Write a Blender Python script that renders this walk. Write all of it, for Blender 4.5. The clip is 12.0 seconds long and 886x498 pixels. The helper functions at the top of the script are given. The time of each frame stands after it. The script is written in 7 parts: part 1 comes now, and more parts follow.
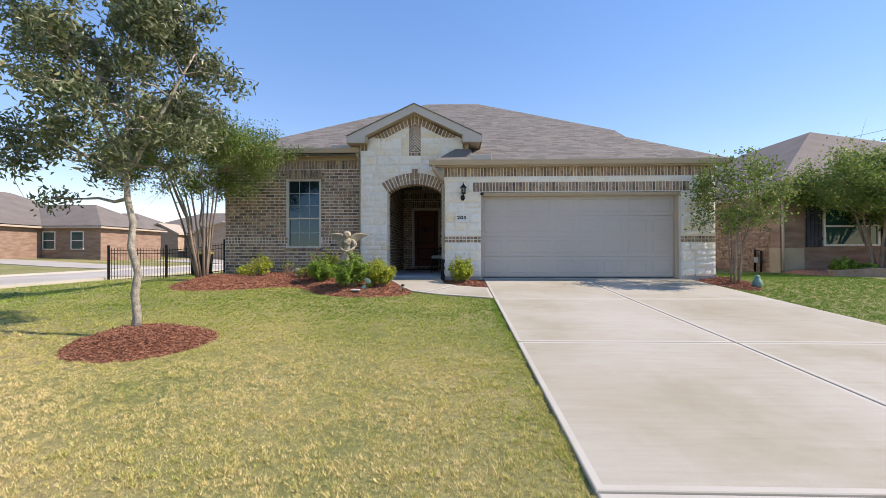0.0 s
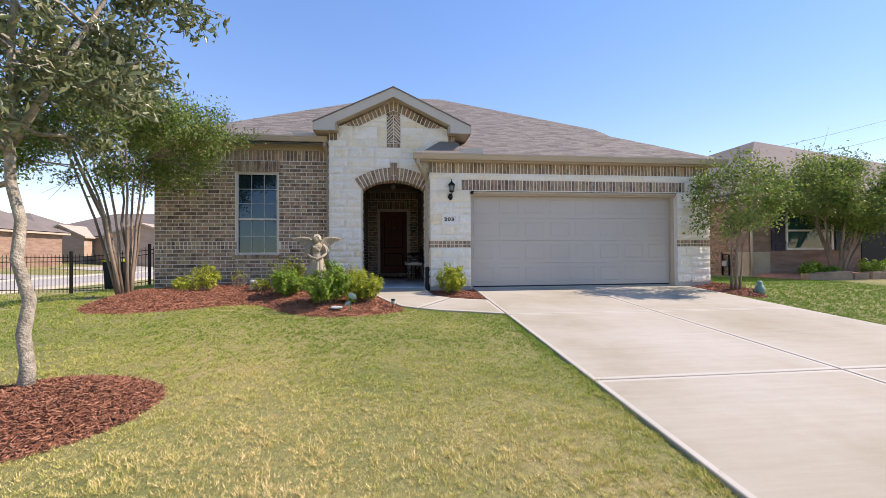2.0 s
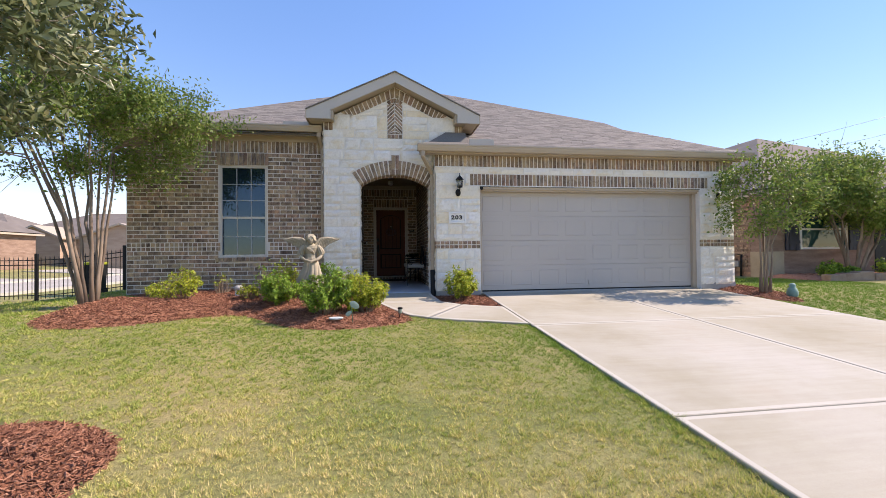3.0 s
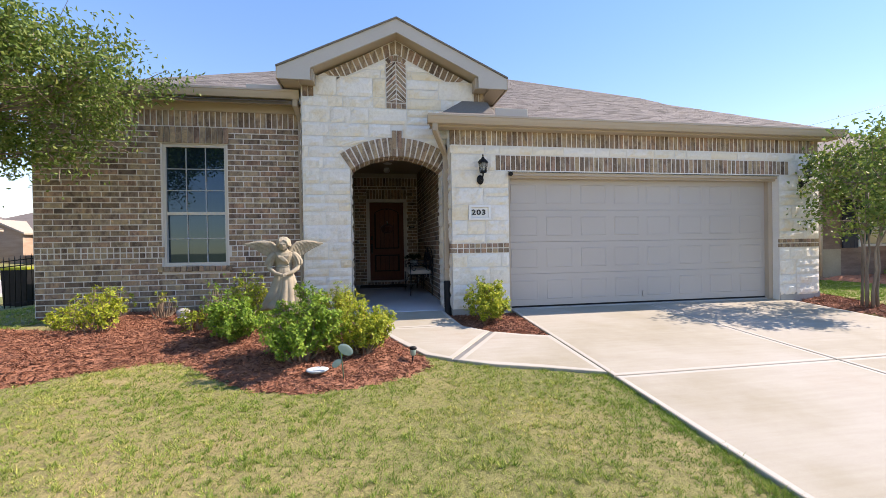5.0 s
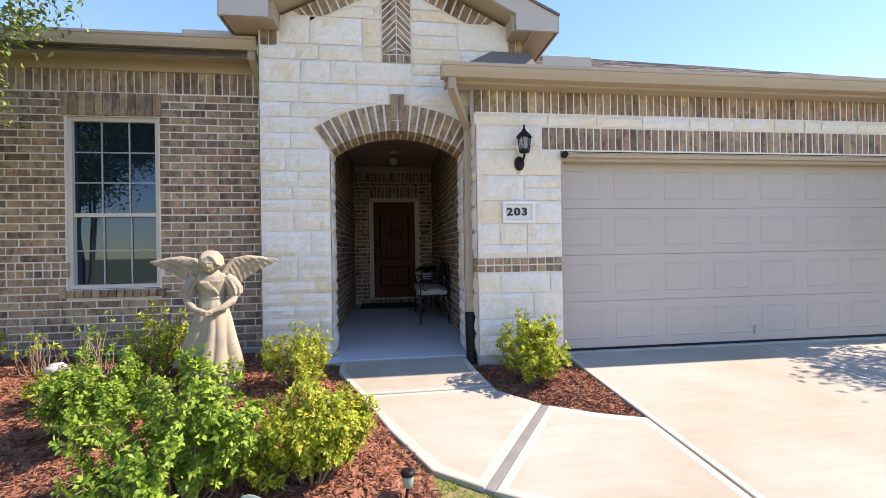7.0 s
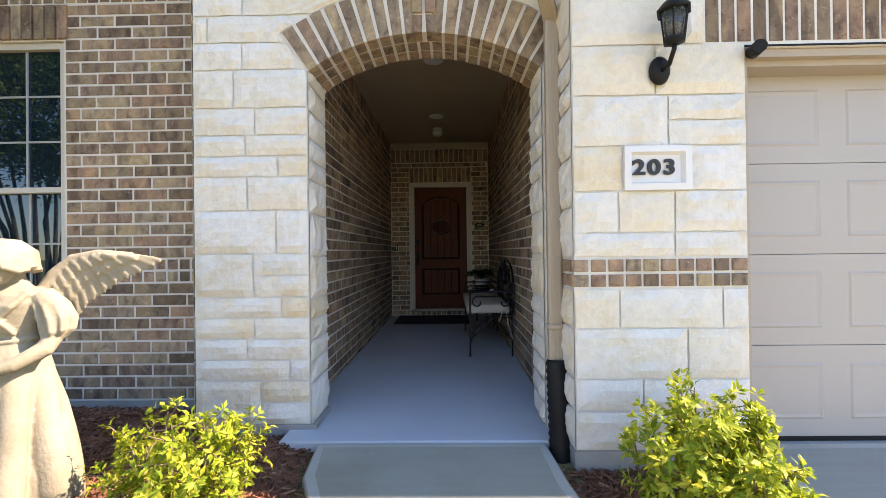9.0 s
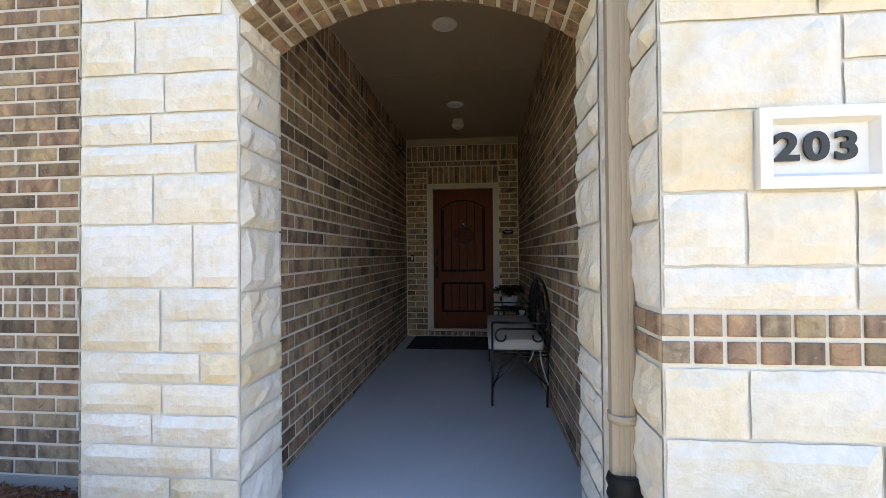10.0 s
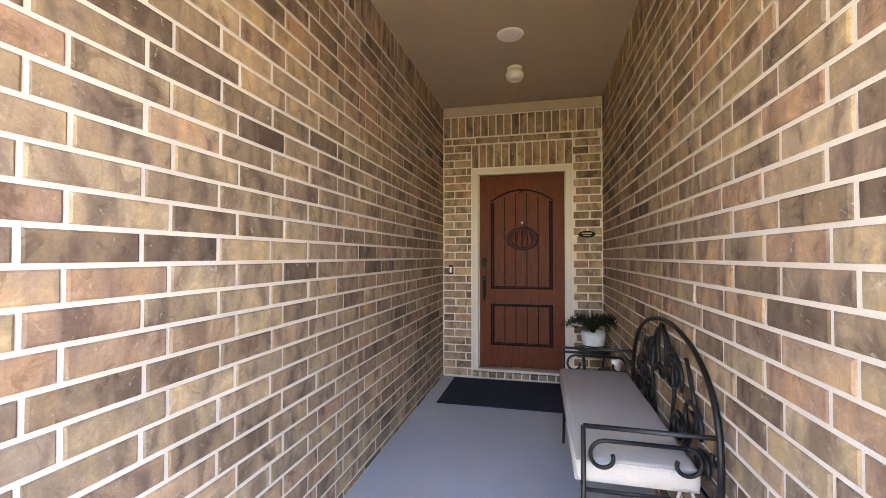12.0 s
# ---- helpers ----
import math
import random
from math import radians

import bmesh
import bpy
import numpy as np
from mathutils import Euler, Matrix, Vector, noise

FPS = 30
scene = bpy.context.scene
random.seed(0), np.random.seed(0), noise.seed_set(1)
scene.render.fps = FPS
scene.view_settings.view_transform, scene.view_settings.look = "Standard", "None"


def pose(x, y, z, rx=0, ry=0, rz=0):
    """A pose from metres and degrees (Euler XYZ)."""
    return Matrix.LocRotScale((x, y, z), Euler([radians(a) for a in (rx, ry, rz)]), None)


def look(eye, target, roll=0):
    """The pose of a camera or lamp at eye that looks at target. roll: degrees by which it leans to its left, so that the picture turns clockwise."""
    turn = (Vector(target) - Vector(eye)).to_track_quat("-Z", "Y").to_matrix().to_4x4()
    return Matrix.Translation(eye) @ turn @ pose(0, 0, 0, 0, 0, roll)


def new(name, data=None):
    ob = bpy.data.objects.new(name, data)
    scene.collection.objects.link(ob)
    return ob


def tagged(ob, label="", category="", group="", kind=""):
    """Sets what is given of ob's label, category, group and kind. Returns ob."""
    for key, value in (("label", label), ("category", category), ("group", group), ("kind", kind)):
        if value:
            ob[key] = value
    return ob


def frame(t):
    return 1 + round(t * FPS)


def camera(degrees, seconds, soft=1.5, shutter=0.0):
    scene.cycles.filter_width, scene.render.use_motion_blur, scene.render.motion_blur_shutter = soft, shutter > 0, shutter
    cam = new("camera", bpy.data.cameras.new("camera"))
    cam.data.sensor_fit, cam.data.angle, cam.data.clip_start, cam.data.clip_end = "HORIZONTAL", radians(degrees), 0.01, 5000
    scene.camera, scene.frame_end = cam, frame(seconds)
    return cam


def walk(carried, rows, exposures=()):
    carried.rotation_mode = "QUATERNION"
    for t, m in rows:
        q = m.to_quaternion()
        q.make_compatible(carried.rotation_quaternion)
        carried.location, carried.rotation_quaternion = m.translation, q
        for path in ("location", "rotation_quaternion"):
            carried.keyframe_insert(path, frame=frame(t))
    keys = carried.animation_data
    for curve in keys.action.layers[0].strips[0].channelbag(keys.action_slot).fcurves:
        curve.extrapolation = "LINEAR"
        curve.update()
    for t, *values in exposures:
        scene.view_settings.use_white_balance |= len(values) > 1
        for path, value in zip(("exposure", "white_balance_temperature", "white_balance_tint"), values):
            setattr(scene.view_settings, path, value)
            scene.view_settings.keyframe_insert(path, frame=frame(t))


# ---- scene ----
cam = camera(93.5, 12.0, soft=0.75)
PATH = [
    (0, (0.136, -0.437, 1.258), (0.078, 1.562, 1.27), -0.1),
    (0.5, (-0.224, -0.108, 1.289), (-0.179, 1.891, 1.305), -0.1),
    (1, (-0.526, 0.221, 1.304), (-0.397, 2.217, 1.328), -0.2),
    (1.5, (-0.735, 0.578, 1.275), (-0.543, 2.569, 1.301), -0.3),
    (2, (-0.932, 0.961, 1.332), (-0.698, 2.947, 1.359), -0.4),
    (2.5, (-1.088, 1.376, 1.341), (-0.823, 3.358, 1.369), -0.5),
    (4.5, (-1.367, 3.402, 1.55), (-1.037, 5.374, 1.551), -0.9),
    (5, (-1.353, 3.913, 1.606), (-1.015, 5.884, 1.592), -0.9),
    (5.5, (-1.318, 4.462, 1.651), (-0.984, 6.434, 1.651), -0.9),
    (6, (-1.27, 4.972, 1.714), (-0.947, 6.946, 1.705), -1.0),
    (6.5, (-1.141, 5.434, 1.717), (-0.85, 7.412, 1.715), -0.8),
    (7, (-1.021, 5.973, 1.735), (-0.773, 7.957, 1.739), -0.9),
    (9, (-0.781, 8.007, 1.691), (-0.815, 10.007, 1.703), -0.7),
    (9.5, (-0.713, 8.472, 1.787), (-0.826, 10.468, 1.809), -0.6),
    (10, (-0.655, 8.941, 1.823), (-0.842, 10.932, 1.848), -0.5),
    (10.5, (-0.643, 9.348, 1.839), (-0.895, 11.332, 1.868), -0.3),
    (11, (-0.697, 9.809, 1.867), (-1.016, 11.783, 1.897), -0.2),
    (11.5, (-0.727, 10.247, 1.884), (-1.118, 12.208, 1.915), -0.1),
    (12, (-0.735, 10.65, 1.914), (-1.192, 12.597, 1.949), 0.0),
]
EXPO = [(0, 0.78, 7250, 19), (2.5, 0.95, 7450, 24), (4.5, 1.09, 7450, 22), (7, 1.4, 7600, 25), (9, 1.87, 8450, 22), (9.5, 2.02, 8450, 22), (10, 2.18, 8550, 22), (10.5, 2.74, 8950, 27), (11, 3.52, 9150, 28), (11.5, 4.24, 9350, 29), (12, 4.74, 9450, 31)]
walk(cam, [(t, look(eye, target, roll)) for t, eye, target, roll in PATH], EXPO)

# ---- world, sun ----
TO_SUN = Vector((1.1, -0.005, 1.0)).normalized()
world = bpy.data.worlds.new("sky")
scene.world = world
world.use_nodes = True
wn = world.node_tree.nodes
sky = wn.new("ShaderNodeTexSky")
sky.sky_type = "NISHITA"
sky.sun_disc = False
sky.sun_elevation = math.asin(TO_SUN.z)
sky.sun_rotation = math.atan2(TO_SUN.x, TO_SUN.y)
sky.altitude = 200.0
sky.air_density, sky.dust_density, sky.ozone_density = 1.0, 0.0, 2.0
hue = wn.new("ShaderNodeHueSaturation")
hue.inputs["Hue"].default_value = 0.512
hue.inputs["Saturation"].default_value = 1.65
hue.inputs["Value"].default_value = 1.7
haze = wn.new("ShaderNodeGamma")
haze.inputs["Gamma"].default_value = 0.6
world.node_tree.links.new(sky.outputs[0], haze.inputs["Color"])
world.node_tree.links.new(haze.outputs[0], hue.inputs["Color"])
world.node_tree.links.new(hue.outputs[0], wn["Background"].inputs[0])
wn["Background"].inputs[1].default_value = 0.15
sun = new("sun", bpy.data.lights.new("sun", "SUN"))
sun.data.energy, sun.data.angle, sun.data.color = 4.0, radians(0.53), (1.0, 0.95, 0.87)
sun.matrix_world = look(TO_SUN * 40, (0, 0, 0))


# ---- materials ----
def material(name, rough=0.8, metal=0.0):
    m = bpy.data.materials.new(name)
    m.use_nodes = True
    b = m.node_tree.nodes["Principled BSDF"]
    b.inputs["Roughness"].default_value = rough
    b.inputs["Metallic"].default_value = metal
    return m, m.node_tree.nodes, m.node_tree.links, b


def ramp(nodes, stops, interp="LINEAR"):
    r = nodes.new("ShaderNodeValToRGB")
    r.color_ramp.interpolation = interp
    e = r.color_ramp.elements
    while len(e) < len(stops):
        e.new(0.5)
    for k, (p, c) in enumerate(stops):
        e[k].position = p
        e[k].color = (*c, 1)
    return r


def noise_tex(nodes, links, coord, scale, detail=4.0, rough=0.55):
    n = nodes.new("ShaderNodeTexNoise")
    n.inputs["Scale"].default_value = scale
    n.inputs["Detail"].default_value = detail
    n.inputs["Roughness"].default_value = rough
    if coord:
        links.new(coord, n.inputs["Vector"])
    return n


def mixed(nodes, links, a, b, fac, mode="MIX"):
    m = nodes.new("ShaderNodeMix")
    m.data_type, m.blend_type = "RGBA", mode
    for sock, v in ((m.inputs[0], fac), (m.inputs[6], a), (m.inputs[7], b)):
        if hasattr(v, "links"):
            links.new(v, sock)
        elif isinstance(v, tuple):
            sock.default_value = (*v, 1)
        else:
            sock.default_value = v
    return m.outputs[2]


def bump(nodes, links, bsdf, height, strength, dist=0.01):
    b = nodes.new("ShaderNodeBump")
    b.inputs["Strength"].default_value = strength
    b.inputs["Distance"].default_value = dist
    links.new(height, b.inputs["Height"])
    links.new(b.outputs[0], bsdf.inputs["Normal"])


def two_tone(name, c1, c2, scale=3.0, fine=60.0, rough=0.8, metal=0.0, relief=0.15, dist=0.004, stretch=None, grain=0.25, coords="Object"):
    """Colour drifting between two tones at a large scale, with fine grain and relief."""
    m, n, l, b = material(name, rough, metal)
    tc = n.new("ShaderNodeTexCoord").outputs[coords]
    if stretch:
        mp = n.new("ShaderNodeMapping")
        mp.inputs["Scale"].default_value = stretch
        l.new(tc, mp.inputs[0])
        tc = mp.outputs[0]
    big = noise_tex(n, l, tc, scale)
    small = noise_tex(n, l, tc, fine, 3.0)
    r = ramp(n, [(0.3, c1), (0.7, c2)])
    l.new(big.outputs[0], r.inputs[0])
    g = ramp(n, [(0.25, (0.55, 0.55, 0.55)), (0.75, (1.0, 1.0, 1.0))])
    l.new(small.outputs[0], g.inputs[0])
    l.new(mixed(n, l, r.outputs[0], g.outputs[0], grain, "MULTIPLY"), b.inputs["Base Color"])
    if relief:
        bump(n, l, b, small.outputs[0], relief, dist)
    return m


def piece_random(n, l):
    """A random value for each piece, whether it is an object of its own or an island of a joined mesh."""
    a = n.new("ShaderNodeObjectInfo").outputs["Random"]
    g = n.new("ShaderNodeNewGeometry").outputs["Random Per Island"]
    add = n.new("ShaderNodeMath")
    add.operation = "ADD"
    l.new(a, add.inputs[0])
    l.new(g, add.inputs[1])
    fr = n.new("ShaderNodeMath")
    fr.operation = "FRACT"
    l.new(add.outputs[0], fr.inputs[0])
    return fr.outputs[0]


def shifted(n, l, rnd, coord):
    sc = n.new("ShaderNodeMath")
    sc.operation = "MULTIPLY"
    sc.inputs[1].default_value = 37.0
    l.new(rnd, sc.inputs[0])
    va = n.new("ShaderNodeVectorMath")
    l.new(coord, va.inputs[0])
    l.new(sc.outputs[0], va.inputs[1])
    return va.outputs[0]


def brick_material(name, stops):
    """Blended brick: a tone for each brick, upright bands, curled smears and pale lime flecks."""
    m, n, l, b = material(name, 0.88)
    rnd = piece_random(n, l)
    co = shifted(n, l, rnd, n.new("ShaderNodeNewGeometry").outputs["Position"])
    base = ramp(n, stops, "LINEAR")
    l.new(rnd, base.inputs[0])
    mp = n.new("ShaderNodeMapping")
    mp.inputs["Scale"].default_value = (1.0, 1.0, 0.4)
    l.new(co, mp.inputs[0])
    bands = noise_tex(n, l, mp.outputs[0], 11.0, 3.0, 0.5)
    bands.inputs["Distortion"].default_value = 0.6
    ochre = ramp(n, [(0.36, (0.58, 0.53, 0.53)), (0.48, (0.95, 0.93, 0.93)), (0.57, (1.1, 1.06, 0.98)), (0.67, (1.3, 1.2, 1.02))])
    l.new(bands.outputs[0], ochre.inputs[0])
    c1 = mixed(n, l, base.outputs[0], ochre.outputs[0], 1.0, "MULTIPLY")
    curl = noise_tex(n, l, co, 11.0, 5.0, 0.62)
    curl.inputs["Distortion"].default_value = 1.1
    cr = ramp(n, [(0.35, (0.40, 0.36, 0.34)), (0.42, (0.86, 0.84, 0.82)), (0.56, (1.0, 1.0, 1.0)), (0.63, (1.35, 1.33, 1.3))])
    l.new(curl.outputs[0], cr.inputs[0])
    c1 = mixed(n, l, c1, cr.outputs[0], 0.6, "MULTIPLY")
    fleck = noise_tex(n, l, co, 24.0, 5.0, 0.75)
    fleck.inputs["Distortion"].default_value = 1.2
    fk = ramp(n, [(0.61, (0, 0, 0)), (0.69, (0.6, 0.6, 0.6))])
    l.new(fleck.outputs[0], fk.inputs[0])
    c1 = mixed(n, l, c1, (0.56, 0.52, 0.46), fk.outputs[0])
    fine = noise_tex(n, l, co, 110.0, 4.0, 0.7)
    fr = ramp(n, [(0.3, (0.72, 0.72, 0.72)), (0.7, (1.12, 1.12, 1.12))])
    l.new(fine.outputs[0], fr.inputs[0])
    l.new(mixed(n, l, c1, fr.outputs[0], 0.6, "MULTIPLY"), b.inputs["Base Color"])
    bump(n, l, b, fine.outputs[0], 0.5, 0.004)
    return m


BRICK_STOPS = [(0.0, (0.147, 0.107, 0.079)), (0.07, (0.212, 0.152, 0.106)), (0.28, (0.321, 0.246, 0.17)), (0.45, (0.395, 0.308, 0.203)), (0.6, (0.367, 0.237, 0.166)), (0.74, (0.262, 0.196, 0.147)), (0.88, (0.413, 0.326, 0.228)), (1.0, (0.376, 0.237, 0.166))]
M_BRICK = brick_material("brown_brick", BRICK_STOPS)
M_MORTAR = two_tone("mortar", (0.66, 0.62, 0.56), (0.76, 0.715, 0.65), 4.0, 150.0, 0.95, relief=0.3)


def stone_material():
    m, n, l, b = material("limestone", 0.9)
    rnd = piece_random(n, l)
    co = shifted(n, l, rnd, n.new("ShaderNodeTexCoord").outputs["Object"])
    base = ramp(n, [(0.0, (0.82, 0.79, 0.74)), (0.3, (0.78, 0.75, 0.68)), (0.6, (0.81, 0.765, 0.68)), (0.82, (0.81, 0.75, 0.64)), (0.94, (0.79, 0.69, 0.52)), (1.0, (0.82, 0.80, 0.76))])
    l.new(rnd, base.inputs[0])
    cloud = noise_tex(n, l, co, 4.0, 5.0, 0.6)
    stain = ramp(n, [(0.52, (1, 1, 1)), (0.66, (0.93, 0.80, 0.56)), (0.8, (0.78, 0.6, 0.36))])
    l.new(cloud.outputs[0], stain.inputs[0])
    c1 = mixed(n, l, base.outputs[0], stain.outputs[0], 0.55, "MULTIPLY")
    fine = noise_tex(n, l, co, 26.0, 6.0, 0.65)
    fr = ramp(n, [(0.3, (0.9, 0.89, 0.87)), (0.6, (1.03, 1.03, 1.03))])
    l.new(fine.outputs[0], fr.inputs[0])
    l.new(mixed(n, l, c1, fr.outputs[0], 0.7, "MULTIPLY"), b.inputs["Base Color"])
    bump(n, l, b, fine.outputs[0], 0.6, 0.018)
    return m


M_STONE = stone_material()
M_STONE_MORTAR = two_tone("stone_mortar", (0.76, 0.73, 0.67), (0.82, 0.79, 0.73), 5.0, 120.0, 0.95, relief=0.3)
M_FOUND = two_tone("foundation_concrete", (0.30, 0.30, 0.29), (0.40, 0.39, 0.37), 3.0, 80.0, 0.9)
M_TRIM = two_tone("tan_trim_paint", (0.42, 0.345, 0.26), (0.46, 0.38, 0.29), 1.2, 40.0, 0.55, relief=0.05, grain=0.08)
M_FASCIA = two_tone("grey_fascia_paint", (0.47, 0.43, 0.38), (0.51, 0.47, 0.42), 1.2, 40.0, 0.55, relief=0.05, grain=0.08)
M_GARAGE = two_tone("garage_door_paint", (0.44, 0.40, 0.365), (0.47, 0.43, 0.39), 0.8, 90.0, 0.45, relief=0.04, grain=0.06)
M_PORCH = two_tone("porch_concrete", (0.46, 0.50, 0.535), (0.53, 0.57, 0.605), 1.2, 70.0, 0.65, relief=0.1, grain=0.15)
M_CEIL = two_tone("porch_ceiling_paint", (0.40, 0.32, 0.225), (0.44, 0.355, 0.25), 1.0, 60.0, 0.7, relief=0.05, grain=0.08)
M_BLACK = two_tone("black_metal", (0.010, 0.010, 0.011), (0.016, 0.016, 0.016), 5.0, 80.0, 0.5, 0.0, relief=0.05)
M_BLACK.node_tree.nodes["Principled BSDF"].inputs["Specular IOR Level"].default_value = 0.2
M_WHITE = two_tone("white_plastic", (0.76, 0.75, 0.73), (0.80, 0.79, 0.77), 2.0, 60.0, 0.4, relief=0.02, grain=0.05)
M_WINFRAME = two_tone("window_frame_vinyl", (0.56, 0.53, 0.47), (0.60, 0.57, 0.51), 2.0, 60.0, 0.45, relief=0.02, grain=0.05)


def concrete_material():
    m, n, l, b = material("driveway_concrete", 0.88)
    tc = n.new("ShaderNodeTexCoord").outputs["Object"]
    big = noise_tex(n, l, tc, 0.55, 6.0, 0.6)
    r = ramp(n, [(0.34, (0.315, 0.288, 0.21)), (0.5, (0.38, 0.358, 0.29)), (0.66, (0.43, 0.412, 0.36))])
    l.new(big.outputs[0], r.inputs[0])
    mp = n.new("ShaderNodeMapping")
    mp.inputs["Scale"].default_value = (0.5, 6.0, 1.0)
    l.new(tc, mp.inputs[0])
    brush = noise_tex(n, l, mp.outputs[0], 3.0, 4.0, 0.6)
    br = ramp(n, [(0.3, (0.88, 0.86, 0.84)), (0.7, (1.03, 1.03, 1.03))])
    l.new(brush.outputs[0], br.inputs[0])
    c = mixed(n, l, r.outputs[0], br.outputs[0], 0.6, "MULTIPLY")
    spot = noise_tex(n, l, tc, 1.1, 5.0, 0.6)
    sr = ramp(n, [(0.56, (1, 1, 1)), (0.72, (0.84, 0.76, 0.64))])
    l.new(spot.outputs[0], sr.inputs[0])
    c = mixed(n, l, c, sr.outputs[0], 0.6, "MULTIPLY")
    fine = noise_tex(n, l, tc, 160.0, 4.0, 0.7)
    fr = ramp(n, [(0.3, (0.84, 0.84, 0.84)), (0.7, (1.04, 1.04, 1.04))])
    l.new(fine.outputs[0], fr.inputs[0])
    l.new(mixed(n, l, c, fr.outputs[0], 0.8, "MULTIPLY"), b.inputs["Base Color"])
    bump(n, l, b, fine.outputs[0], 0.3, 0.003)
    return m


M_CONC = concrete_material()
M_CONC_EDGE = two_tone("trowelled_concrete", (0.42, 0.40, 0.345), (0.47, 0.45, 0.395), 2.0, 140.0, 0.8, relief=0.1, grain=0.2)


def shingle_material():
    m, n, l, b = material("roof_shingles", 0.95)
    rnd = piece_random(n, l)
    base = ramp(n, [(0.0, (0.12, 0.11, 0.098)), (0.4, (0.17, 0.156, 0.138)), (0.75, (0.205, 0.187, 0.165)), (1.0, (0.16, 0.148, 0.135))])
    l.new(rnd, base.inputs[0])
    co = n.new("ShaderNodeTexCoord").outputs["Object"]
    fine = noise_tex(n, l, co, 90.0, 3.0, 0.8)
    fr = ramp(n, [(0.3, (0.6, 0.6, 0.6)), (0.7, (1.25, 1.25, 1.25))])
    l.new(fine.outputs[0], fr.inputs[0])
    l.new(mixed(n, l, base.outputs[0], fr.outputs[0], 0.8, "MULTIPLY"), b.inputs["Base Color"])
    bump(n, l, b, fine.outputs[0], 0.5, 0.004)
    return m


M_SHINGLE = shingle_material()


def lawn_material():
    m, n, l, b = material("lawn_soil_and_thatch", 0.95)
    tc = n.new("ShaderNodeTexCoord").outputs["Object"]
    big = noise_tex(n, l, tc, 0.45, 5.0, 0.6)
    r = ramp(n, [(0.36, (0.16, 0.18, 0.05)), (0.52, (0.25, 0.235, 0.085)), (0.66, (0.36, 0.29, 0.13))])
    l.new(big.outputs[0], r.inputs[0])
    fine = noise_tex(n, l, tc, 28.0, 5.0, 0.75)
    fr = ramp(n, [(0.3, (0.45, 0.45, 0.45)), (0.7, (1.3, 1.3, 1.3))])
    l.new(fine.outputs[0], fr.inputs[0])
    l.new(mixed(n, l, r.outputs[0], fr.outputs[0], 0.9, "MULTIPLY"), b.inputs["Base Color"])
    bump(n, l, b, fine.outputs[0], 0.8, 0.03)
    return m


M_LAWN = lawn_material()


def mulch_material(name="mulch"):
    m, n, l, b = material(name, 0.95)
    rnd = piece_random(n, l)
    r = ramp(n, [(0.0, (0.045, 0.018, 0.011)), (0.22, (0.10, 0.038, 0.021)), (0.45, (0.27, 0.105, 0.058)), (0.7, (0.43, 0.20, 0.12)), (1.0, (0.58, 0.36, 0.25))])
    tc = n.new("ShaderNodeTexCoord").outputs["Object"]
    fine = noise_tex(n, l, tc, 35.0, 5.0, 0.8)
    add = n.new("ShaderNodeMath")
    l.new(rnd, add.inputs[0])
    l.new(fine.outputs[0], add.inputs[1])
    half = n.new("ShaderNodeMath")
    half.operation = "MULTIPLY"
    half.inputs[1].default_value = 0.5
    l.new(add.outputs[0], half.inputs[0])
    l.new(half.outputs[0], r.inputs[0])
    l.new(r.outputs[0], b.inputs["Base Color"])
    bump(n, l, b, fine.outputs[0], 0.9, 0.03)
    return m


M_MULCH = mulch_material()


def glass_material(name, tint=(0.02, 0.03, 0.035), coat=(1, 1, 1)):
    m, n, l, b = material(name, 0.02)
    b.inputs["Base Color"].default_value = (*tint, 1)
    b.inputs["IOR"].default_value = 1.52
    b.inputs["Specular Tint"].default_value = (*coat, 1)
    return m


M_GLASS = glass_material("dark_window_glass", (0.005, 0.014, 0.024), (0.5, 0.75, 1.0))
M_GLASS.node_tree.nodes["Principled BSDF"].inputs["IOR"].default_value = 1.8


# ---- building helpers ----
def box(bm, x0, y0, z0, x1, y1, z1, mi=0):
    v = [bm.verts.new(p) for p in ((x0, y0, z0), (x1, y0, z0), (x1, y1, z0), (x0, y1, z0), (x0, y0, z1), (x1, y0, z1), (x1, y1, z1), (x0, y1, z1))]
    for q in ((3, 2, 1, 0), (4, 5, 6, 7), (0, 1, 5, 4), (1, 2, 6, 5), (2, 3, 7, 6), (3, 0, 4, 7)):
        bm.faces.new([v[k] for k in q]).material_index = mi
    return v


def bevelled(bm, width, segments=1):
    bmesh.ops.bevel(bm, geom=list(bm.edges), offset=width, segments=segments, affect="EDGES", profile=0.5)
    return bm


def rbox(x0, y0, z0, x1, y1, z1, width=0.004, segments=1):
    bm = bmesh.new()
    box(bm, min(x0, x1), min(y0, y1), min(z0, z1), max(x0, x1), max(y0, y1), max(z0, z1))
    return bevelled(bm, width, segments)


def prism(bm, pts, d, axis="y"):
    """A polygon of (a, b) points, extruded from d[0] to d[1] along an axis."""
    def at(p, k):
        return (p[0], k, p[1]) if axis == "y" else (k, p[0], p[1]) if axis == "x" else (p[0], p[1], k)
    lo = [bm.verts.new(at(p, d[0])) for p in pts]
    hi = [bm.verts.new(at(p, d[1])) for p in pts]
    bm.faces.new(lo)
    bm.faces.new(list(reversed(hi)))
    for k in range(len(pts)):
        j = (k + 1) % len(pts)
        bm.faces.new((lo[j], lo[k], hi[k], hi[j]))
    bmesh.ops.recalc_face_normals(bm, faces=list(bm.faces))


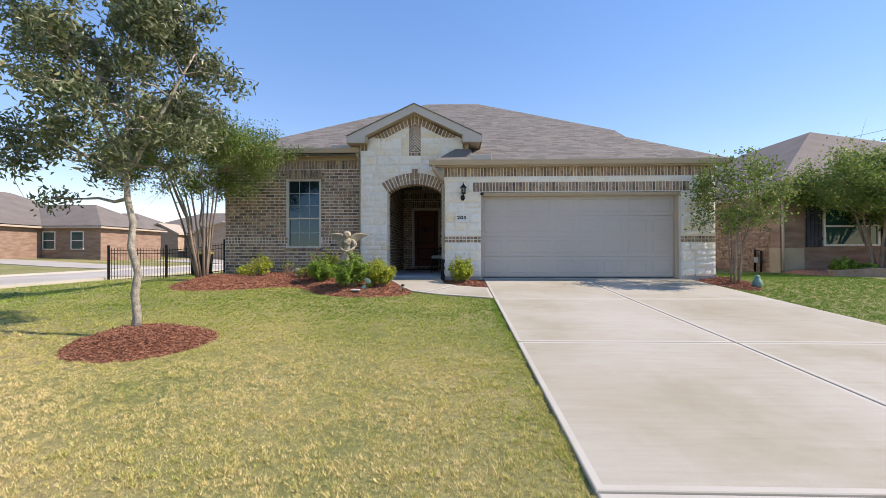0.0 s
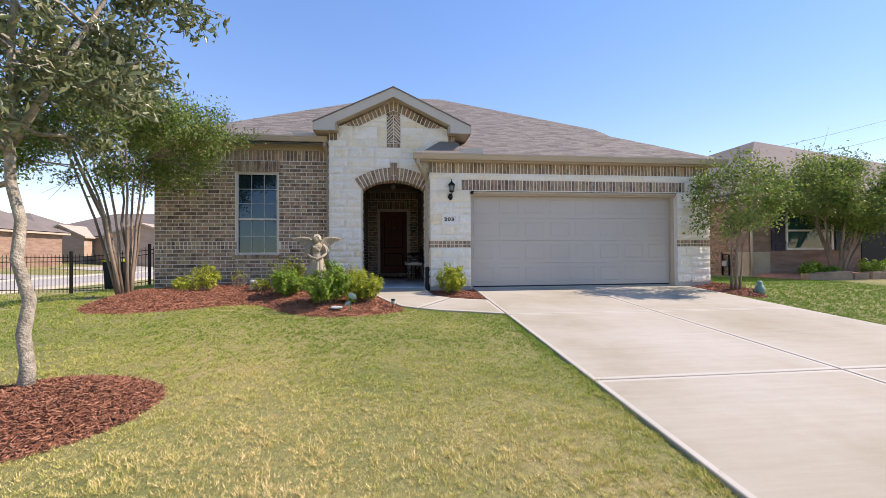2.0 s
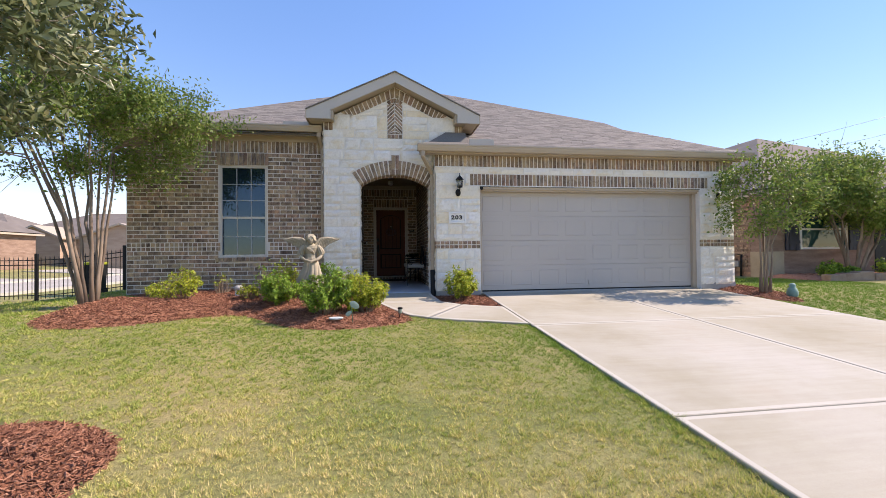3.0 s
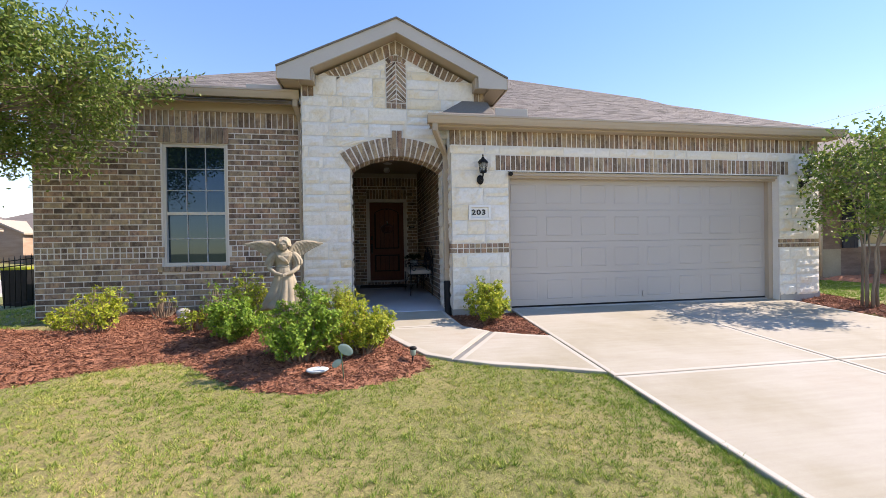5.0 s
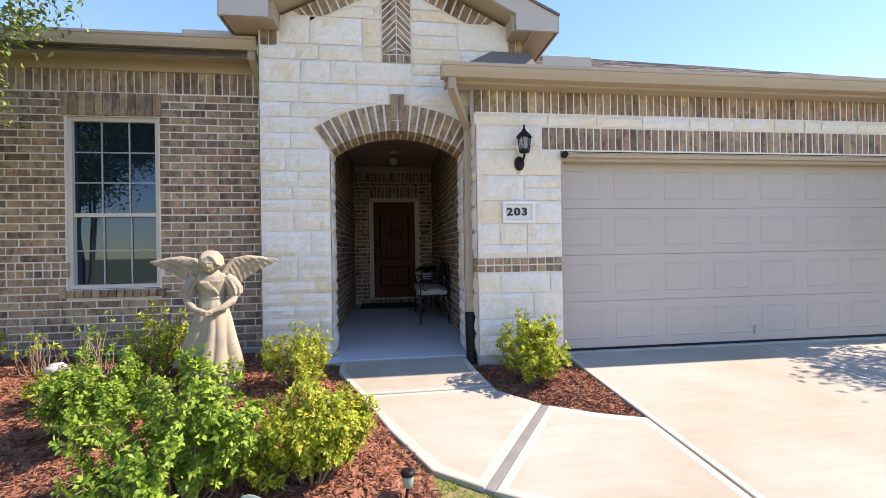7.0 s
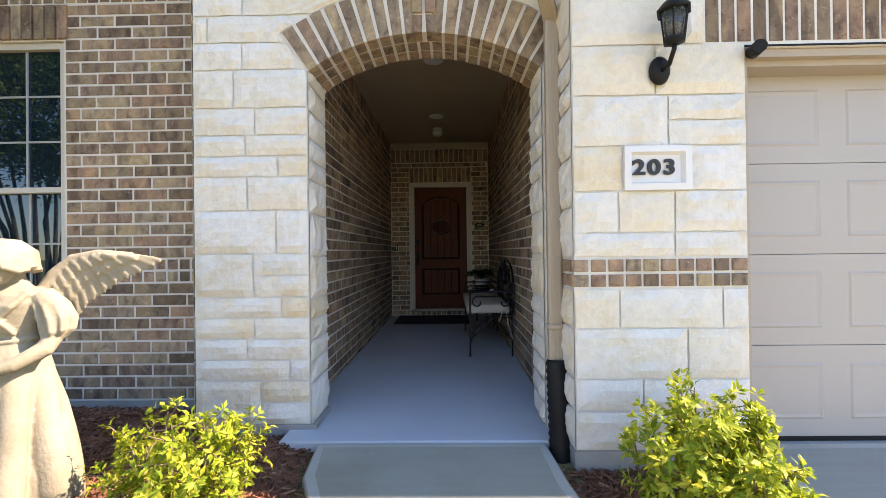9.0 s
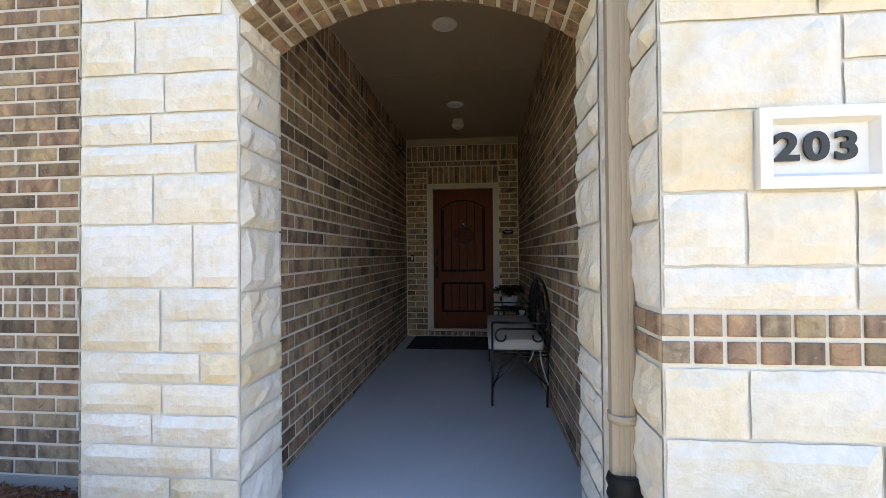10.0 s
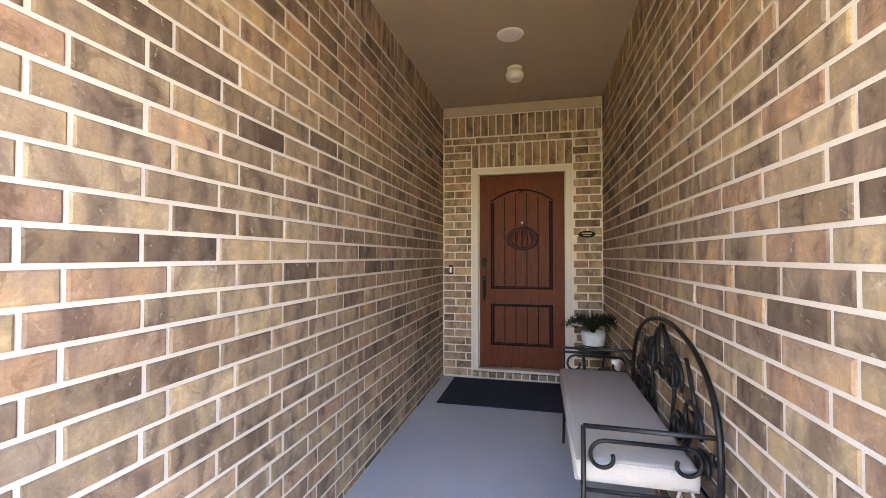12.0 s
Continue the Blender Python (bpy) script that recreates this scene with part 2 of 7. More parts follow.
def tube(bm, pts, r, sides=8, cap=True):
    """A round bar along points; r is one radius or one for each point."""
    pts = [Vector(p) for p in pts]
    rs = r if isinstance(r, (list, tuple)) else [r] * len(pts)
    rings, up = [], None
    for k, p in enumerate(pts):
        d = (pts[min(k + 1, len(pts) - 1)] - pts[max(k - 1, 0)]).normalized()
        if up is None:
            up = d.orthogonal().normalized()
        up = (up - d * up.dot(d))
        up = up.normalized() if up.length > 1e-6 else d.orthogonal().normalized()
        side = d.cross(up)
        rings.append([bm.verts.new(p + (up * math.cos(a) + side * math.sin(a)) * rs[k]) for a in (2 * math.pi * j / sides for j in range(sides))])
    for a, b in zip(rings, rings[1:]):
        for j in range(sides):
            bm.faces.new((a[j], a[(j + 1) % sides], b[(j + 1) % sides], b[j])).smooth = True
    if cap:
        bm.faces.new(list(reversed(rings[0])))
        bm.faces.new(rings[-1])


def lathe(bm, profile, centre=(0, 0, 0), sides=20):
    """Turns (radius, z) points round the upright through centre."""
    c = Vector(centre)
    rings = [[bm.verts.new(c + Vector((r * math.cos(2 * math.pi * j / sides), r * math.sin(2 * math.pi * j / sides), z))) for j in range(sides)] for r, z in profile]
    for a, b in zip(rings, rings[1:]):
        for j in range(sides):
            bm.faces.new((a[j], a[(j + 1) % sides], b[(j + 1) % sides], b[j])).smooth = True
    bm.faces.new(list(reversed(rings[0])))
    bm.faces.new(rings[-1])


def part(name, bm, mat, parent=None, label=""):
    me = bpy.data.meshes.new(name)
    bm.to_mesh(me)
    bm.free()
    for mm in (mat if isinstance(mat, (list, tuple)) else [mat]):
        me.materials.append(mm)
    ob = new(name, me)
    ob.parent = parent
    if label:
        ob["label"] = label
    return ob


def thing(name, at, label, category, group="", kind=""):
    e = new(name)
    e.location = at
    e.empty_display_size = 0.1
    return tagged(e, label, category, group, kind)


def local(ob, parent):
    """Hangs a part built in world places under a thing that stands elsewhere."""
    ob.parent = parent
    ob.matrix_parent_inverse = Matrix.Translation(parent.location).inverted()
    return ob


def setting(name, bm, mat, label, category):
    return tagged(part(name, bm, mat), label, category, kind="structure")


def smooth01(a, b, v):
    t = min(1.0, max(0.0, (v - a) / (b - a)))
    return t * t * (3 - 2 * t)


def slab_z(y):
    """Height of the driveway and walk."""
    return 0.17 + 0.066 * (min(max(y, -4.0), 10.6) - 4.6)


def ground_z(x, y):
    rise = 0.035 * min(max(-x - 0.9, 0.0), 4.5) * smooth01(-5, 2, y) * (1 - 0.5 * smooth01(9.0, 11.0, y))
    fall = 0.42 * smooth01(6.2, 11.0, -x) * smooth01(3, 9, y)
    far = 0.55 * smooth01(20, 34, -x)
    return slab_z(y) - 0.03 + rise - fall + far
# ---- the large structure ----
YG, YP, YB = 10.25, 10.59, 11.0
rng = np.random.default_rng(7)


def inside(poly, x, y):
    """Which of the points lie in the polygon."""
    x, y = np.asarray(x, float), np.asarray(y, float)
    res = np.zeros(x.shape, bool)
    n = len(poly)
    for k in range(n):
        (x0, y0), (x1, y1) = poly[k], poly[(k + 1) % n]
        if y0 == y1:
            continue
        res ^= ((y0 > y) != (y1 > y)) & (x < (x1 - x0) * (y - y0) / (y1 - y0) + x0)
    return res


def edge_distance(poly, x, y):
    best = np.full(np.shape(x), 1e9)
    for k in range(len(poly)):
        a, b = np.array(poly[k]), np.array(poly[(k + 1) % len(poly)])
        d = b - a
        t = np.clip(((x - a[0]) * d[0] + (y - a[1]) * d[1]) / max(d @ d, 1e-9), 0, 1)
        best = np.minimum(best, np.hypot(x - a[0] - t * d[0], y - a[1] - t * d[1]))
    return best


def rounded(poly, times=2):
    for _ in range(times):
        poly = [q for k in range(len(poly)) for q in (
            (0.75 * poly[k][0] + 0.25 * poly[(k + 1) % len(poly)][0], 0.75 * poly[k][1] + 0.25 * poly[(k + 1) % len(poly)][1]),
            (0.25 * poly[k][0] + 0.75 * poly[(k + 1) % len(poly)][0], 0.25 * poly[k][1] + 0.75 * poly[(k + 1) % len(poly)][1]))]
    return poly


WALK = [(-1.56, 10.405), (-1.54, 10.1), (-1.29, 9.6), (-1.05, 8.97), (-0.8, 8.45), (-0.5, 8.22), (-0.15, 8.01), (0.3, 7.84), (0.872, 7.6),
        (0.872, 8.9), (0.76, 8.94), (0.55, 9.02), (0.2, 9.22), (-0.11, 9.55), (-0.21, 10.06), (-0.25, 10.405)]
BED_A = rounded([(-0.64, 8.2), (-1.06, 7.84), (-1.5, 7.65), (-1.97, 7.54), (-2.5, 7.7), (-3.0, 8.2), (-3.3, 8.5), (-3.84, 8.3), (-4.46, 7.85), (-5.1, 7.55),
                 (-5.65, 7.75), (-6.0, 8.5), (-6.0, 9.4), (-6.2, 10.2)], 1)
BED_A = BED_A[:-1] + [(-6.25, 11.0), (-2.38, 11.0), (-2.38, 10.6), (-1.7, 10.6), (-1.57, 10.4), (-1.55, 10.1), (-1.3, 9.6), (-1.06, 8.97), (-0.81, 8.45)]
BED_B = [(-0.2, 10.06), (-0.1, 9.56), (0.2, 9.23), (0.55, 9.03), (0.76, 8.95), (0.865, 8.92), (0.865, 10.24), (-0.2, 10.24)]
BED_C = rounded([(6.12, 9.9), (6.15, 9.0), (6.45, 8.5), (6.9, 8.9), (7.35, 9.8), (7.3, 10.9), (6.72, 10.9), (6.12, 10.3)], 1)
RING = [(-3.49 + 0.74 * math.cos(a) * (1 + 0.05 * math.sin(3 * a)), 4.3 + 0.73 * math.sin(a)) for a in (2 * math.pi * k / 28 for k in range(28))]
DRIVE_X0, DRIVE_X1 = 0.88, 6.08


def ground():
    xs = [-260, -160, -100, -70] + [-50 + 2.0 * k for k in range(19)] + [-12 + 0.4 * k for k in range(61)] + [15, 20, 30, 45, 70, 110, 180, 260]
    ys = [-150, -80, -40, -20, -12] + [-8 + 0.4 * k for k in range(61)] + [18, 22, 28, 36, 50, 70, 100, 150, 260]
    bm = bmesh.new()
    grid = [[bm.verts.new((x, y, ground_z(x, y))) for x in xs] for y in ys]
    for a, b in zip(grid, grid[1:]):
        for j in range(len(xs) - 1):
            bm.faces.new((a[j], a[j + 1], b[j + 1], b[j])).smooth = True
    return setting("ground", bm, M_LAWN, "sloping lawn ground with green and straw-coloured grass", "ground")


ground()


def slab_mesh(pts, top=0.0, depth=0.2, border=0.0):
    """A concrete slab over a polygon of (x, y) that follows the slope of the drive, with a trowelled border."""
    bm = bmesh.new()
    hi = [bm.verts.new((x, y, slab_z(y) + top)) for x, y in pts]
    f = bm.faces.new(hi)
    if f.calc_area() and f.normal.z < 0:
        f.normal_flip()
    ext = bmesh.ops.extrude_face_region(bm, geom=[f])
    bmesh.ops.translate(bm, verts=[v for v in ext["geom"] if isinstance(v, bmesh.types.BMVert)], vec=(0, 0, -depth))
    bmesh.ops.recalc_face_normals(bm, faces=list(bm.faces))
    bm.normal_update()
    tops = [q for q in bm.faces if q.normal.z > 0.9]
    edges = list({e for q in tops for e in q.edges})
    bmesh.ops.bevel(bm, geom=edges, offset=0.012, segments=2, affect="EDGES", profile=0.5)
    if border:
        bm.normal_update()
        tops = [max((q for q in bm.faces if q.normal.z > 0.9), key=lambda q: q.calc_area())]
        r = bmesh.ops.inset_region(bm, faces=tops, thickness=border, depth=0.0)
        for q in r["faces"]:
            q.material_index = 1
    return bm


drive = tagged(new("driveway"), "pale broom-finished concrete driveway with tooled joints", "driveway", kind="structure")
JY = [-4.0, -1.1, 1.8, 4.62, 7.5, 10.46]


def joint_x(y):
    return 3.47 - 0.018 * (max(y, 4.62) - 4.62)



for y0, y1 in zip(JY, JY[1:]):
    for a0, a1, b0, b1 in ((DRIVE_X0, DRIVE_X0, joint_x(y0) - 0.006, joint_x(y1) - 0.006), (joint_x(y0) + 0.006, joint_x(y1) + 0.006, DRIVE_X1, DRIVE_X1)):
        part("panel", slab_mesh([(a0, y0 + 0.006), (b0, y0 + 0.006), (b1, y1 - 0.006), (a1, y1 - 0.006)], border=0.06), [M_CONC, M_CONC_EDGE], drive)
walk_ob = tagged(new("front_walk"), "pale curved concrete walk from driveway to porch", "path", kind="structure")
part("panel", slab_mesh(WALK[2:5] + [(-0.525, 8.245), (0.175, 9.24), WALK[13], (-0.124, 9.62)], border=0.07), [M_CONC, M_CONC_EDGE], walk_ob)
bm = slab_mesh(WALK[:2] + [(-1.296, 9.612), (-0.127, 9.632)] + WALK[14:], border=0.05)
for v in bm.verts:
    v.co.z += 0.042 * smooth01(9.6, 10.4, v.co.y)
part("panel", bm, [M_CONC, M_CONC_EDGE], walk_ob)
part("panel", slab_mesh([(-0.48, 8.208)] + WALK[6:12] + [(0.22, 9.205)], border=0.07), [M_CONC, M_CONC_EDGE], walk_ob)
part("joint_filler", slab_mesh([(-0.53, 8.25), (-0.475, 8.205), (0.225, 9.2), (0.17, 9.245)], top=-0.006), two_tone("joint_filler", (0.15, 0.155, 0.15), (0.22, 0.22, 0.21), 6.0, 90.0, 0.95), walk_ob, "grey expansion joint filler")


def bed(name, poly, mound, label):
    """A mulch bed: a gently mounded surface over a polygon."""
    xs = np.arange(min(p[0] for p in poly), max(p[0] for p in poly) + 0.07, 0.07)
    ys = np.arange(min(p[1] for p in poly), max(p[1] for p in poly) + 0.07, 0.07)
    bm, at = bmesh.new(), {}
    cx, cy = np.meshgrid(xs + 0.035, ys + 0.035, indexing="ij")
    ok = inside(poly, cx, cy)

    def v(i, j):
        if (i, j) not in at:
            d = float(edge_distance(poly, xs[i], ys[j]))
            z = ground_z(xs[i], ys[j]) - 0.02 + mound * smooth01(0, 0.45, d) + 0.02 * noise.noise((xs[i] * 6, ys[j] * 6, 0)) + 0.02
            at[i, j] = bm.verts.new((xs[i], ys[j], z))
        return at[i, j]
    for i in range(len(xs) - 1):
        for j in range(len(ys) - 1):
            if ok[i, j]:
                bm.faces.new((v(i, j), v(i + 1, j), v(i + 1, j + 1), v(i, j + 1))).smooth = True
    return setting(name, bm, M_MULCH, label, "mulch bed")


BEDS = [("mulch_bed", BED_A, 0.10, "red-brown shredded mulch bed along the house front"), ("mulch_bed_by_garage", BED_B, 0.05, "small red-brown mulch bed between walk and driveway"),
        ("mulch_bed_by_driveway", BED_C, 0.06, "red-brown mulch bed at the garage corner"), ("mulch_ring", RING, 0.12, "round red-brown mulch ring at the oak's foot")]
for b in BEDS:
    bed(*b)


def bed_z(x, y):
    for _, poly, mound, _ in BEDS:
        if inside(poly, x, y):
            return ground_z(x, y) + mound * smooth01(0, 0.45, float(edge_distance(poly, np.array(x), np.array(y))))
    return ground_z(x, y)


def wall(name, boxes, mat, label, category="wall"):
    bm = bmesh.new()
    for b in boxes:
        box(bm, *b)
    return setting(name, bm, mat, label, category)


SPRING, CROWN, ACX, AHALF = 2.83, 3.06, -0.93, 0.73
SAG = CROWN - SPRING
AR = (AHALF ** 2 + SAG ** 2) / (2 * SAG)
ACZ = CROWN - AR
AANG = math.asin(AHALF / AR)
RING_H = 0.28

wall_garage = wall("wall_garage", [(-0.12, YG, 0.4, 0.80, YG + 0.3, 3.55), (5.84, YG, 0.4, 6.69, YG + 0.3, 3.55), (0.80, YG, 2.76, 5.84, YG + 0.3, 3.55)], M_STONE_MORTAR,
                   "cream limestone garage wall with brown brick soldier bands")
wall("wall_east", [(6.39, YG + 0.3, 0.3, 6.69, 22, 3.55)], M_MORTAR, "side wall of the house")
bm = bmesh.new()
box(bm, -2.38, YP, 0.3, -1.66, YP + 0.34, SPRING)
box(bm, -0.2, YP, 0.3, -0.14, YP + 0.34, SPRING)
arc = [(ACX + AR * math.sin(a), ACZ + AR * math.cos(a)) for a in (AANG * (1 - k / 8) for k in range(17))]
prism(bm, [(-2.38, SPRING), (-2.38, 3.95), (0.5, 3.95), (0.5, 3.25), (-0.14, 3.25), (-0.14, SPRING)] + arc, (YP, YP + 0.34))
prism(bm, [(-2.38, 3.95), (-2.38, 4.1), (-0.92, 4.9), (0.5, 4.1), (0.5, 3.95)], (YP, YP + 0.34))
wall_gable = setting("wall_gable", bm, M_STONE_MORTAR, "cream limestone gable wall with a brick arch", "wall")
wall_west = wall("wall_west", [(-6.27, YB, 0.5, -4.53, YB + 0.3, 3.9), (-3.59, YB, 0.5, -2.2, YB + 0.3, 3.9), (-4.53, YB, 0.5, -3.59, YB + 0.3, 1.36),
                               (-4.53, YB, 3.265, -3.59, YB + 0.3, 3.9)], M_MORTAR, "brown blended brick front wall with pale mortar")
wall("wall_west_side", [(-6.27, YB + 0.3, 0.1, -5.97, 22, 3.9)], M_MORTAR, "side wall of the house")
wall_pl = wall("wall_porch_left", [(-2.05, YP + 0.34, 0.3, -1.79, 15.46, 3.75)], M_MORTAR, "brown blended brick side wall of the porch")
wall_pr = wall("wall_porch_right", [(-0.115, YP + 0.34, 0.3, 0.13, 15.46, 3.75)], M_MORTAR, "brown blended brick side wall of the porch")
wall_pb = wall("wall_porch_back", [(-1.79, 15.16, 0.3, -1.46, 15.46, 3.75), (-0.42, 15.16, 0.3, -0.115, 15.46, 3.75), (-1.46, 15.16, 2.86, -0.42, 15.46, 3.75), (-1.46, 15.16, 0.3, -0.42, 15.46, 0.66)],
               M_MORTAR, "brown blended brick wall round the front door")
wall("foundation", [(-6.25, YB - 0.012, 0.05, -2.36, YB + 0.2, 0.64), (-2.36, YP - 0.015, 0.2, -1.62, YP + 0.3, 0.63), (-0.13, YG - 0.012, 0.2, 0.79, YG + 0.2, 0.62), (5.85, YG - 0.012, 0.2, 6.7, YG + 0.2, 0.68)], M_FOUND, "grey concrete foundation edge", "foundation")
bm = rbox(-1.79, 10.41, 0.2, -0.115, 15.16, 0.6, 0.01, 2)
setting("floor", bm, M_PORCH, "smooth blue-grey painted concrete porch floor", "floor")
bm = bmesh.new()
box(bm, -1.79, YP + 0.34, 3.56, -0.115, 15.16, 3.7)
box(bm, -1.79, 12.9, 3.556, -0.115, 12.93, 3.56)
setting("ceiling", bm, M_CEIL, "tan painted porch ceiling with a thin seam", "ceiling")
setting("trim", rbox(-1.785, 15.135, 3.455, -0.12, 15.158, 3.555, 0.004), M_TRIM, "tan painted trim board over the porch brick", "trim")
wall("wall_back", [(-6.27, 21.9, 0.1, 6.69, 22.2, 3.9)], M_MORTAR, "back wall of the house")
wall("interior", [(-5.9, 14.0, 0.3, -2.3, 14.1, 3.9), (-5.9, 11.3, 0.55, -2.3, 14.0, 0.62), (-5.9, 11.3, 3.7, -2.3, 14.0, 3.8)], M_TRIM, "dim room behind the front window", "wall")

# ---- roof ----
P, RY, RZ = 0.5, 10.03, 3.55


def roof_z(y):
    return RZ + P * (y - RY)


def sheet(bm, pts, thick=0.05):
    v = [bm.verts.new(p) for p in pts]
    f = bm.faces.new(v)
    bm.normal_update()
    if f.normal.z < 0:
        f.normal_flip()
    w = [bm.verts.new((p[0], p[1], p[2] - thick)) for p in pts]
    bm.faces.new(w)
    for k in range(len(pts)):
        j = (k + 1) % len(pts)
        bm.faces.new((v[k], v[j], w[j], w[k]))
    bmesh.ops.recalc_face_normals(bm, faces=list(bm.faces))


GX0, GX1 = -0.5, 6.95
main_pts = [(GX0, RY), (GX1, RY), (5.36, 12.43), (5.38, 13.42), (1.17, 19.74), (-1.22, 19.74), (-6.7, 10.73), (0.52, 10.73), (0.52, 10.55), (-0.02, 10.55)]
bm = bmesh.new()
sheet(bm, [(x, y, roof_z(y)) for x, y in main_pts])
sheet(bm, [(GX0, RY, RZ), (-0.02, 10.55, roof_z(10.55)), (-0.06, 10.56, RZ + 0.1), (-0.3, 10.56, RZ)])
sheet(bm, [(-6.7, 10.73, roof_z(10.73)), (-1.22, 19.74, roof_z(19.74)), (-6.7, 22.4, roof_z(10.73))])
sheet(bm, [(GX1, RY, RZ), (5.36, 12.43, roof_z(12.43)), (5.38, 13.42, roof_z(13.42)), (1.17, 19.74, roof_z(19.74)), (6.95, 22.4, 3.7)])
sheet(bm, [(-6.7, 22.4, roof_z(10.73)), (-1.22, 19.74, roof_z(19.74)), (1.17, 19.74, roof_z(19.74)), (6.95, 22.4, 3.7)])
roof = setting("roof", bm, M_SHINGLE, "brown-grey asphalt shingle hip roof", "roof")
GS, GA, GW, GY = 0.477, 5.09, 1.74, 10.31
bm = bmesh.new()
for sx in (-1, 1):
    x_out = -0.925 + sx * (GW + 0.02)
    sheet(bm, [(-0.925, GY - 0.02, GA + 0.02), (x_out, GY - 0.02, GA + 0.02 - GS * GW), (x_out, 12.0, GA + 0.02 - GS * GW), (-0.925, 13.3, GA + 0.02)], 0.025)
part("roof_gable", bm, M_SHINGLE, roof)
bm = bmesh.new()
sheet(bm, [(-0.22, 10.32, 3.70), (0.14, 10.55, 3.96), (0.56, 10.55, 3.96), (0.60, 10.32, 3.70)], 0.03)
part("roof_saddle", bm, M_SHINGLE, roof)


def shingle_rows():
    """Courses of shingle tabs on the front slope, each a thin slab."""
    verts, faces = [], []
    slope = math.atan(P)
    up = np.array([0, math.cos(slope), math.sin(slope)])
    nrm = np.array([0, -math.sin(slope), math.cos(slope)])
    poly = main_pts
    step = 0.143
    k, s = 0, 0.02
    while True:
        y = RY + s * up[1]
        if y > 19.64:
            break
        x = -6.7 + rng.uniform(0, 0.2)
        while x < 7:
            w = rng.uniform(0.14, 0.36)
            ym = y + 0.06
            if inside(poly, np.array([x + 0.02, x + w - 0.02]), np.array([ym, ym])).all() and not (-2.65 < x + w / 2 < 0.8 and y < 12.2 - abs(x + w / 2 + 0.925) * 0.9):
                t = rng.uniform(0.003, 0.007)
                o = np.array([x, RY, RZ]) + up * s
                b = len(verts)
                for du, ds, dn in ((0.003, 0, t), (w - 0.003, 0, t), (w - 0.003, step + 0.02, 0.002), (0.003, step + 0.02, 0.002), (0.003, 0, 0), (w - 0.003, 0, 0)):
                    verts.append(tuple(o + np.array([du, 0, 0]) + up * ds + nrm * dn))
                faces += [(b, b + 1, b + 2, b + 3), (b + 4, b + 5, b + 1, b), (b + 4, b, b + 3), (b + 5, b + 2, b + 1)]
            x += w
        s += step
        k += 1
    me = bpy.data.meshes.new("shingles")
    me.from_pydata(verts, [], faces)
    me.materials.append(M_SHINGLE)
    ob = new("shingles", me)
    ob.parent = roof
    tagged(ob, "overlapping brown-grey asphalt shingle tabs", kind="stuff")


# gable bargeboards, soffits and eave returns
bm = bmesh.new()
for sx in (-1, 1):
    a, b = (-0.925, GA), (-0.925 + sx * GW, GA - GS * GW)
    c = (b[0], b[1] - 0.17)
    d = (b[0] - sx * 0.46, c[1])
    e = (d[0], GA - 0.21 - GS * (GW - 0.46))
    prism(bm, [a, b, c, d, e, (-0.925, GA - 0.21)], (GY, GY + 0.035))
setting("bargeboard", bm, M_FASCIA, "grey painted gable bargeboard", "trim")
bm = bmesh.new()
for sx in (-1, 1):
    prism(bm, [(-0.925, GA - 0.165), (-0.925 + sx * 1.3, GA - 0.165 - GS * 1.3), (-0.925 + sx * 1.3, GA - 0.2 - GS * 1.3), (-0.925, GA - 0.2)], (GY + 0.035, YP + 0.3))
    x0, x1 = sorted((-0.925 + sx * 1.24, -0.925 + sx * 1.5))
    box(bm, x0, GY + 0.05, 4.10, x1, YP + 0.1, 4.28)
    x0, x1 = sorted((-0.925 + sx * 1.455, -0.925 + sx * (GW - 0.02)))
    box(bm, x0, GY + 0.04, 4.085, x1, 11.8, 4.15)
setting("gable_soffit", bm, M_TRIM, "tan painted gable soffit and eave returns", "trim")
bm = bmesh.new()
for sx in (-1, 1):
    x = -0.925 + sx * GW
    x0, x1 = sorted((x, x + sx * 0.02))
    box(bm, x0, GY, 4.085, x1, 11.9, 4.27)
setting("gable_fascia", bm, M_TRIM, "tan painted fascia at the gable eaves", "trim")


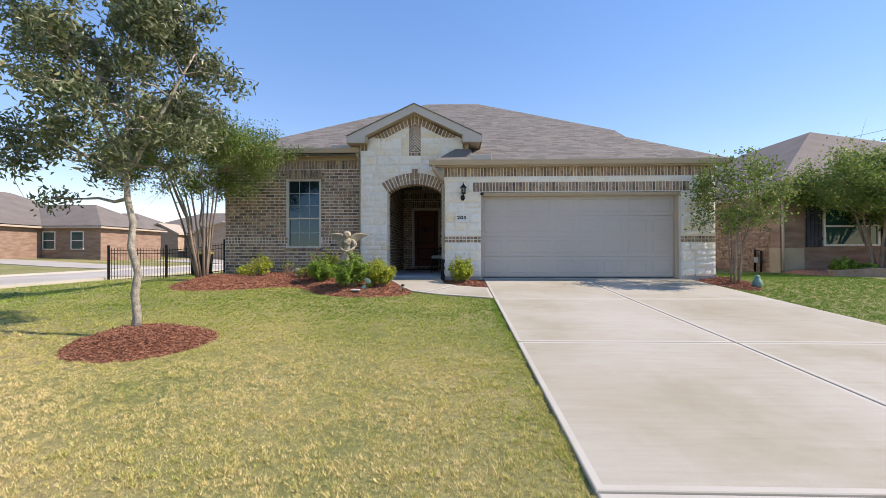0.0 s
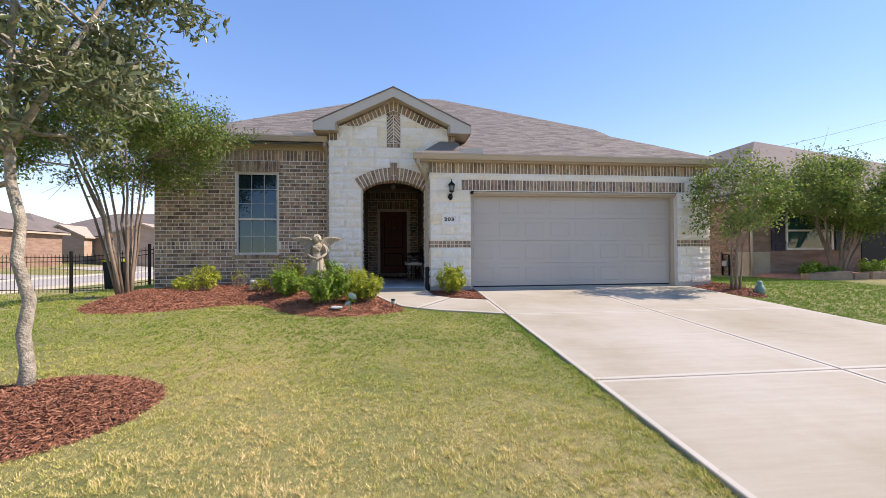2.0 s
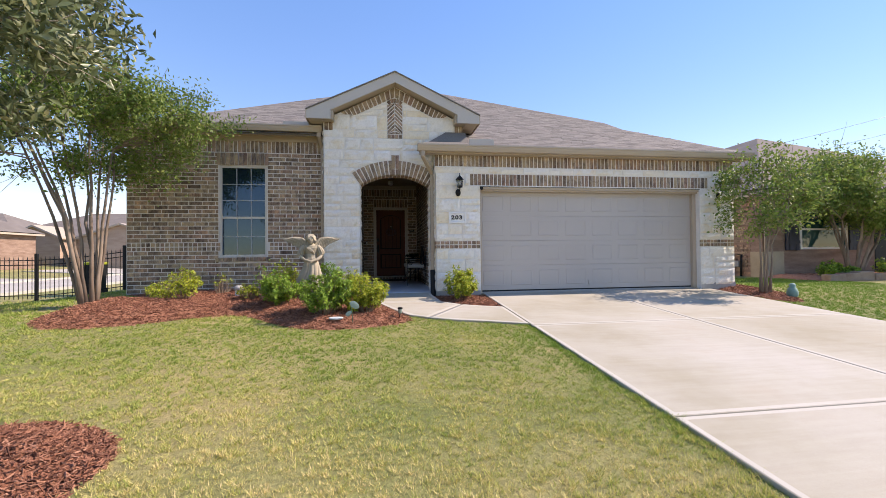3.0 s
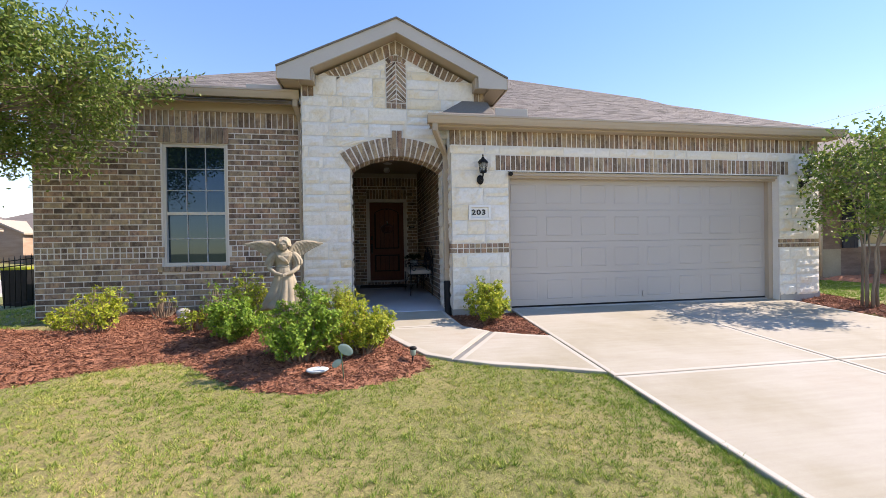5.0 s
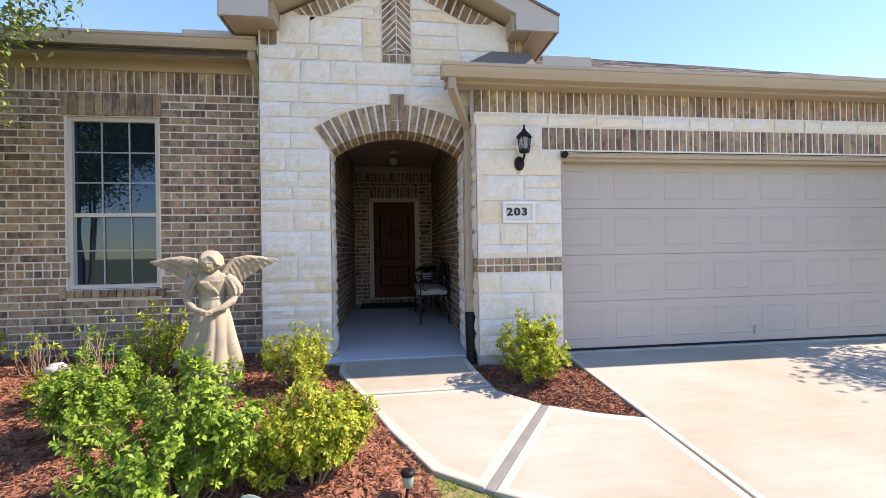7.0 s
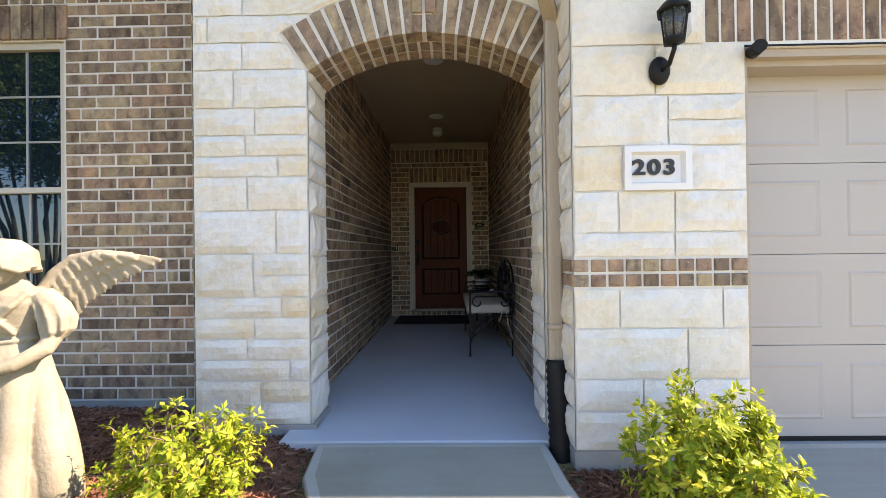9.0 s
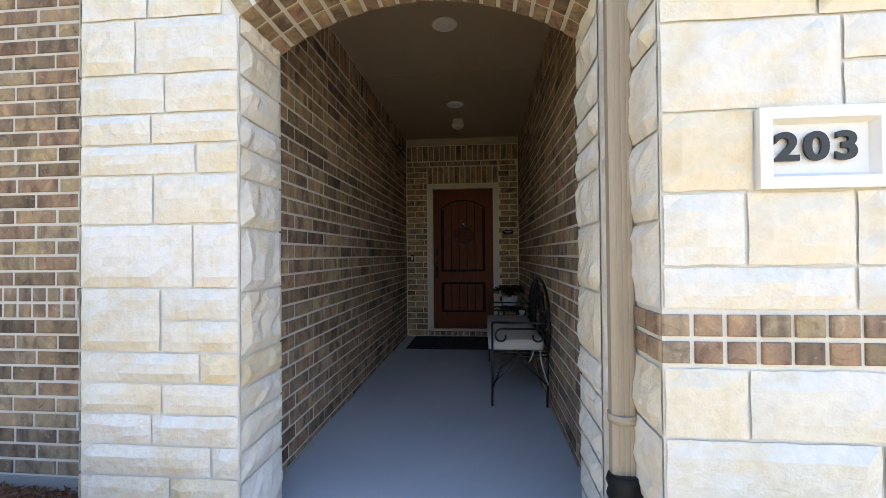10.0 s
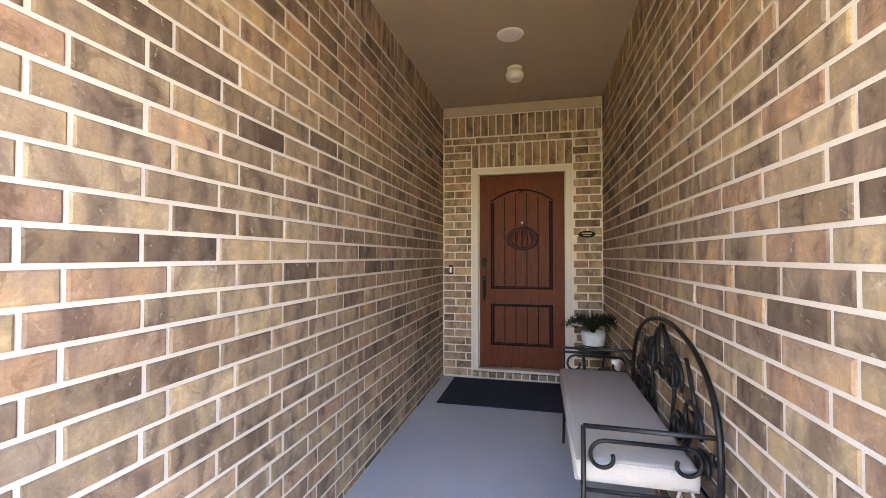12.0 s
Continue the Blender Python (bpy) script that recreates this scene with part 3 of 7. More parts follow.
def gutter_thing(x0, x1, y, z, y_wall, frieze, label):
    g = thing("gutter", (x0, y, z), label, "gutter", "gutters")
    bm = bmesh.new()
    prof = [(y - 0.014, z), (y - 0.014, z - 0.028), (y - 0.004, z - 0.034), (y + 0.008, z - 0.075), (y + 0.034, z - 0.125), (y + 0.13, z - 0.125), (y + 0.13, z - 0.01), (y + 0.122, z - 0.01), (y + 0.122, z - 0.115), (y + 0.04, z - 0.115), (y + 0.016, z - 0.075), (y + 0.004, z - 0.03), (y - 0.006, z)]
    prism(bm, prof, (x0, x1), "x")
    local(part("trough", bm, M_TRIM), g)
    bm = bmesh.new()
    prism(bm, [(y - 0.014, z), (y - 0.014, z - 0.028), (y + 0.008, z - 0.075), (y + 0.034, z - 0.125), (y + 0.13, z - 0.125), (y + 0.13, z)], (x0 - 0.008, x0), "x")
    local(part("end_cap", bm, M_TRIM), g)
    bm = bmesh.new()
    prism(bm, [(y - 0.014, z), (y - 0.014, z - 0.028), (y + 0.008, z - 0.075), (y + 0.034, z - 0.125), (y + 0.13, z - 0.125), (y + 0.13, z)], (x1, x1 + 0.008), "x")
    local(part("end_cap", bm, M_TRIM), g)
    bm = bmesh.new()
    box(bm, x0 + 0.03, y + 0.132, z - 0.15, x1 - 0.03, y + 0.152, z - 0.005)
    box(bm, x0 + 0.05, y + 0.152, z - 0.148, x1 - 0.05, y_wall + 0.02, z - 0.135)
    box(bm, x0 + 0.36, y_wall - 0.025, frieze - 0.03, min(x1 - 0.02, 6.68), y_wall + 0.02, z - 0.149)
    setting("soffit", bm, M_TRIM, "tan painted fascia and soffit under the eave", "trim")
    return g


gutter_thing(GX0, GX1, 9.95, 3.55, YG, 3.436, "tan painted metal gutter along the garage eave")
gutter_thing(-6.7, -2.43, 10.65, 4.05, YB, 3.806, "tan painted metal gutter along the brick wall's eave")
for sx, yy, zz in ((-2.95, 10.74, 4.02), (0.80, 10.04, 3.57)):
    ob = part("splash_guard", rbox(sx - 0.26, yy, zz, sx + 0.26, yy + 0.012, zz + 0.13, 0.004), M_FASCIA)
    tagged(ob, "small grey metal splash guard at the gutter", "splash guard", "splash guards")


def downspout(pts, base_pts, label):
    d = thing("downspout", pts[-1], label, "downspout", "downspouts")
    bm = bmesh.new()
    for a, b in zip(pts, pts[1:]):
        a, b = Vector(a), Vector(b)
        q = (b - a).to_track_quat("Z", "Y").to_matrix().to_4x4()
        bx = bmesh.new()
        prof = []
        for sx, sy in ((1, 1), (-1, 1), (-1, -1), (1, -1)):
            prof += [(sx * 0.042, sy * 0.02), (sx * 0.03, sy * 0.032)] if sx * sy > 0 else [(sx * 0.03, sy * 0.032), (sx * 0.042, sy * 0.02)]
        prism(bx, prof, (-0.012, (b - a).length + 0.012), "z")
        for f in range(3):
            box(bx, -0.022 + f * 0.018, -0.036, 0, -0.014 + f * 0.018, -0.031, (b - a).length)
        bx.transform(Matrix.Translation(a) @ q)
        me = bpy.data.meshes.new("tmp")
        bx.to_mesh(me)
        bx.free()
        bm.from_mesh(me)
        bpy.data.meshes.remove(me)
    local(part("pipe", bm, M_TRIM), d)
    if base_pts:
        bm = bmesh.new()
        a, b = Vector(base_pts[0]), Vector(base_pts[-1])
        path, rad = [], []
        for k in range(29):
            t = k / 28
            p = a.lerp(b, t)
            path.append(p)
            rad.append(0.055 + (0.008 if k % 2 else 0.0))
        tube(bm, path, rad, 14)
        local(part("corrugated_elbow", bm, M_BLACK, label="black corrugated plastic drain pipe"), d)
        bm = bmesh.new()
        tube(bm, [(pts[-2][0], pts[-2][1], 1.23), (pts[-2][0], pts[-2][1], 1.26)], 0.052, 10)
        local(part("strap", bm, M_TRIM), d)
    return d


downspout([(-0.40, 10.03, 3.43), (-0.40, 10.03, 3.33), (-0.168, 10.47, 3.05), (-0.168, 10.47, 1.02)], [(-0.168, 10.46, 1.05), (-0.175, 10.36, 0.46)], "tan metal downspout with a black corrugated foot beside the arch")
downspout([(-2.49, 10.73, 3.93), (-2.49, 10.73, 3.84), (-2.445, 10.94, 3.66), (-2.445, 10.94, 0.55)], None, "tan metal downspout in the corner beside the stone")

# ---- garage door ----
gd = thing("garage_door", (3.34, YG + 0.2, 0.6), "closed greige sectional garage door with recessed panels", "garage door")
GZ0, GZ1, GD0, GD1, GDY = 0.6, 2.7, 0.82, 5.76, YG + 0.2
sh = (GZ1 - GZ0) / 4
for r in range(4):
    z0, z1 = GZ0 + r * sh, GZ0 + (r + 1) * sh
    sec = local(part("section", rbox(GD0, GDY, z0 + 0.001, GD1, GDY + 0.04, z1 - 0.001, 0.004, 2), M_GARAGE), gd)
    pw = (GD1 - GD0) / 8
    for c in range(8):
        x0, x1 = GD0 + c * pw + 0.075, GD0 + (c + 1) * pw - 0.075
        a, b = z0 + 0.10, z1 - 0.10
        bm = bmesh.new()
        fr = [(x0, a), (x1, a), (x1, b), (x0, b)]
        i1 = [(x0 + 0.012, a + 0.012), (x1 - 0.012, a + 0.012), (x1 - 0.012, b - 0.012), (x0 + 0.012, b - 0.012)]
        i2 = [(x0 + 0.03, a + 0.03), (x1 - 0.03, a + 0.03), (x1 - 0.03, b - 0.03), (x0 + 0.03, b - 0.03)]
        R = [[bm.verts.new((px, yy, pz)) for px, pz in ring] for ring, yy in ((fr, GDY + 0.0005), (i1, GDY - 0.006), (i2, GDY - 0.002))]
        for u, v in zip(R, R[1:]):
            for k in range(4):
                j = (k + 1) % 4
                bm.faces.new((u[k], u[j], v[j], v[k]))
        bm.faces.new(R[2])
        bmesh.ops.recalc_face_normals(bm, faces=list(bm.faces))
        for f in bm.faces:
            if f.normal.y > 0:
                f.normal_flip()
        pn = part("panel", bm, M_GARAGE)
        pn.parent = sec
local(part("lift_handle", rbox(3.26, GDY - 0.02, 0.68, 3.29, GDY, 0.78, 0.005), M_GARAGE), gd)
local(part("bottom_seal", rbox(GD0, GDY - 0.004, 0.575, GD1, GDY + 0.03, 0.602, 0.004), M_BLACK, label="black rubber bottom seal"), gd)
bm = bmesh.new()
box(bm, 0.802, YG + 0.03, 0.56, 0.835, GDY + 0.06, 2.76)
box(bm, 5.75, YG + 0.12, 0.56, 5.838, GDY + 0.06, 2.76)
box(bm, 0.802, YG + 0.06, 2.68, 5.838, GDY + 0.06, 2.757)
box(bm, 0.802, YG + 0.02, 2.715, 5.838, YG + 0.06, 2.757)
setting("trim_garage", bm, M_TRIM, "tan painted trim round the garage door", "trim")
bm = bmesh.new()
box(bm, 0.6, YG - 0.004, 2.762, 6.0, YG + 0.1, 2.772)
setting("lintel", bm, M_BLACK, "dark steel lintel over the garage door", "lintel")
ob = part("floor_slab", rbox(0.80, YG + 0.16, 0.3, 5.84, YG + 0.3, 0.575, 0.004), M_FOUND)
tagged(ob, "concrete threshold under the garage door", "threshold", kind="structure")

# ---- front door ----
def wood_material(name, c1, c2):
    m, n, l, b = material(name, 0.5)
    b.inputs["Specular IOR Level"].default_value = 0.2
    tc = n.new("ShaderNodeTexCoord").outputs["Object"]
    mp = n.new("ShaderNodeMapping")
    mp.inputs["Scale"].default_value = (22, 22, 1.6)
    l.new(tc, mp.inputs[0])
    g = noise_tex(n, l, mp.outputs[0], 3.0, 6.0, 0.6)
    r = ramp(n, [(0.3, c1), (0.7, c2)])
    l.new(g.outputs[0], r.inputs[0])
    big = noise_tex(n, l, tc, 1.5, 3.0)
    br = ramp(n, [(0.3, (0.75, 0.75, 0.75)), (0.7, (1.1, 1.1, 1.1))])
    l.new(big.outputs[0], br.inputs[0])
    l.new(mixed(n, l, r.outputs[0], br.outputs[0], 0.8, "MULTIPLY"), b.inputs["Base Color"])
    bump(n, l, b, g.outputs[0], 0.15, 0.002)
    return m


M_DOOR = wood_material("stained_door_wood", (0.085, 0.015, 0.005), (0.145, 0.030, 0.009))
M_DOOR_DARK = wood_material("near_black_door_wood", (0.014, 0.003, 0.0015), (0.026, 0.006, 0.003))
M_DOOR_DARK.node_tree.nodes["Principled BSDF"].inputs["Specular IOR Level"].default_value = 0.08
DX0, DX1, DZ0, DZ1 = -1.395, -0.485, 0.715, 2.80
door = thing("door_1", (-0.94, 15.24, 0.68), "closed brown stained wooden front door with plank panels", "door", kind="structure")
local(part("slab", rbox(DX0, 15.225, DZ0, DX1, 15.265, DZ1, 0.004), M_DOOR), door)
bm = bmesh.new()
for x0, x1 in ((-1.46, -1.40), (-0.48, -0.42)):
    box(bm, x0, 15.135, 0.69, x1, 15.27, 2.86)
box(bm, -1.399, 15.135, 2.80, -0.481, 15.27, 2.86)
for x0, x1 in ((-1.40, -1.39), (-0.49, -0.48)):
    box(bm, x0, 15.2, 0.69, x1, 15.222, 2.80)
local(part("door_frame", bm, M_WINFRAME, label="pale tan painted door frame"), door)
local(part("threshold", rbox(-1.4, 15.12, 0.682, -0.48, 15.26, 0.708, 0.005), M_WINFRAME), door)


def plank_panel(x0, x1, z0, z1, arch, planks):
    bm = bmesh.new()
    xc, hw = (x0 + x1) / 2, (x1 - x0) / 2

    def top(x, d=0.0):
        return z1 - d + (arch * (1 - ((x - xc) / hw) ** 2) if arch else 0)
    n = 14
    for k in range(n):
        a, b = x0 + (x1 - x0) * k / n, x0 + (x1 - x0) * (k + 1) / n
        prism(bm, [(a, top(a, 0.02)), (b, top(b, 0.02)), (b, top(b)), (a, top(a))], (15.21, 15.226))
    box(bm, x0, 15.21, z0, x1, 15.226, z0 + 0.02)
    box(bm, x0, 15.21, z0 + 0.02, x0 + 0.02, 15.226, top(x0, 0.02))
    box(bm, x1 - 0.02, 15.21, z0 + 0.02, x1, 15.226, top(x1, 0.02))
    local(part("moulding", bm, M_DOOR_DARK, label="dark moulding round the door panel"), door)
    w = (x1 - x0 - 0.07) / planks
    for k in range(planks):
        a, b = x0 + 0.035 + k * w + 0.0055, x0 + 0.035 + (k + 1) * w - 0.0055
        bm = bmesh.new()
        prism(bm, [(a, z0 + 0.03), (b, z0 + 0.03), (b, top(b, 0.032)), (a, top(a, 0.032))], (15.217, 15.227))
        local(part("plank", bm, M_DOOR), door)
    # Near-black sheet behind the planks shows through their gaps as dark grooves
    bm = bmesh.new()
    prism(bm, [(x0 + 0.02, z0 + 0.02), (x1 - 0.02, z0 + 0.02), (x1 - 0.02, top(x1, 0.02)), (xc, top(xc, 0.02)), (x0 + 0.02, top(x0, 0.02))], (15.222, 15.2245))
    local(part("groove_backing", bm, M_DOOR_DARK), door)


plank_panel(-1.27, -0.61, 1.56, 2.52, 0.12, 5)
plank_panel(-1.27, -0.61, 0.95, 1.40, 0.0, 5)
bm = rbox(-1.365, 15.205, 1.80, -1.315, 15.226, 1.90, 0.008, 2)
local(part("deadbolt", bm, M_BLACK, label="black keypad deadbolt"), door)
bm = bmesh.new()
box(bm, -1.362, 15.208, 1.46, -1.318, 15.226, 1.70)
bevelled(bm, 0.006)
tube(bm, [(-1.34, 15.21, 1.66), (-1.34, 15.165, 1.64), (-1.34, 15.155, 1.56), (-1.34, 15.17, 1.48), (-1.34, 15.21, 1.43)], 0.011, 8)
local(part("door_handle", bm, M_BLACK, label="black pull handle with latch"), door)

# ---- window ----
M_MUNTIN = two_tone("grey_muntin_vinyl", (0.34, 0.36, 0.37), (0.38, 0.40, 0.41), 2.0, 60.0, 0.4, relief=0.02, grain=0.05)


def window(name, x0, x1, y, z0, z1, rows_top, rows_low, cols, mat_frame, label):
    wi = thing(name, ((x0 + x1) / 2, y, z0), label, "window", kind="structure")
    f = 0.045
    bm = bmesh.new()
    for b in ((x0, z0, x0 + f, z1), (x1 - f, z0, x1, z1), (x0 + f, z1 - f, x1 - f, z1), (x0 + f, z0, x1 - f, z0 + f)):
        box(bm, b[0], y, b[1], b[2], y + 0.09, b[3])
    local(part("window_frame", bm, mat_frame), wi)
    zm = z0 + (z1 - z0) * 0.43
    local(part("meeting_rail", rbox(x0 + f, y + 0.015, zm - 0.022, x1 - f, y + 0.085, zm + 0.022, 0.004), mat_frame), wi)
    for a, b, rows, dy in ((zm + 0.022, z1 - f, rows_top, 0.03), (z0 + f, zm - 0.022, rows_low, 0.05)):
        bm = bmesh.new()
        box(bm, x0 + f, y + dy + 0.012, a, x1 - f, y + dy + 0.018, b)
        local(part("pane", bm, M_GLASS, label="dark reflective window pane"), wi)
        bm = bmesh.new()
        for k in range(1, cols):
            x = x0 + f + (x1 - x0 - 2 * f) * k / cols
            box(bm, x - 0.007, y + dy, a, x + 0.007, y + dy + 0.01, b)
        for k in range(1, rows):
            z = a + (b - a) * k / rows
            box(bm, x0 + f, y + dy + 0.001, z - 0.007, x1 - f, y + dy + 0.009, z + 0.007)
        local(part("muntins", bm, M_MUNTIN), wi)
    return wi


window("window_1", -4.53, -3.59, YB + 0.02, 1.365, 3.262, 3, 2, 3, M_WINFRAME, "pale-framed double-hung window with grids and dark glass")
# ---- plants ----
def leaf_material(name, stops, trans=0.42, rough=0.5, gloss=0.3):
    m, n, l, b = material(name, rough)
    b.inputs["Specular IOR Level"].default_value = gloss
    r = ramp(n, stops)
    l.new(n.new("ShaderNodeNewGeometry").outputs["Random Per Island"], r.inputs[0])
    l.new(r.outputs[0], b.inputs["Base Color"])
    t = n.new("ShaderNodeBsdfTranslucent")
    l.new(r.outputs[0], t.inputs[0])
    mx = n.new("ShaderNodeMixShader")
    mx.inputs[0].default_value = trans
    l.new(b.outputs[0], mx.inputs[1])
    l.new(t.outputs[0], mx.inputs[2])
    l.new(mx.outputs[0], n["Material Output"].inputs[0])
    return m


M_OAK = leaf_material("oak_leaves", [(0, (0.085, 0.12, 0.05)), (0.5, (0.15, 0.19, 0.085)), (0.85, (0.22, 0.25, 0.13)), (1, (0.32, 0.30, 0.15))], 0.38, 0.35, 0.6)
M_MYRTLE = leaf_material("myrtle_leaves", [(0, (0.085, 0.15, 0.03)), (0.5, (0.155, 0.24, 0.05)), (0.85, (0.23, 0.30, 0.075)), (1, (0.25, 0.26, 0.07))], 0.4)
M_GREEN = leaf_material("green_shrub_leaves", [(0, (0.09, 0.18, 0.02)), (0.5, (0.18, 0.32, 0.035)), (1, (0.34, 0.46, 0.06))], 0.35)
M_LIME = leaf_material("lime_shrub_leaves", [(0, (0.15, 0.24, 0.02)), (0.5, (0.34, 0.42, 0.04)), (1, (0.60, 0.57, 0.075))])
M_DARKLEAF = leaf_material("dark_fern_leaves", [(0, (0.006, 0.016, 0.005)), (1, (0.015, 0.032, 0.01))])
M_BARK = two_tone("grey_bark", (0.20, 0.175, 0.14), (0.46, 0.42, 0.34), 14.0, 60.0, 0.95, relief=0.8, dist=0.02, grain=0.5)
M_MYRTLE_BARK = two_tone("smooth_tan_bark", (0.12, 0.085, 0.06), (0.33, 0.26, 0.195), 5.0, 50.0, 0.8, relief=0.3, dist=0.01, stretch=(1, 1, 0.3), grain=0.4)
M_TWIG = two_tone("twigs", (0.16, 0.11, 0.07), (0.26, 0.20, 0.14), 9.0, 60.0, 0.9)


def leaves_mesh(name, centres, normals_bias, length, width, seed, up=0.25):
    """Folded leaves at the given places: two triangles each side of a midrib."""
    r = np.random.default_rng(seed)
    n = len(centres)
    d = r.normal(size=(n, 3)) + np.array([0, 0, up]) + normals_bias
    d /= np.linalg.norm(d, axis=1)[:, None]
    s = np.cross(d, r.normal(size=(n, 3)))
    s /= np.linalg.norm(s, axis=1)[:, None]
    nn = np.cross(d, s)
    L = (length * r.uniform(0.65, 1.3, n))[:, None]
    W = (width * r.uniform(0.7, 1.25, n))[:, None]
    base, tip = centres - d * L * 0.5, centres + d * L * 0.5 - nn * L * 0.12
    mid = centres + nn * W * 0.25
    verts = np.stack([base, mid + s * W * 0.5, tip, mid - s * W * 0.5], 1).reshape(-1, 3)
    idx = np.arange(n)[:, None] * 4
    faces = np.concatenate([idx + [0, 1, 2], idx + [0, 2, 3]], 1).reshape(-1, 3)
    me = bpy.data.meshes.new(name)
    me.vertices.add(len(verts))
    me.vertices.foreach_set("co", verts.ravel())
    me.loops.add(faces.size)
    me.loops.foreach_set("vertex_index", faces.ravel().astype(np.int32))
    me.polygons.add(len(faces))
    me.polygons.foreach_set("loop_start", np.arange(0, faces.size, 3, dtype=np.int32))
    me.update(calc_edges=True)
    me.validate()
    return me


def bent(a, b, steps, wobble, r):
    pts = []
    a, b = np.array(a, float), np.array(b, float)
    off = r.normal(size=3) * wobble
    for k in range(steps + 1):
        t = k / steps
        pts.append(a + (b - a) * t + off * math.sin(math.pi * t) + r.normal(size=3) * wobble * 0.25 * (0 < k < steps))
    return pts


def tree(name, base, trunks, clumps, leaf_n, leaf, mats, label, seed, spread=0.2, trunk_r=0.07):
    """trunks: lists of points; clumps: (x, y, z, size) places of foliage, each reached by a limb from the nearest trunk."""
    r = np.random.default_rng(seed)
    t = thing(name, base, label, "tree")
    nodes = []
    for pts, r0, r1 in trunks:
        bm = bmesh.new()
        pts = [np.array(p, float) for p in pts]
        fine = []
        for a, b in zip(pts, pts[1:]):
            fine += [a + (b - a) * k / 3 for k in range(3)]
        fine.append(pts[-1])
        fine = [p + r.normal(size=3) * 0.012 * (k > 0) for k, p in enumerate(fine)]
        rad = [r0 + (r1 - r0) * k / (len(fine) - 1) for k in range(len(fine))]
        rad[0] *= 1.3
        tube(bm, fine, rad, 9)
        nodes += [(p, q) for p, q in zip(fine, rad)][max(1, len(fine) // 3):]
        local(part("trunk", bm, mats[1]), t)
    bm = bmesh.new()
    cs, out = [], []
    for c in clumps:
        p = np.array(c[:3])
        ends = sorted(nodes, key=lambda n: np.linalg.norm(n[0] - p) + 0.8 * max(0, n[0][2] - p[2]))
        q, qr = ends[0]
        pts = bent(q, p, 4, 0.06, r)
        r0 = min(qr * 0.7, 0.03)
        tube(bm, pts, [r0 * (1 - 0.8 * k / 4) + 0.002 for k in range(5)], 5, cap=False)
        for _ in range(5):
            e = p + r.normal(size=3) * c[3] * 0.9
            tube(bm, bent(pts[3], e, 2, 0.03, r), [0.006, 0.004, 0.002], 4, cap=False)
        cs.append((p, c[3], pts[2]))
    local(part("branching", bm, mats[1]), t)
    size = np.array([c[1] for c in cs])
    pick = r.choice(len(cs), leaf_n, p=size ** 2 / (size ** 2).sum())
    P0 = np.array([c[0] for c in cs])[pick]
    P1 = np.array([c[2] for c in cs])[pick]
    u = np.clip(r.normal(0.05, 0.25, leaf_n), -0.3, 0.8)[:, None]
    ball = r.normal(size=(leaf_n, 3)) * (size[pick] * 0.55)[:, None]
    pos = P0 + (P1 - P0) * u + ball
    me = leaves_mesh("crown", pos, 0, leaf[0], leaf[1], seed + 1)
    me.materials.append(mats[0])
    ob = new("crown", me)
    local(ob, t)
    return t


def crown_clumps(r, centre, radii, n, size, hollow=0.35, gap=None):
    out = []
    while len(out) < n:
        d = r.normal(size=3)
        d /= np.linalg.norm(d)
        k = r.uniform(hollow, 1.0) ** 0.6
        p = np.array(centre) + d * np.array(radii) * k
        if gap and gap(p):
            continue
        out.append((p[0], p[1], p[2], size * r.uniform(0.7, 1.3)))
    return out


r1 = np.random.default_rng(11)
T1 = (-3.72, 4.48)
z1 = bed_z(*T1)
oak_trunks = [([(T1[0], T1[1], z1 - 0.1), (T1[0] + 0.02, T1[1], 1.0), (T1[0] - 0.1, T1[1], 1.9), (T1[0] - 0.12, T1[1] + 0.02, 2.6), (T1[0] - 0.1, T1[1], 3.6), (T1[0] - 0.02, T1[1], 4.6)], 0.05, 0.012),
              ([(T1[0] - 0.1, T1[1], 2.1), (T1[0] - 0.5, T1[1] + 0.1, 2.9), (T1[0] - 0.85, T1[1] - 0.1, 4.0)], 0.03, 0.01),
              ([(T1[0] - 0.1, T1[1], 2.2), (T1[0] + 0.35, T1[1] - 0.1, 2.8), (T1[0] + 0.65, T1[1] + 0.1, 3.7)], 0.03, 0.01),
              ([(T1[0] - 0.1, T1[1], 2.15), (T1[0] - 0.6, T1[1] - 0.1, 2.45), (T1[0] - 1.2, T1[1] - 0.2, 2.7)], 0.025, 0.008)]
cl = crown_clumps(r1, (T1[0] - 0.12, T1[1], 3.45), (1.2, 1.2, 1.4), 62, 0.19)
cl += [(T1[0] - 1.35, T1[1] - 0.1, 2.35, 0.2), (T1[0] - 1.3, T1[1] + 0.3, 1.95, 0.14), (T1[0] - 1.5, T1[1], 2.7, 0.22), (T1[0] + 1.15, T1[1] + 0.1, 3.3, 0.16), (T1[0] + 1.0, T1[1] - 0.2, 4.0, 0.14), (T1[0] - 0.9, T1[1], 4.5, 0.2)]
tree("oak_tree", (T1[0], T1[1], z1), oak_trunks, cl, 21000, (0.08, 0.03), (M_OAK, M_BARK), "young live oak with a grey trunk in a mulch ring", 21)


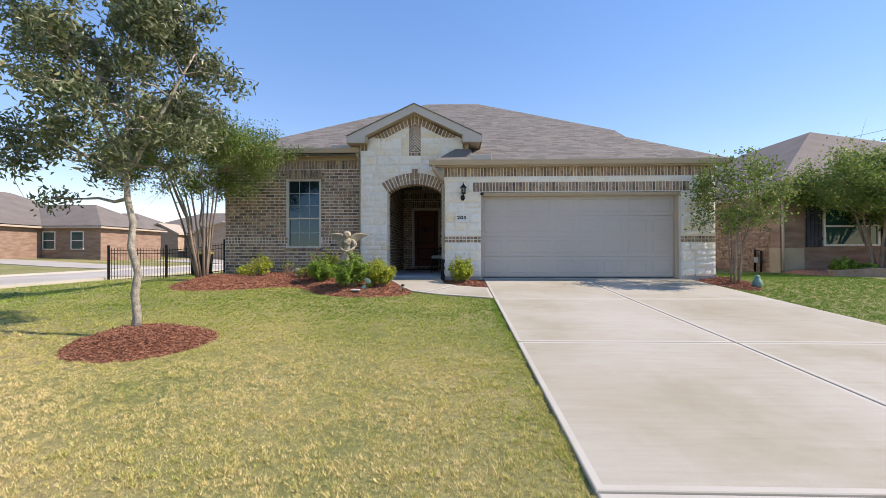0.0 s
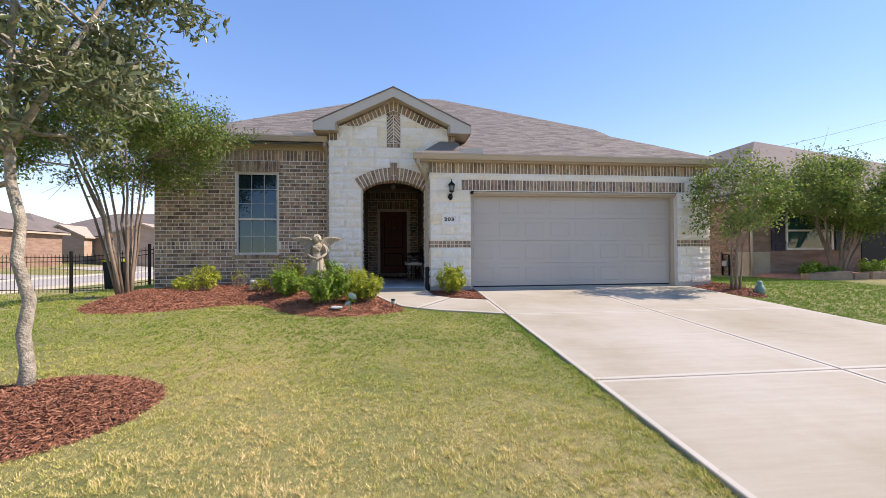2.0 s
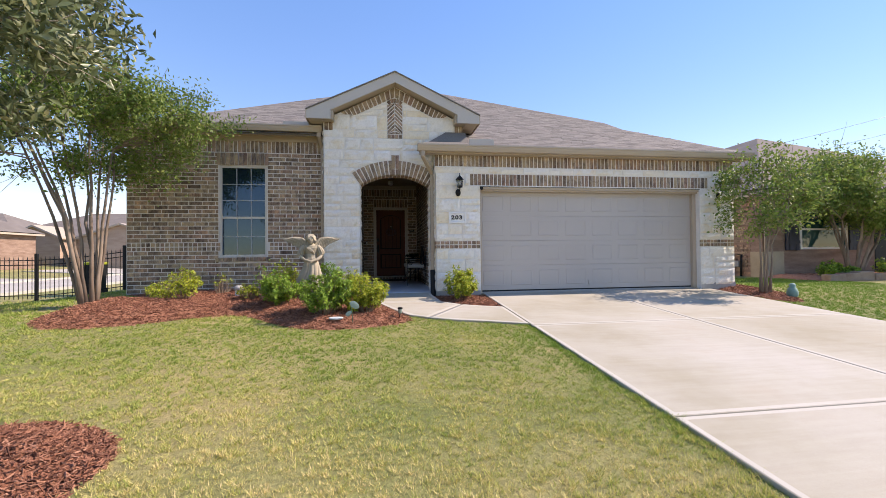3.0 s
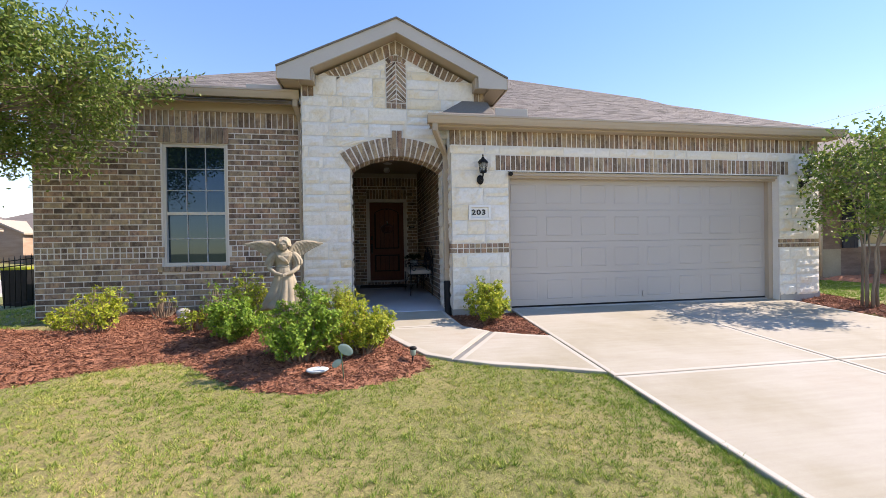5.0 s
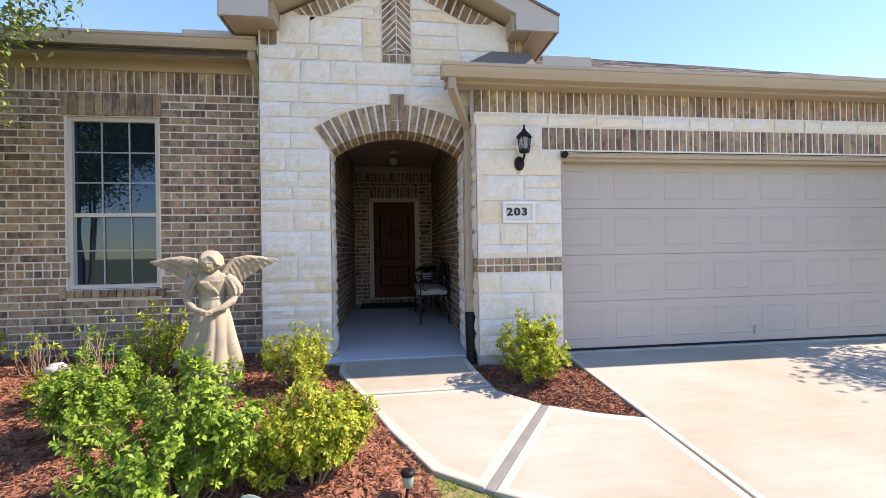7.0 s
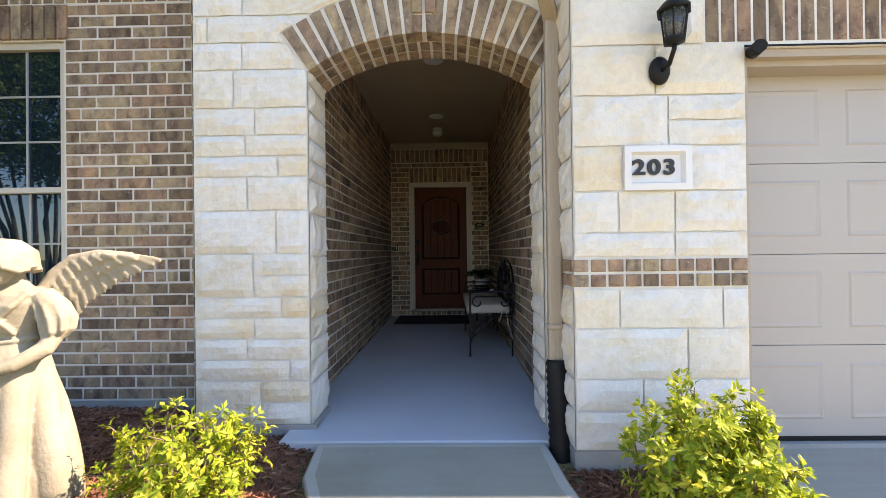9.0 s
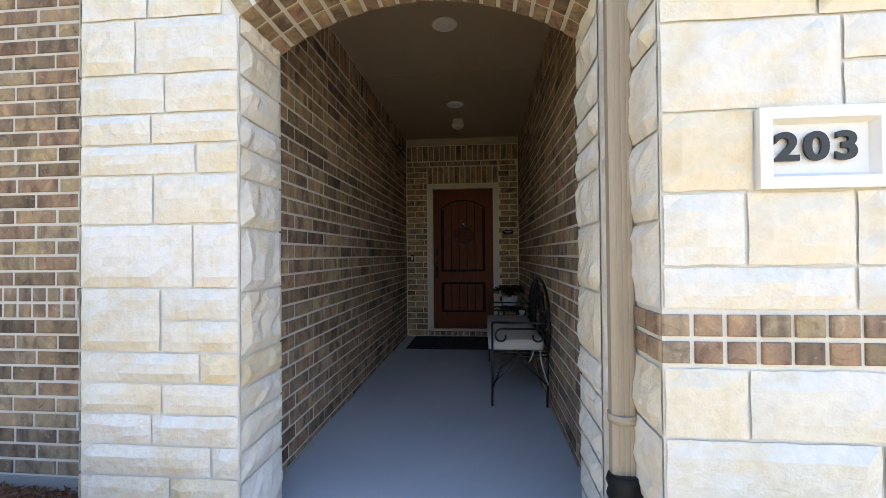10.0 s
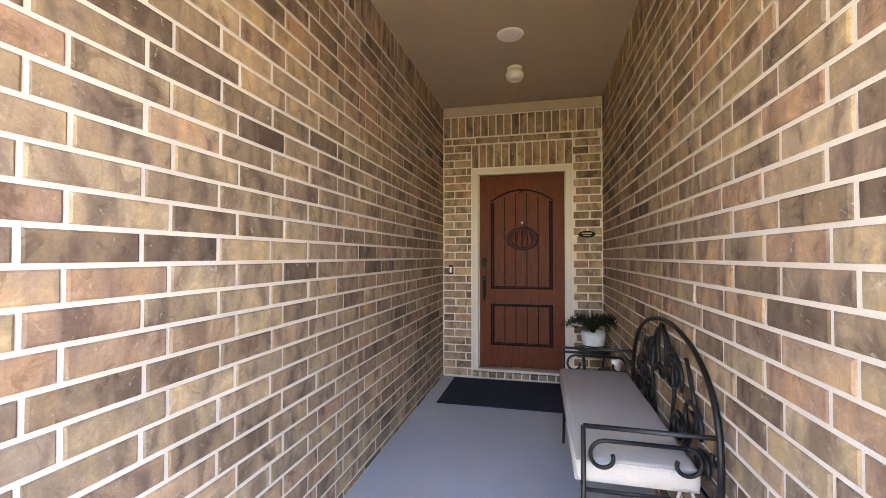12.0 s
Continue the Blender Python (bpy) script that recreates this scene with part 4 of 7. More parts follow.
def myrtle(base, top, n_stems, centre, radii, clumps, leaves, seed, label, leaf=(0.05, 0.026), stem_r=0.03, size=0.3, extra=()):
    r = np.random.default_rng(seed)
    z = bed_z(*base)
    trunks = []
    for k in range(n_stems):
        a = 2 * math.pi * (k + r.uniform(-0.2, 0.2)) / n_stems
        e = (centre[0] + radii[0] * 0.34 * math.cos(a), centre[1] + radii[1] * 0.34 * math.sin(a), top + r.uniform(-0.25, 0.25))
        b = (base[0] + 0.09 * math.cos(a), base[1] + 0.09 * math.sin(a), z - 0.06)
        m = (b[0] * 0.65 + e[0] * 0.35 + r.normal() * 0.06, b[1] * 0.65 + e[1] * 0.35 + r.normal() * 0.06, z + (e[2] - z) * 0.5)
        trunks.append(([b, m, e], stem_r * r.uniform(0.8, 1.15), stem_r * 0.4))
    cl = crown_clumps(r, centre, radii, clumps, size, 0.3) + list(extra)
    return tree("crape_myrtle", (base[0], base[1], z), trunks, cl, leaves, leaf, (M_MYRTLE, M_MYRTLE_BARK), label, seed)


m2 = myrtle((-5.78, 9.15), 3.35, 11, (-6.15, 9.2, 3.5), (1.95, 1.55, 0.95), 92, 34000, 31, "multi-stemmed crape myrtle with tan bark by the brick wall", leaf=(0.062, 0.03), size=0.25, stem_r=0.03, extra=[(-4.5, 9.6, 3.75, 0.26), (-4.15, 9.7, 3.62, 0.22), (-4.35, 9.5, 3.98, 0.24), (-3.85, 9.75, 3.72, 0.16), (-4.9, 9.5, 4.05, 0.28)])
m3 = myrtle((6.6, 9.4), 2.3, 6, (6.8, 9.4, 2.5), (1.05, 0.95, 0.95), 36, 4300, 41, "young thin crape myrtle at the garage corner", leaf=(0.075, 0.044), stem_r=0.02, size=0.22, extra=[(5.95, 9.3, 2.5, 0.18), (6.0, 9.5, 2.9, 0.2), (7.7, 9.4, 2.6, 0.2), (6.9, 9.3, 3.45, 0.14)])
m4 = myrtle((13.0, 12.6), 2.5, 9, (13.2, 12.6, 3.2), (2.5, 1.6, 1.15), 90, 36000, 51, "leafy crape myrtle in the neighbour's raised bed", leaf=(0.085, 0.048), stem_r=0.05, size=0.34)


def rosettes(name, tips, axes, per, length, width, seed):
    """Whorls of leaves: per leaves spread round each twig tip, leaning along its axis."""
    r = np.random.default_rng(seed)
    m = len(tips)
    ax = np.repeat(axes, per, 0)
    at = np.repeat(tips, per, 0)
    n = m * per
    ref = np.cross(ax, r.normal(size=(n, 3)))
    ref /= np.linalg.norm(ref, axis=1)[:, None]
    d = ax * r.uniform(0.15, 0.95, n)[:, None] + ref
    d /= np.linalg.norm(d, axis=1)[:, None]
    s = np.cross(d, ax)
    s /= np.linalg.norm(s, axis=1)[:, None] + 1e-9
    nn = np.cross(s, d)
    L = (length * r.uniform(0.6, 1.25, n))[:, None]
    W = (width * r.uniform(0.75, 1.2, n))[:, None]
    base = at + ax * r.uniform(-0.022, 0.006, n)[:, None] + d * 0.003
    mid = base + d * L * 0.5
    rise = nn * L * r.uniform(-0.02, 0.1, n)[:, None]
    tip = base + d * L - nn * L * r.uniform(0.0, 0.22, n)[:, None]
    verts = np.stack([base, mid + s * W * 0.5 + rise, tip, mid - s * W * 0.5 + rise, mid], 1).reshape(-1, 3)
    k = np.arange(n)[:, None] * 5
    faces = np.concatenate([k + [0, 1, 4], k + [1, 2, 4], k + [2, 3, 4], k + [3, 0, 4]], 1).reshape(-1, 3)
    me = bpy.data.meshes.new(name)
    me.from_pydata(verts.tolist(), [], faces.tolist())
    return me


def shrub(at, radius, height, mat, n, seed, label, leaf=(0.033, 0.015), sparse=0.0, group="front bed shrubs"):
    """A shrub of forked twigs that end in whorls of leaves; n: about how many leaves."""
    r = np.random.default_rng(seed)
    z = bed_z(*at)
    s = thing("shrub", (at[0], at[1], z), label, "shrub", group)
    bm = bmesh.new()
    tips, axes = [], []
    per = 8
    want = max(12, int(n * 2.9 / per))
    stems = int(20 + 40 * radius)
    twigs = max(1, round(want / stems))
    for k in range(stems):
        a, q = r.uniform(0, 2 * math.pi), math.sqrt(r.uniform(0.02, 1))
        h = height * (1 - 0.5 * q * q) * r.uniform(0.62, 1.12)
        e = (at[0] + radius * q * math.cos(a), at[1] + radius * q * math.sin(a), z + h)
        pts = bent((at[0] + 0.05 * math.cos(a), at[1] + 0.05 * math.sin(a), z - 0.03), e, 4, 0.03, r)
        tube(bm, pts, [0.007, 0.006, 0.005, 0.004, 0.002], 5, cap=False)
        out = np.array([math.cos(a) * q, math.sin(a) * q, 0.75])
        for j in range(twigs):
            t = (0.3 + sparse * 0.6) + (0.7 - sparse * 0.6) * (j + r.uniform(0.2, 1)) / twigs if j else 1.0
            f = min(t, 1.0) * 4
            i = min(int(f), 3)
            root = pts[i] + (pts[i + 1] - pts[i]) * (f - i)
            v = out + r.normal(size=3) * 0.75
            v[2] = abs(v[2]) + 0.1
            v /= np.linalg.norm(v)
            tip = root + v * r.uniform(0.02, 0.09) * (1 if j else 0.3)
            tip[2] = max(tip[2], z + 0.03)
            if j and j % 2:
                tube(bm, [root, tip], [0.003, 0.0015], 4, cap=False)
            tips.append(tip)
            axes.append(v)
    local(part("stemwork", bm, M_TWIG), s)
    me = rosettes("foliage", np.array(tips), np.array(axes), per, leaf[0], leaf[1], seed + 1)
    me.materials.append(mat)
    local(new("foliage", me), s)
    return s


GREENS = "leafy bright green shrub in the mulch bed"
LIMES = "yellow-green variegated shrub in the mulch bed"
shrub((-2.86, 8.9), 0.34, 0.5, M_GREEN, 3800, 61, GREENS, leaf=(0.033, 0.017))
shrub((-2.05, 8.12), 0.42, 0.70, M_GREEN, 5600, 62, GREENS, leaf=(0.033, 0.017))
shrub((-1.46, 8.3), 0.35, 0.52, M_LIME, 4000, 63, LIMES, leaf=(0.033, 0.015))
shrub((-1.82, 9.55), 0.32, 0.54, M_LIME, 1500, 64, "thin yellow-green shrub with bare twigs beside the porch", leaf=(0.033, 0.015), sparse=0.15)
shrub((-2.95, 9.75), 0.3, 0.62, M_LIME, 1300, 65, LIMES)
shrub((-4.5, 9.35), 0.24, 0.5, M_LIME, 1200, 66, LIMES)
shrub((-5.05, 9.75), 0.28, 0.34, M_LIME, 900, 67, LIMES, sparse=0.1)
shrub((-4.85, 10.2), 0.3, 0.42, M_LIME, 160, 68, "nearly bare twiggy shrub against the brick wall", sparse=0.3)
shrub((-4.15, 10.1), 0.18, 0.35, M_LIME, 90, 69, "nearly bare twiggy shrub against the brick wall", sparse=0.3)
shrub((-3.45, 9.3), 0.16, 0.24, M_LIME, 420, 70, LIMES)
shrub((-3.2, 9.35), 0.2, 0.6, M_GREEN, 130, 71, "sparse tall shrub with bare twigs", sparse=0.3)
shrub((0.28, 9.75), 0.33, 0.58, M_LIME, 2600, 72, "rounded yellow-green shrub beside the garage pillar", leaf=(0.042, 0.018))
for k, (x, y, q, h) in enumerate(((11.4, 12.0, 0.35, 0.5), (12.2, 12.2, 0.3, 0.35), (13.7, 12.2, 0.4, 0.55), (14.6, 12.3, 0.45, 0.6), (15.5, 12.4, 0.4, 0.55))):
    shrub((x, y), q, h, M_GREEN, 900, 80 + k, "clipped green shrub in the neighbour's bed", leaf=(0.06, 0.035), group="neighbour's shrubs")

# ---- angel statue ----
M_STATUE = two_tone("weathered_cream_stone", (0.27, 0.235, 0.165), (0.39, 0.345, 0.255), 6.0, 70.0, 0.85, relief=0.3, dist=0.006, grain=0.3)


def ball(bm, c, rx, ry, rz, seg=16):
    m = Matrix.Translation(c) @ Matrix.Diagonal((rx, ry, rz, 1))
    bmesh.ops.create_uvsphere(bm, u_segments=seg, v_segments=seg // 2 + 2, radius=1, matrix=m)


def merged(bm, other):
    me = bpy.data.meshes.new("tmp")
    other.to_mesh(me)
    other.free()
    bm.from_mesh(me)
    bpy.data.meshes.remove(me)


def spread(profile, h):
    """The value at h of a list of (h, value)."""
    for (h0, q0), (h1, q1) in zip(profile, profile[1:]):
        if h0 <= h <= h1:
            return q0 + (q1 - q0) * (h - h0) / (h1 - h0)
    return profile[-1][1]


def draped(bm, profile, rows, folds, depth, swing=0.0, flat=0.8, sides=112):
    """A robe: a turned profile with deep uneven folds that fade out upwards; depth: (h, fold depth)."""
    h0, h1 = profile[0][0], profile[-1][0]
    rings = []
    for k in range(rows + 1):
        h = h0 + (h1 - h0) * k / rows
        q, f = spread(profile, h), spread(depth, h)
        ring = []
        for j in range(sides):
            a = 2 * math.pi * j / sides
            w = a + swing * (h1 - h) + 0.22 * math.sin(2 * a + 4 * h)
            pleat = 0.62 * (1 - abs(math.sin(folds * 0.5 * w))) ** 1.5 + 0.38 * (1 - abs(math.sin(folds * 0.83 * w + 1.1))) ** 1.6 - 0.25
            rad = q * (1 - f * pleat)
            ring.append(bm.verts.new((rad * math.cos(a), flat * rad * math.sin(a), h + 0.05 * f * math.sin(3 * a + 0.8) * (k == 0))))
        rings.append(ring)
    for u, v in zip(rings, rings[1:]):
        for j in range(sides):
            bm.faces.new((u[j], u[(j + 1) % sides], v[(j + 1) % sides], v[j]))
    bm.faces.new(list(reversed(rings[0])))
    bm.faces.new(rings[-1])


def angel(x, y, z):
    """Robed figure with a bowed head, puffed sleeves, clasped arms and level feathered wings on a low plinth, as one mesh."""
    bm = bmesh.new()
    lathe(bm, [(0.20, 0.0), (0.21, 0.02), (0.20, 0.10), (0.17, 0.13)], sides=22)
    draped(bm, [(0.11, 0.20), (0.2, 0.195), (0.36, 0.18), (0.5, 0.13), (0.6, 0.11)], 24, 5, [(0.11, 0.45), (0.5, 0.25), (0.6, 0.1)], 0.9)
    over = bmesh.new()
    draped(over, [(0.31, 0.236), (0.335, 0.242), (0.42, 0.226), (0.55, 0.19), (0.7, 0.155), (0.82, 0.125), (0.905, 0.098)], 44, 4, [(0.31, 0.5), (0.5, 0.4), (0.75, 0.2), (0.905, 0.05)], 1.1)
    for v in over.verts:
        low = max(0.0, 0.62 - v.co.z)
        v.co.x -= 0.05 * low + 0.35 * low * low * (v.co.x < 0)
        v.co.z -= 0.35 * low * max(0.0, v.co.x / 0.26) + 0.12 * low * math.sin(5 * math.atan2(v.co.y, v.co.x))
    merged(bm, over)
    # fitted bodice and the crossed cloth over it
    torso = bmesh.new()
    draped(torso, [(0.89, 0.097), (0.93, 0.100), (1.0, 0.122), (1.05, 0.132), (1.09, 0.118), (1.115, 0.07), (1.15, 0.047), (1.2, 0.044)], 24, 5, [(0.89, 0.05), (1.2, 0.0)], 0, 0.72)
    merged(bm, torso)
    tube(bm, [(0.103 * math.cos(a), 0.078 * math.sin(a), 0.905 + 0.006 * math.sin(a)) for a in (2 * math.pi * k / 24 for k in range(25))], 0.011, 8)
    for k in range(5):
        u = k / 4
        tube(bm, [(-0.105 + 0.05 * u, -0.045, 1.095), (-0.06 + 0.05 * u, -0.094, 1.03), (0.0 + 0.045 * u, -0.098, 0.975), (0.07, -0.07, 0.925)], [0.010, 0.014, 0.012, 0.007], 8)
        tube(bm, [(0.105 - 0.05 * u, -0.045, 1.095), (0.07 - 0.05 * u, -0.09, 1.04), (0.035 - 0.03 * u, -0.095, 0.995)], [0.010, 0.013, 0.008], 8)
    # bowed head under wavy hair
    hc = Vector((0.0, -0.045, 1.215))
    ball(bm, hc + Vector((0.0, -0.034, -0.02)), 0.06, 0.062, 0.074, 20)
    ball(bm, hc + Vector((0.0, 0.028, 0.026)), 0.076, 0.074, 0.066, 20)
    for sx in (-1, 1):
        tube(bm, [hc + Vector((sx * 0.008, -0.096, -0.008)), hc + Vector((sx * 0.026, -0.092, -0.004)), hc + Vector((sx * 0.046, -0.074, -0.012))], 0.005, 6)
    ball(bm, hc + Vector((0.0, -0.094, -0.03)), 0.008, 0.012, 0.017, 8)
    ball(bm, hc + Vector((0.0, -0.066, -0.075)), 0.02, 0.018, 0.014, 10)
    r = np.random.default_rng(8)
    for k in range(26):
        a = math.pi * (-0.22 + 1.44 * k / 25)
        e = Vector((math.cos(a), math.sin(a), 0))
        crown = hc + Vector((0, -0.01, 0.09))
        low = hc + Vector((0.088 * e.x, 0.03 + 0.08 * e.y, -0.035 + r.uniform(-0.015, 0.015)))
        mid = hc + Vector((0.078 * e.x, 0.03 + 0.074 * e.y, 0.04))
        tube(bm, [crown, crown.lerp(mid, 0.55) + Vector((0, 0, 0.018)), mid, low, low + e * 0.012 + Vector((0, 0, 0.014))], [0.010, 0.015, 0.017, 0.018, 0.012], 7)
    for sx in (-1, 1):
        for k in range(4):
            d = 0.012 * k
            tube(bm, [hc + Vector((sx * 0.004, -0.03 - d, 0.088 - d)), hc + Vector((sx * 0.045, -0.045 - d, 0.066 - d)), hc + Vector((sx * (0.072 - d * 0.3), -0.03 - d, 0.02 - d)), hc + Vector((sx * 0.084, 0.0 - d * 0.5, -0.035))], [0.012, 0.015, 0.014, 0.016], 8)
    for sx in (-1, 1):
        # puffed sleeve with gathers, bare forearm and joined palms
        sleeve = [(sx * 0.115, 0.0, 1.075), (sx * 0.155, -0.005, 1.035), (sx * 0.185, -0.012, 0.975), (sx * 0.192, -0.02, 0.93), (sx * 0.186, -0.025, 0.915)]
        tube(bm, sleeve, [0.046, 0.054, 0.056, 0.048, 0.038], 16)
        for k in range(9):
            a = 2 * math.pi * k / 9
            o = Vector((math.cos(a), math.sin(a), 0.15 * math.cos(a)))
            tube(bm, [Vector(p) + o * q for p, q in zip(sleeve, (0.040, 0.052, 0.056, 0.05, 0.04))], [0.005, 0.010, 0.012, 0.011, 0.009], 6)
        tube(bm, [(sx * 0.188, -0.025, 0.925), (sx * 0.172, -0.06, 0.865), (sx * 0.105, -0.125, 0.815), (sx * 0.03, -0.16, 0.795)], [0.036, 0.034, 0.027, 0.022], 12)
        ball(bm, (sx * 0.018, -0.165, 0.79), 0.036, 0.026, 0.02, 12)
        for k in range(4):
            tube(bm, [(sx * 0.04, -0.172, 0.802 - 0.010 * k), (sx * -0.005, -0.192, 0.796 - 0.010 * k)], [0.008, 0.006], 6)
        # wing: a thick leading edge, short coverts and long flight feathers
        lead = [Vector((sx * 0.04, 0.07, 1.06)), Vector((sx * 0.10, 0.085, 1.16)), Vector((sx * 0.165, 0.095, 1.225)), Vector((sx * 0.27, 0.10, 1.25)), Vector((sx * 0.405, 0.105, 1.245))]
        tube(bm, lead, [0.026, 0.028, 0.024, 0.018, 0.009], 10)

        def along(t):
            f = t * 4
            k = min(int(f), 3)
            return lead[k].lerp(lead[k + 1], f - k)
        for n, t0, t1, reach, thick, off in ((20, 0.2, 1.0, 1.0, 0.015, 0.0), (17, 0.15, 0.9, 0.62, 0.014, -0.012), (15, 0.12, 0.8, 0.34, 0.013, -0.022)):
            for k in range(n):
                u = k / (n - 1)
                root = along(t0 + (t1 - t0) * u) + Vector((0, 0, -0.006))
                fall = Vector((sx * (0.02 + 0.10 * u), 0.012, -(0.235 * (1 - u) ** 0.8 + 0.03))) * reach
                tip = root + fall
                mid = root.lerp(tip, 0.5) + Vector((sx * 0.016, 0, -0.004))
                fb = bmesh.new()
                tube(fb, [root, mid, root.lerp(tip, 0.85) + Vector((sx * 0.012, 0, 0)), tip], [thick * 0.8, thick * 1.05, thick * 0.95, thick * 0.45], 8)
                for v in fb.verts:
                    v.co.y = 0.10 + off + (v.co.y - 0.10) * 0.5 + 0.004 * (k % 2)
                merged(bm, fb)
    bm.transform(Matrix.Translation((x, y, z)) @ Matrix.Rotation(radians(6), 4, "Z") @ Matrix.Scale(0.93, 4))
    ob = part("angel_statue", bm, M_STATUE)
    md = ob.modifiers.new("remesh", "REMESH")
    md.mode, md.voxel_size, md.use_smooth_shade = "VOXEL", 0.005, True
    return tagged(ob, "cream weathered stone angel statue with spread wings in the bed", "statue")


angel(-2.475, 9.59, bed_z(-2.475, 9.59) - 0.08)

# ---- small things in the bed ----
M_GREENPAINT = two_tone("green_paint", (0.03, 0.10, 0.06), (0.05, 0.15, 0.09), 5.0, 60.0, 0.5)
M_PALEGLASS = glass_material("pale_frosted_glass", (0.25, 0.34, 0.30))


def solar_light(x, y):
    z = bed_z(x, y)
    s = thing("solar_light", (x, y, z), "small black and clear solar path light in the mulch", "garden light")
    bm = bmesh.new()
    tube(bm, [(x, y, z - 0.05), (x + 0.02, y, z + 0.07)], 0.009, 8)
    local(part("stake", bm, M_BLACK), s)
    bm = bmesh.new()
    lathe(bm, [(0.016, 0.065), (0.028, 0.075), (0.032, 0.125), (0.03, 0.13)], (x + 0.02, y, z), 14)
    local(part("lens", bm, M_PALEGLASS, label="clear ribbed plastic lens"), s)
    bm = bmesh.new()
    lathe(bm, [(0.03, 0.13), (0.038, 0.134), (0.038, 0.152), (0.022, 0.16)], (x + 0.02, y, z), 14)
    local(part("cap", bm, M_BLACK), s)


solar_light(-0.97, 8.18)
x, y = -3.75, 9.75
z = bed_z(x, y)
lan = thing("garden_lantern", (x, y, z), "small white and grey round garden lantern in the mulch", "garden light")
bm = bmesh.new()
lathe(bm, [(0.062, -0.03), (0.066, 0.0), (0.066, 0.085), (0.058, 0.1)], (x, y, z), 20)
local(part("base", bm, M_WHITE), lan)
bm = bmesh.new()
lathe(bm, [(0.058, 0.1), (0.074, 0.104), (0.076, 0.165), (0.066, 0.172), (0.05, 0.178), (0.048, 0.19), (0.02, 0.192)], (x, y, z), 20)
local(part("hood", bm, M_FOUND, label="grey hood"), lan)
x, y = -1.86, 7.86
z = bed_z(x, y)
bm = bmesh.new()
lathe(bm, [(0.075, -0.005), (0.1, 0.012), (0.1, 0.02), (0.09, 0.024)], (x, y, z + 0.02), 28)
for v in bm.verts:
    v.co.y = y + (v.co.y - y) * 0.8
ob = part("stepping_stone", bm, two_tone("mosaic_disc", (0.30, 0.42, 0.50), (0.75, 0.78, 0.78), 30.0, 90.0, 0.5, grain=0.2))
tagged(ob, "small round pale blue and white mosaic stone lying on mulch", "garden ornament")
x, y = -1.62, 7.8
z = bed_z(x, y)
fl = thing("garden_stake", (x, y, z), "green metal stake with two pale glass petals", "garden ornament")
bm = bmesh.new()
tube(bm, [(x, y, z - 0.05), (x - 0.01, y, z + 0.12), (x - 0.03, y, z + 0.27), (x - 0.05, y + 0.01, z + 0.3)], 0.005, 6)
local(part("stem", bm, M_GREENPAINT), fl)
for dx, dz, tilt, sz in ((0.02, 0.27, 0.6, 0.075), (-0.06, 0.15, -0.7, 0.05)):
    bm = bmesh.new()
    bmesh.ops.create_uvsphere(bm, u_segments=14, v_segments=8, radius=1, matrix=Matrix.Translation((x + dx, y - 0.01, z + dz)) @ Matrix.Rotation(tilt, 4, "Y") @ Matrix.Diagonal((sz, 0.006, sz * 0.62, 1)))
    local(part("petal", bm, M_PALEGLASS, label="pale frosted glass petal"), fl)
x, y = 6.9, 9.1
z = bed_z(x, y)
bm = bmesh.new()
lathe(bm, [(0.05, -0.03), (0.09, 0.03), (0.1, 0.1), (0.07, 0.18), (0.05, 0.2), (0.06, 0.24), (0.03, 0.28)], (x, y, z), 14)
ob = part("garden_ornament", bm, two_tone("verdigris", (0.10, 0.22, 0.19), (0.22, 0.36, 0.32), 8.0, 60.0, 0.6))
tagged(ob, "small blue-green garden ornament at the tree's foot", "garden ornament")

# ---- fixtures on the front ----
M_LAMPGLASS = glass_material("seeded_lamp_glass", (0.45, 0.5, 0.5))
M_LAMPGLASS.node_tree.nodes["Principled BSDF"].inputs["Transmission Weight"].default_value = 0.85


def wall_lantern(x, z):
    y = YG - 0.03
    w = thing("wall_lantern", (x, YG - 0.02, z), "black metal wall lantern with clear glass on the limestone", "wall lamp", "garage wall lanterns")
    bm = bmesh.new()
    ball(bm, (x, y, z + 0.06), 0.055, 0.035, 0.075)
    local(part("backplate", bm, M_BLACK), w)
    bm = bmesh.new()
    tube(bm, [(x, y - 0.02, z + 0.05), (x + 0.01, y - 0.08, z + 0.06), (x + 0.015, y - 0.12, z + 0.12), (x + 0.015, y - 0.12, z + 0.15)], 0.012, 8)
    local(part("arm", bm, M_BLACK), w)
    cx, cy = x + 0.015, y - 0.12
    bm = bmesh.new()
    lathe(bm, [(0.02, 0.14), (0.055, 0.15), (0.055, 0.165), (0.02, 0.166)], (cx, cy, z), 6)
    local(part("cage_base", bm, M_BLACK), w)
    for k in range(6):
        a = 2 * math.pi * k / 6
        bm = bmesh.new()
        tube(bm, [(cx + 0.05 * math.cos(a), cy + 0.05 * math.sin(a), z + 0.16), (cx + 0.068 * math.cos(a), cy + 0.068 * math.sin(a), z + 0.3)], 0.005, 5)
        local(part("cage_bar", bm, M_BLACK), w)
    bm = bmesh.new()
    lathe(bm, [(0.044, 0.167), (0.062, 0.298)], (cx, cy, z), 6)
    local(part("glass", bm, M_LAMPGLASS, label="clear lantern glass"), w)
    bm = bmesh.new()
    lathe(bm, [(0.085, 0.3), (0.085, 0.308), (0.05, 0.35), (0.025, 0.37), (0.02, 0.385), (0.008, 0.4), (0.012, 0.415), (0.003, 0.44)], (cx, cy, z), 6)
    local(part("cap", bm, M_BLACK), w)


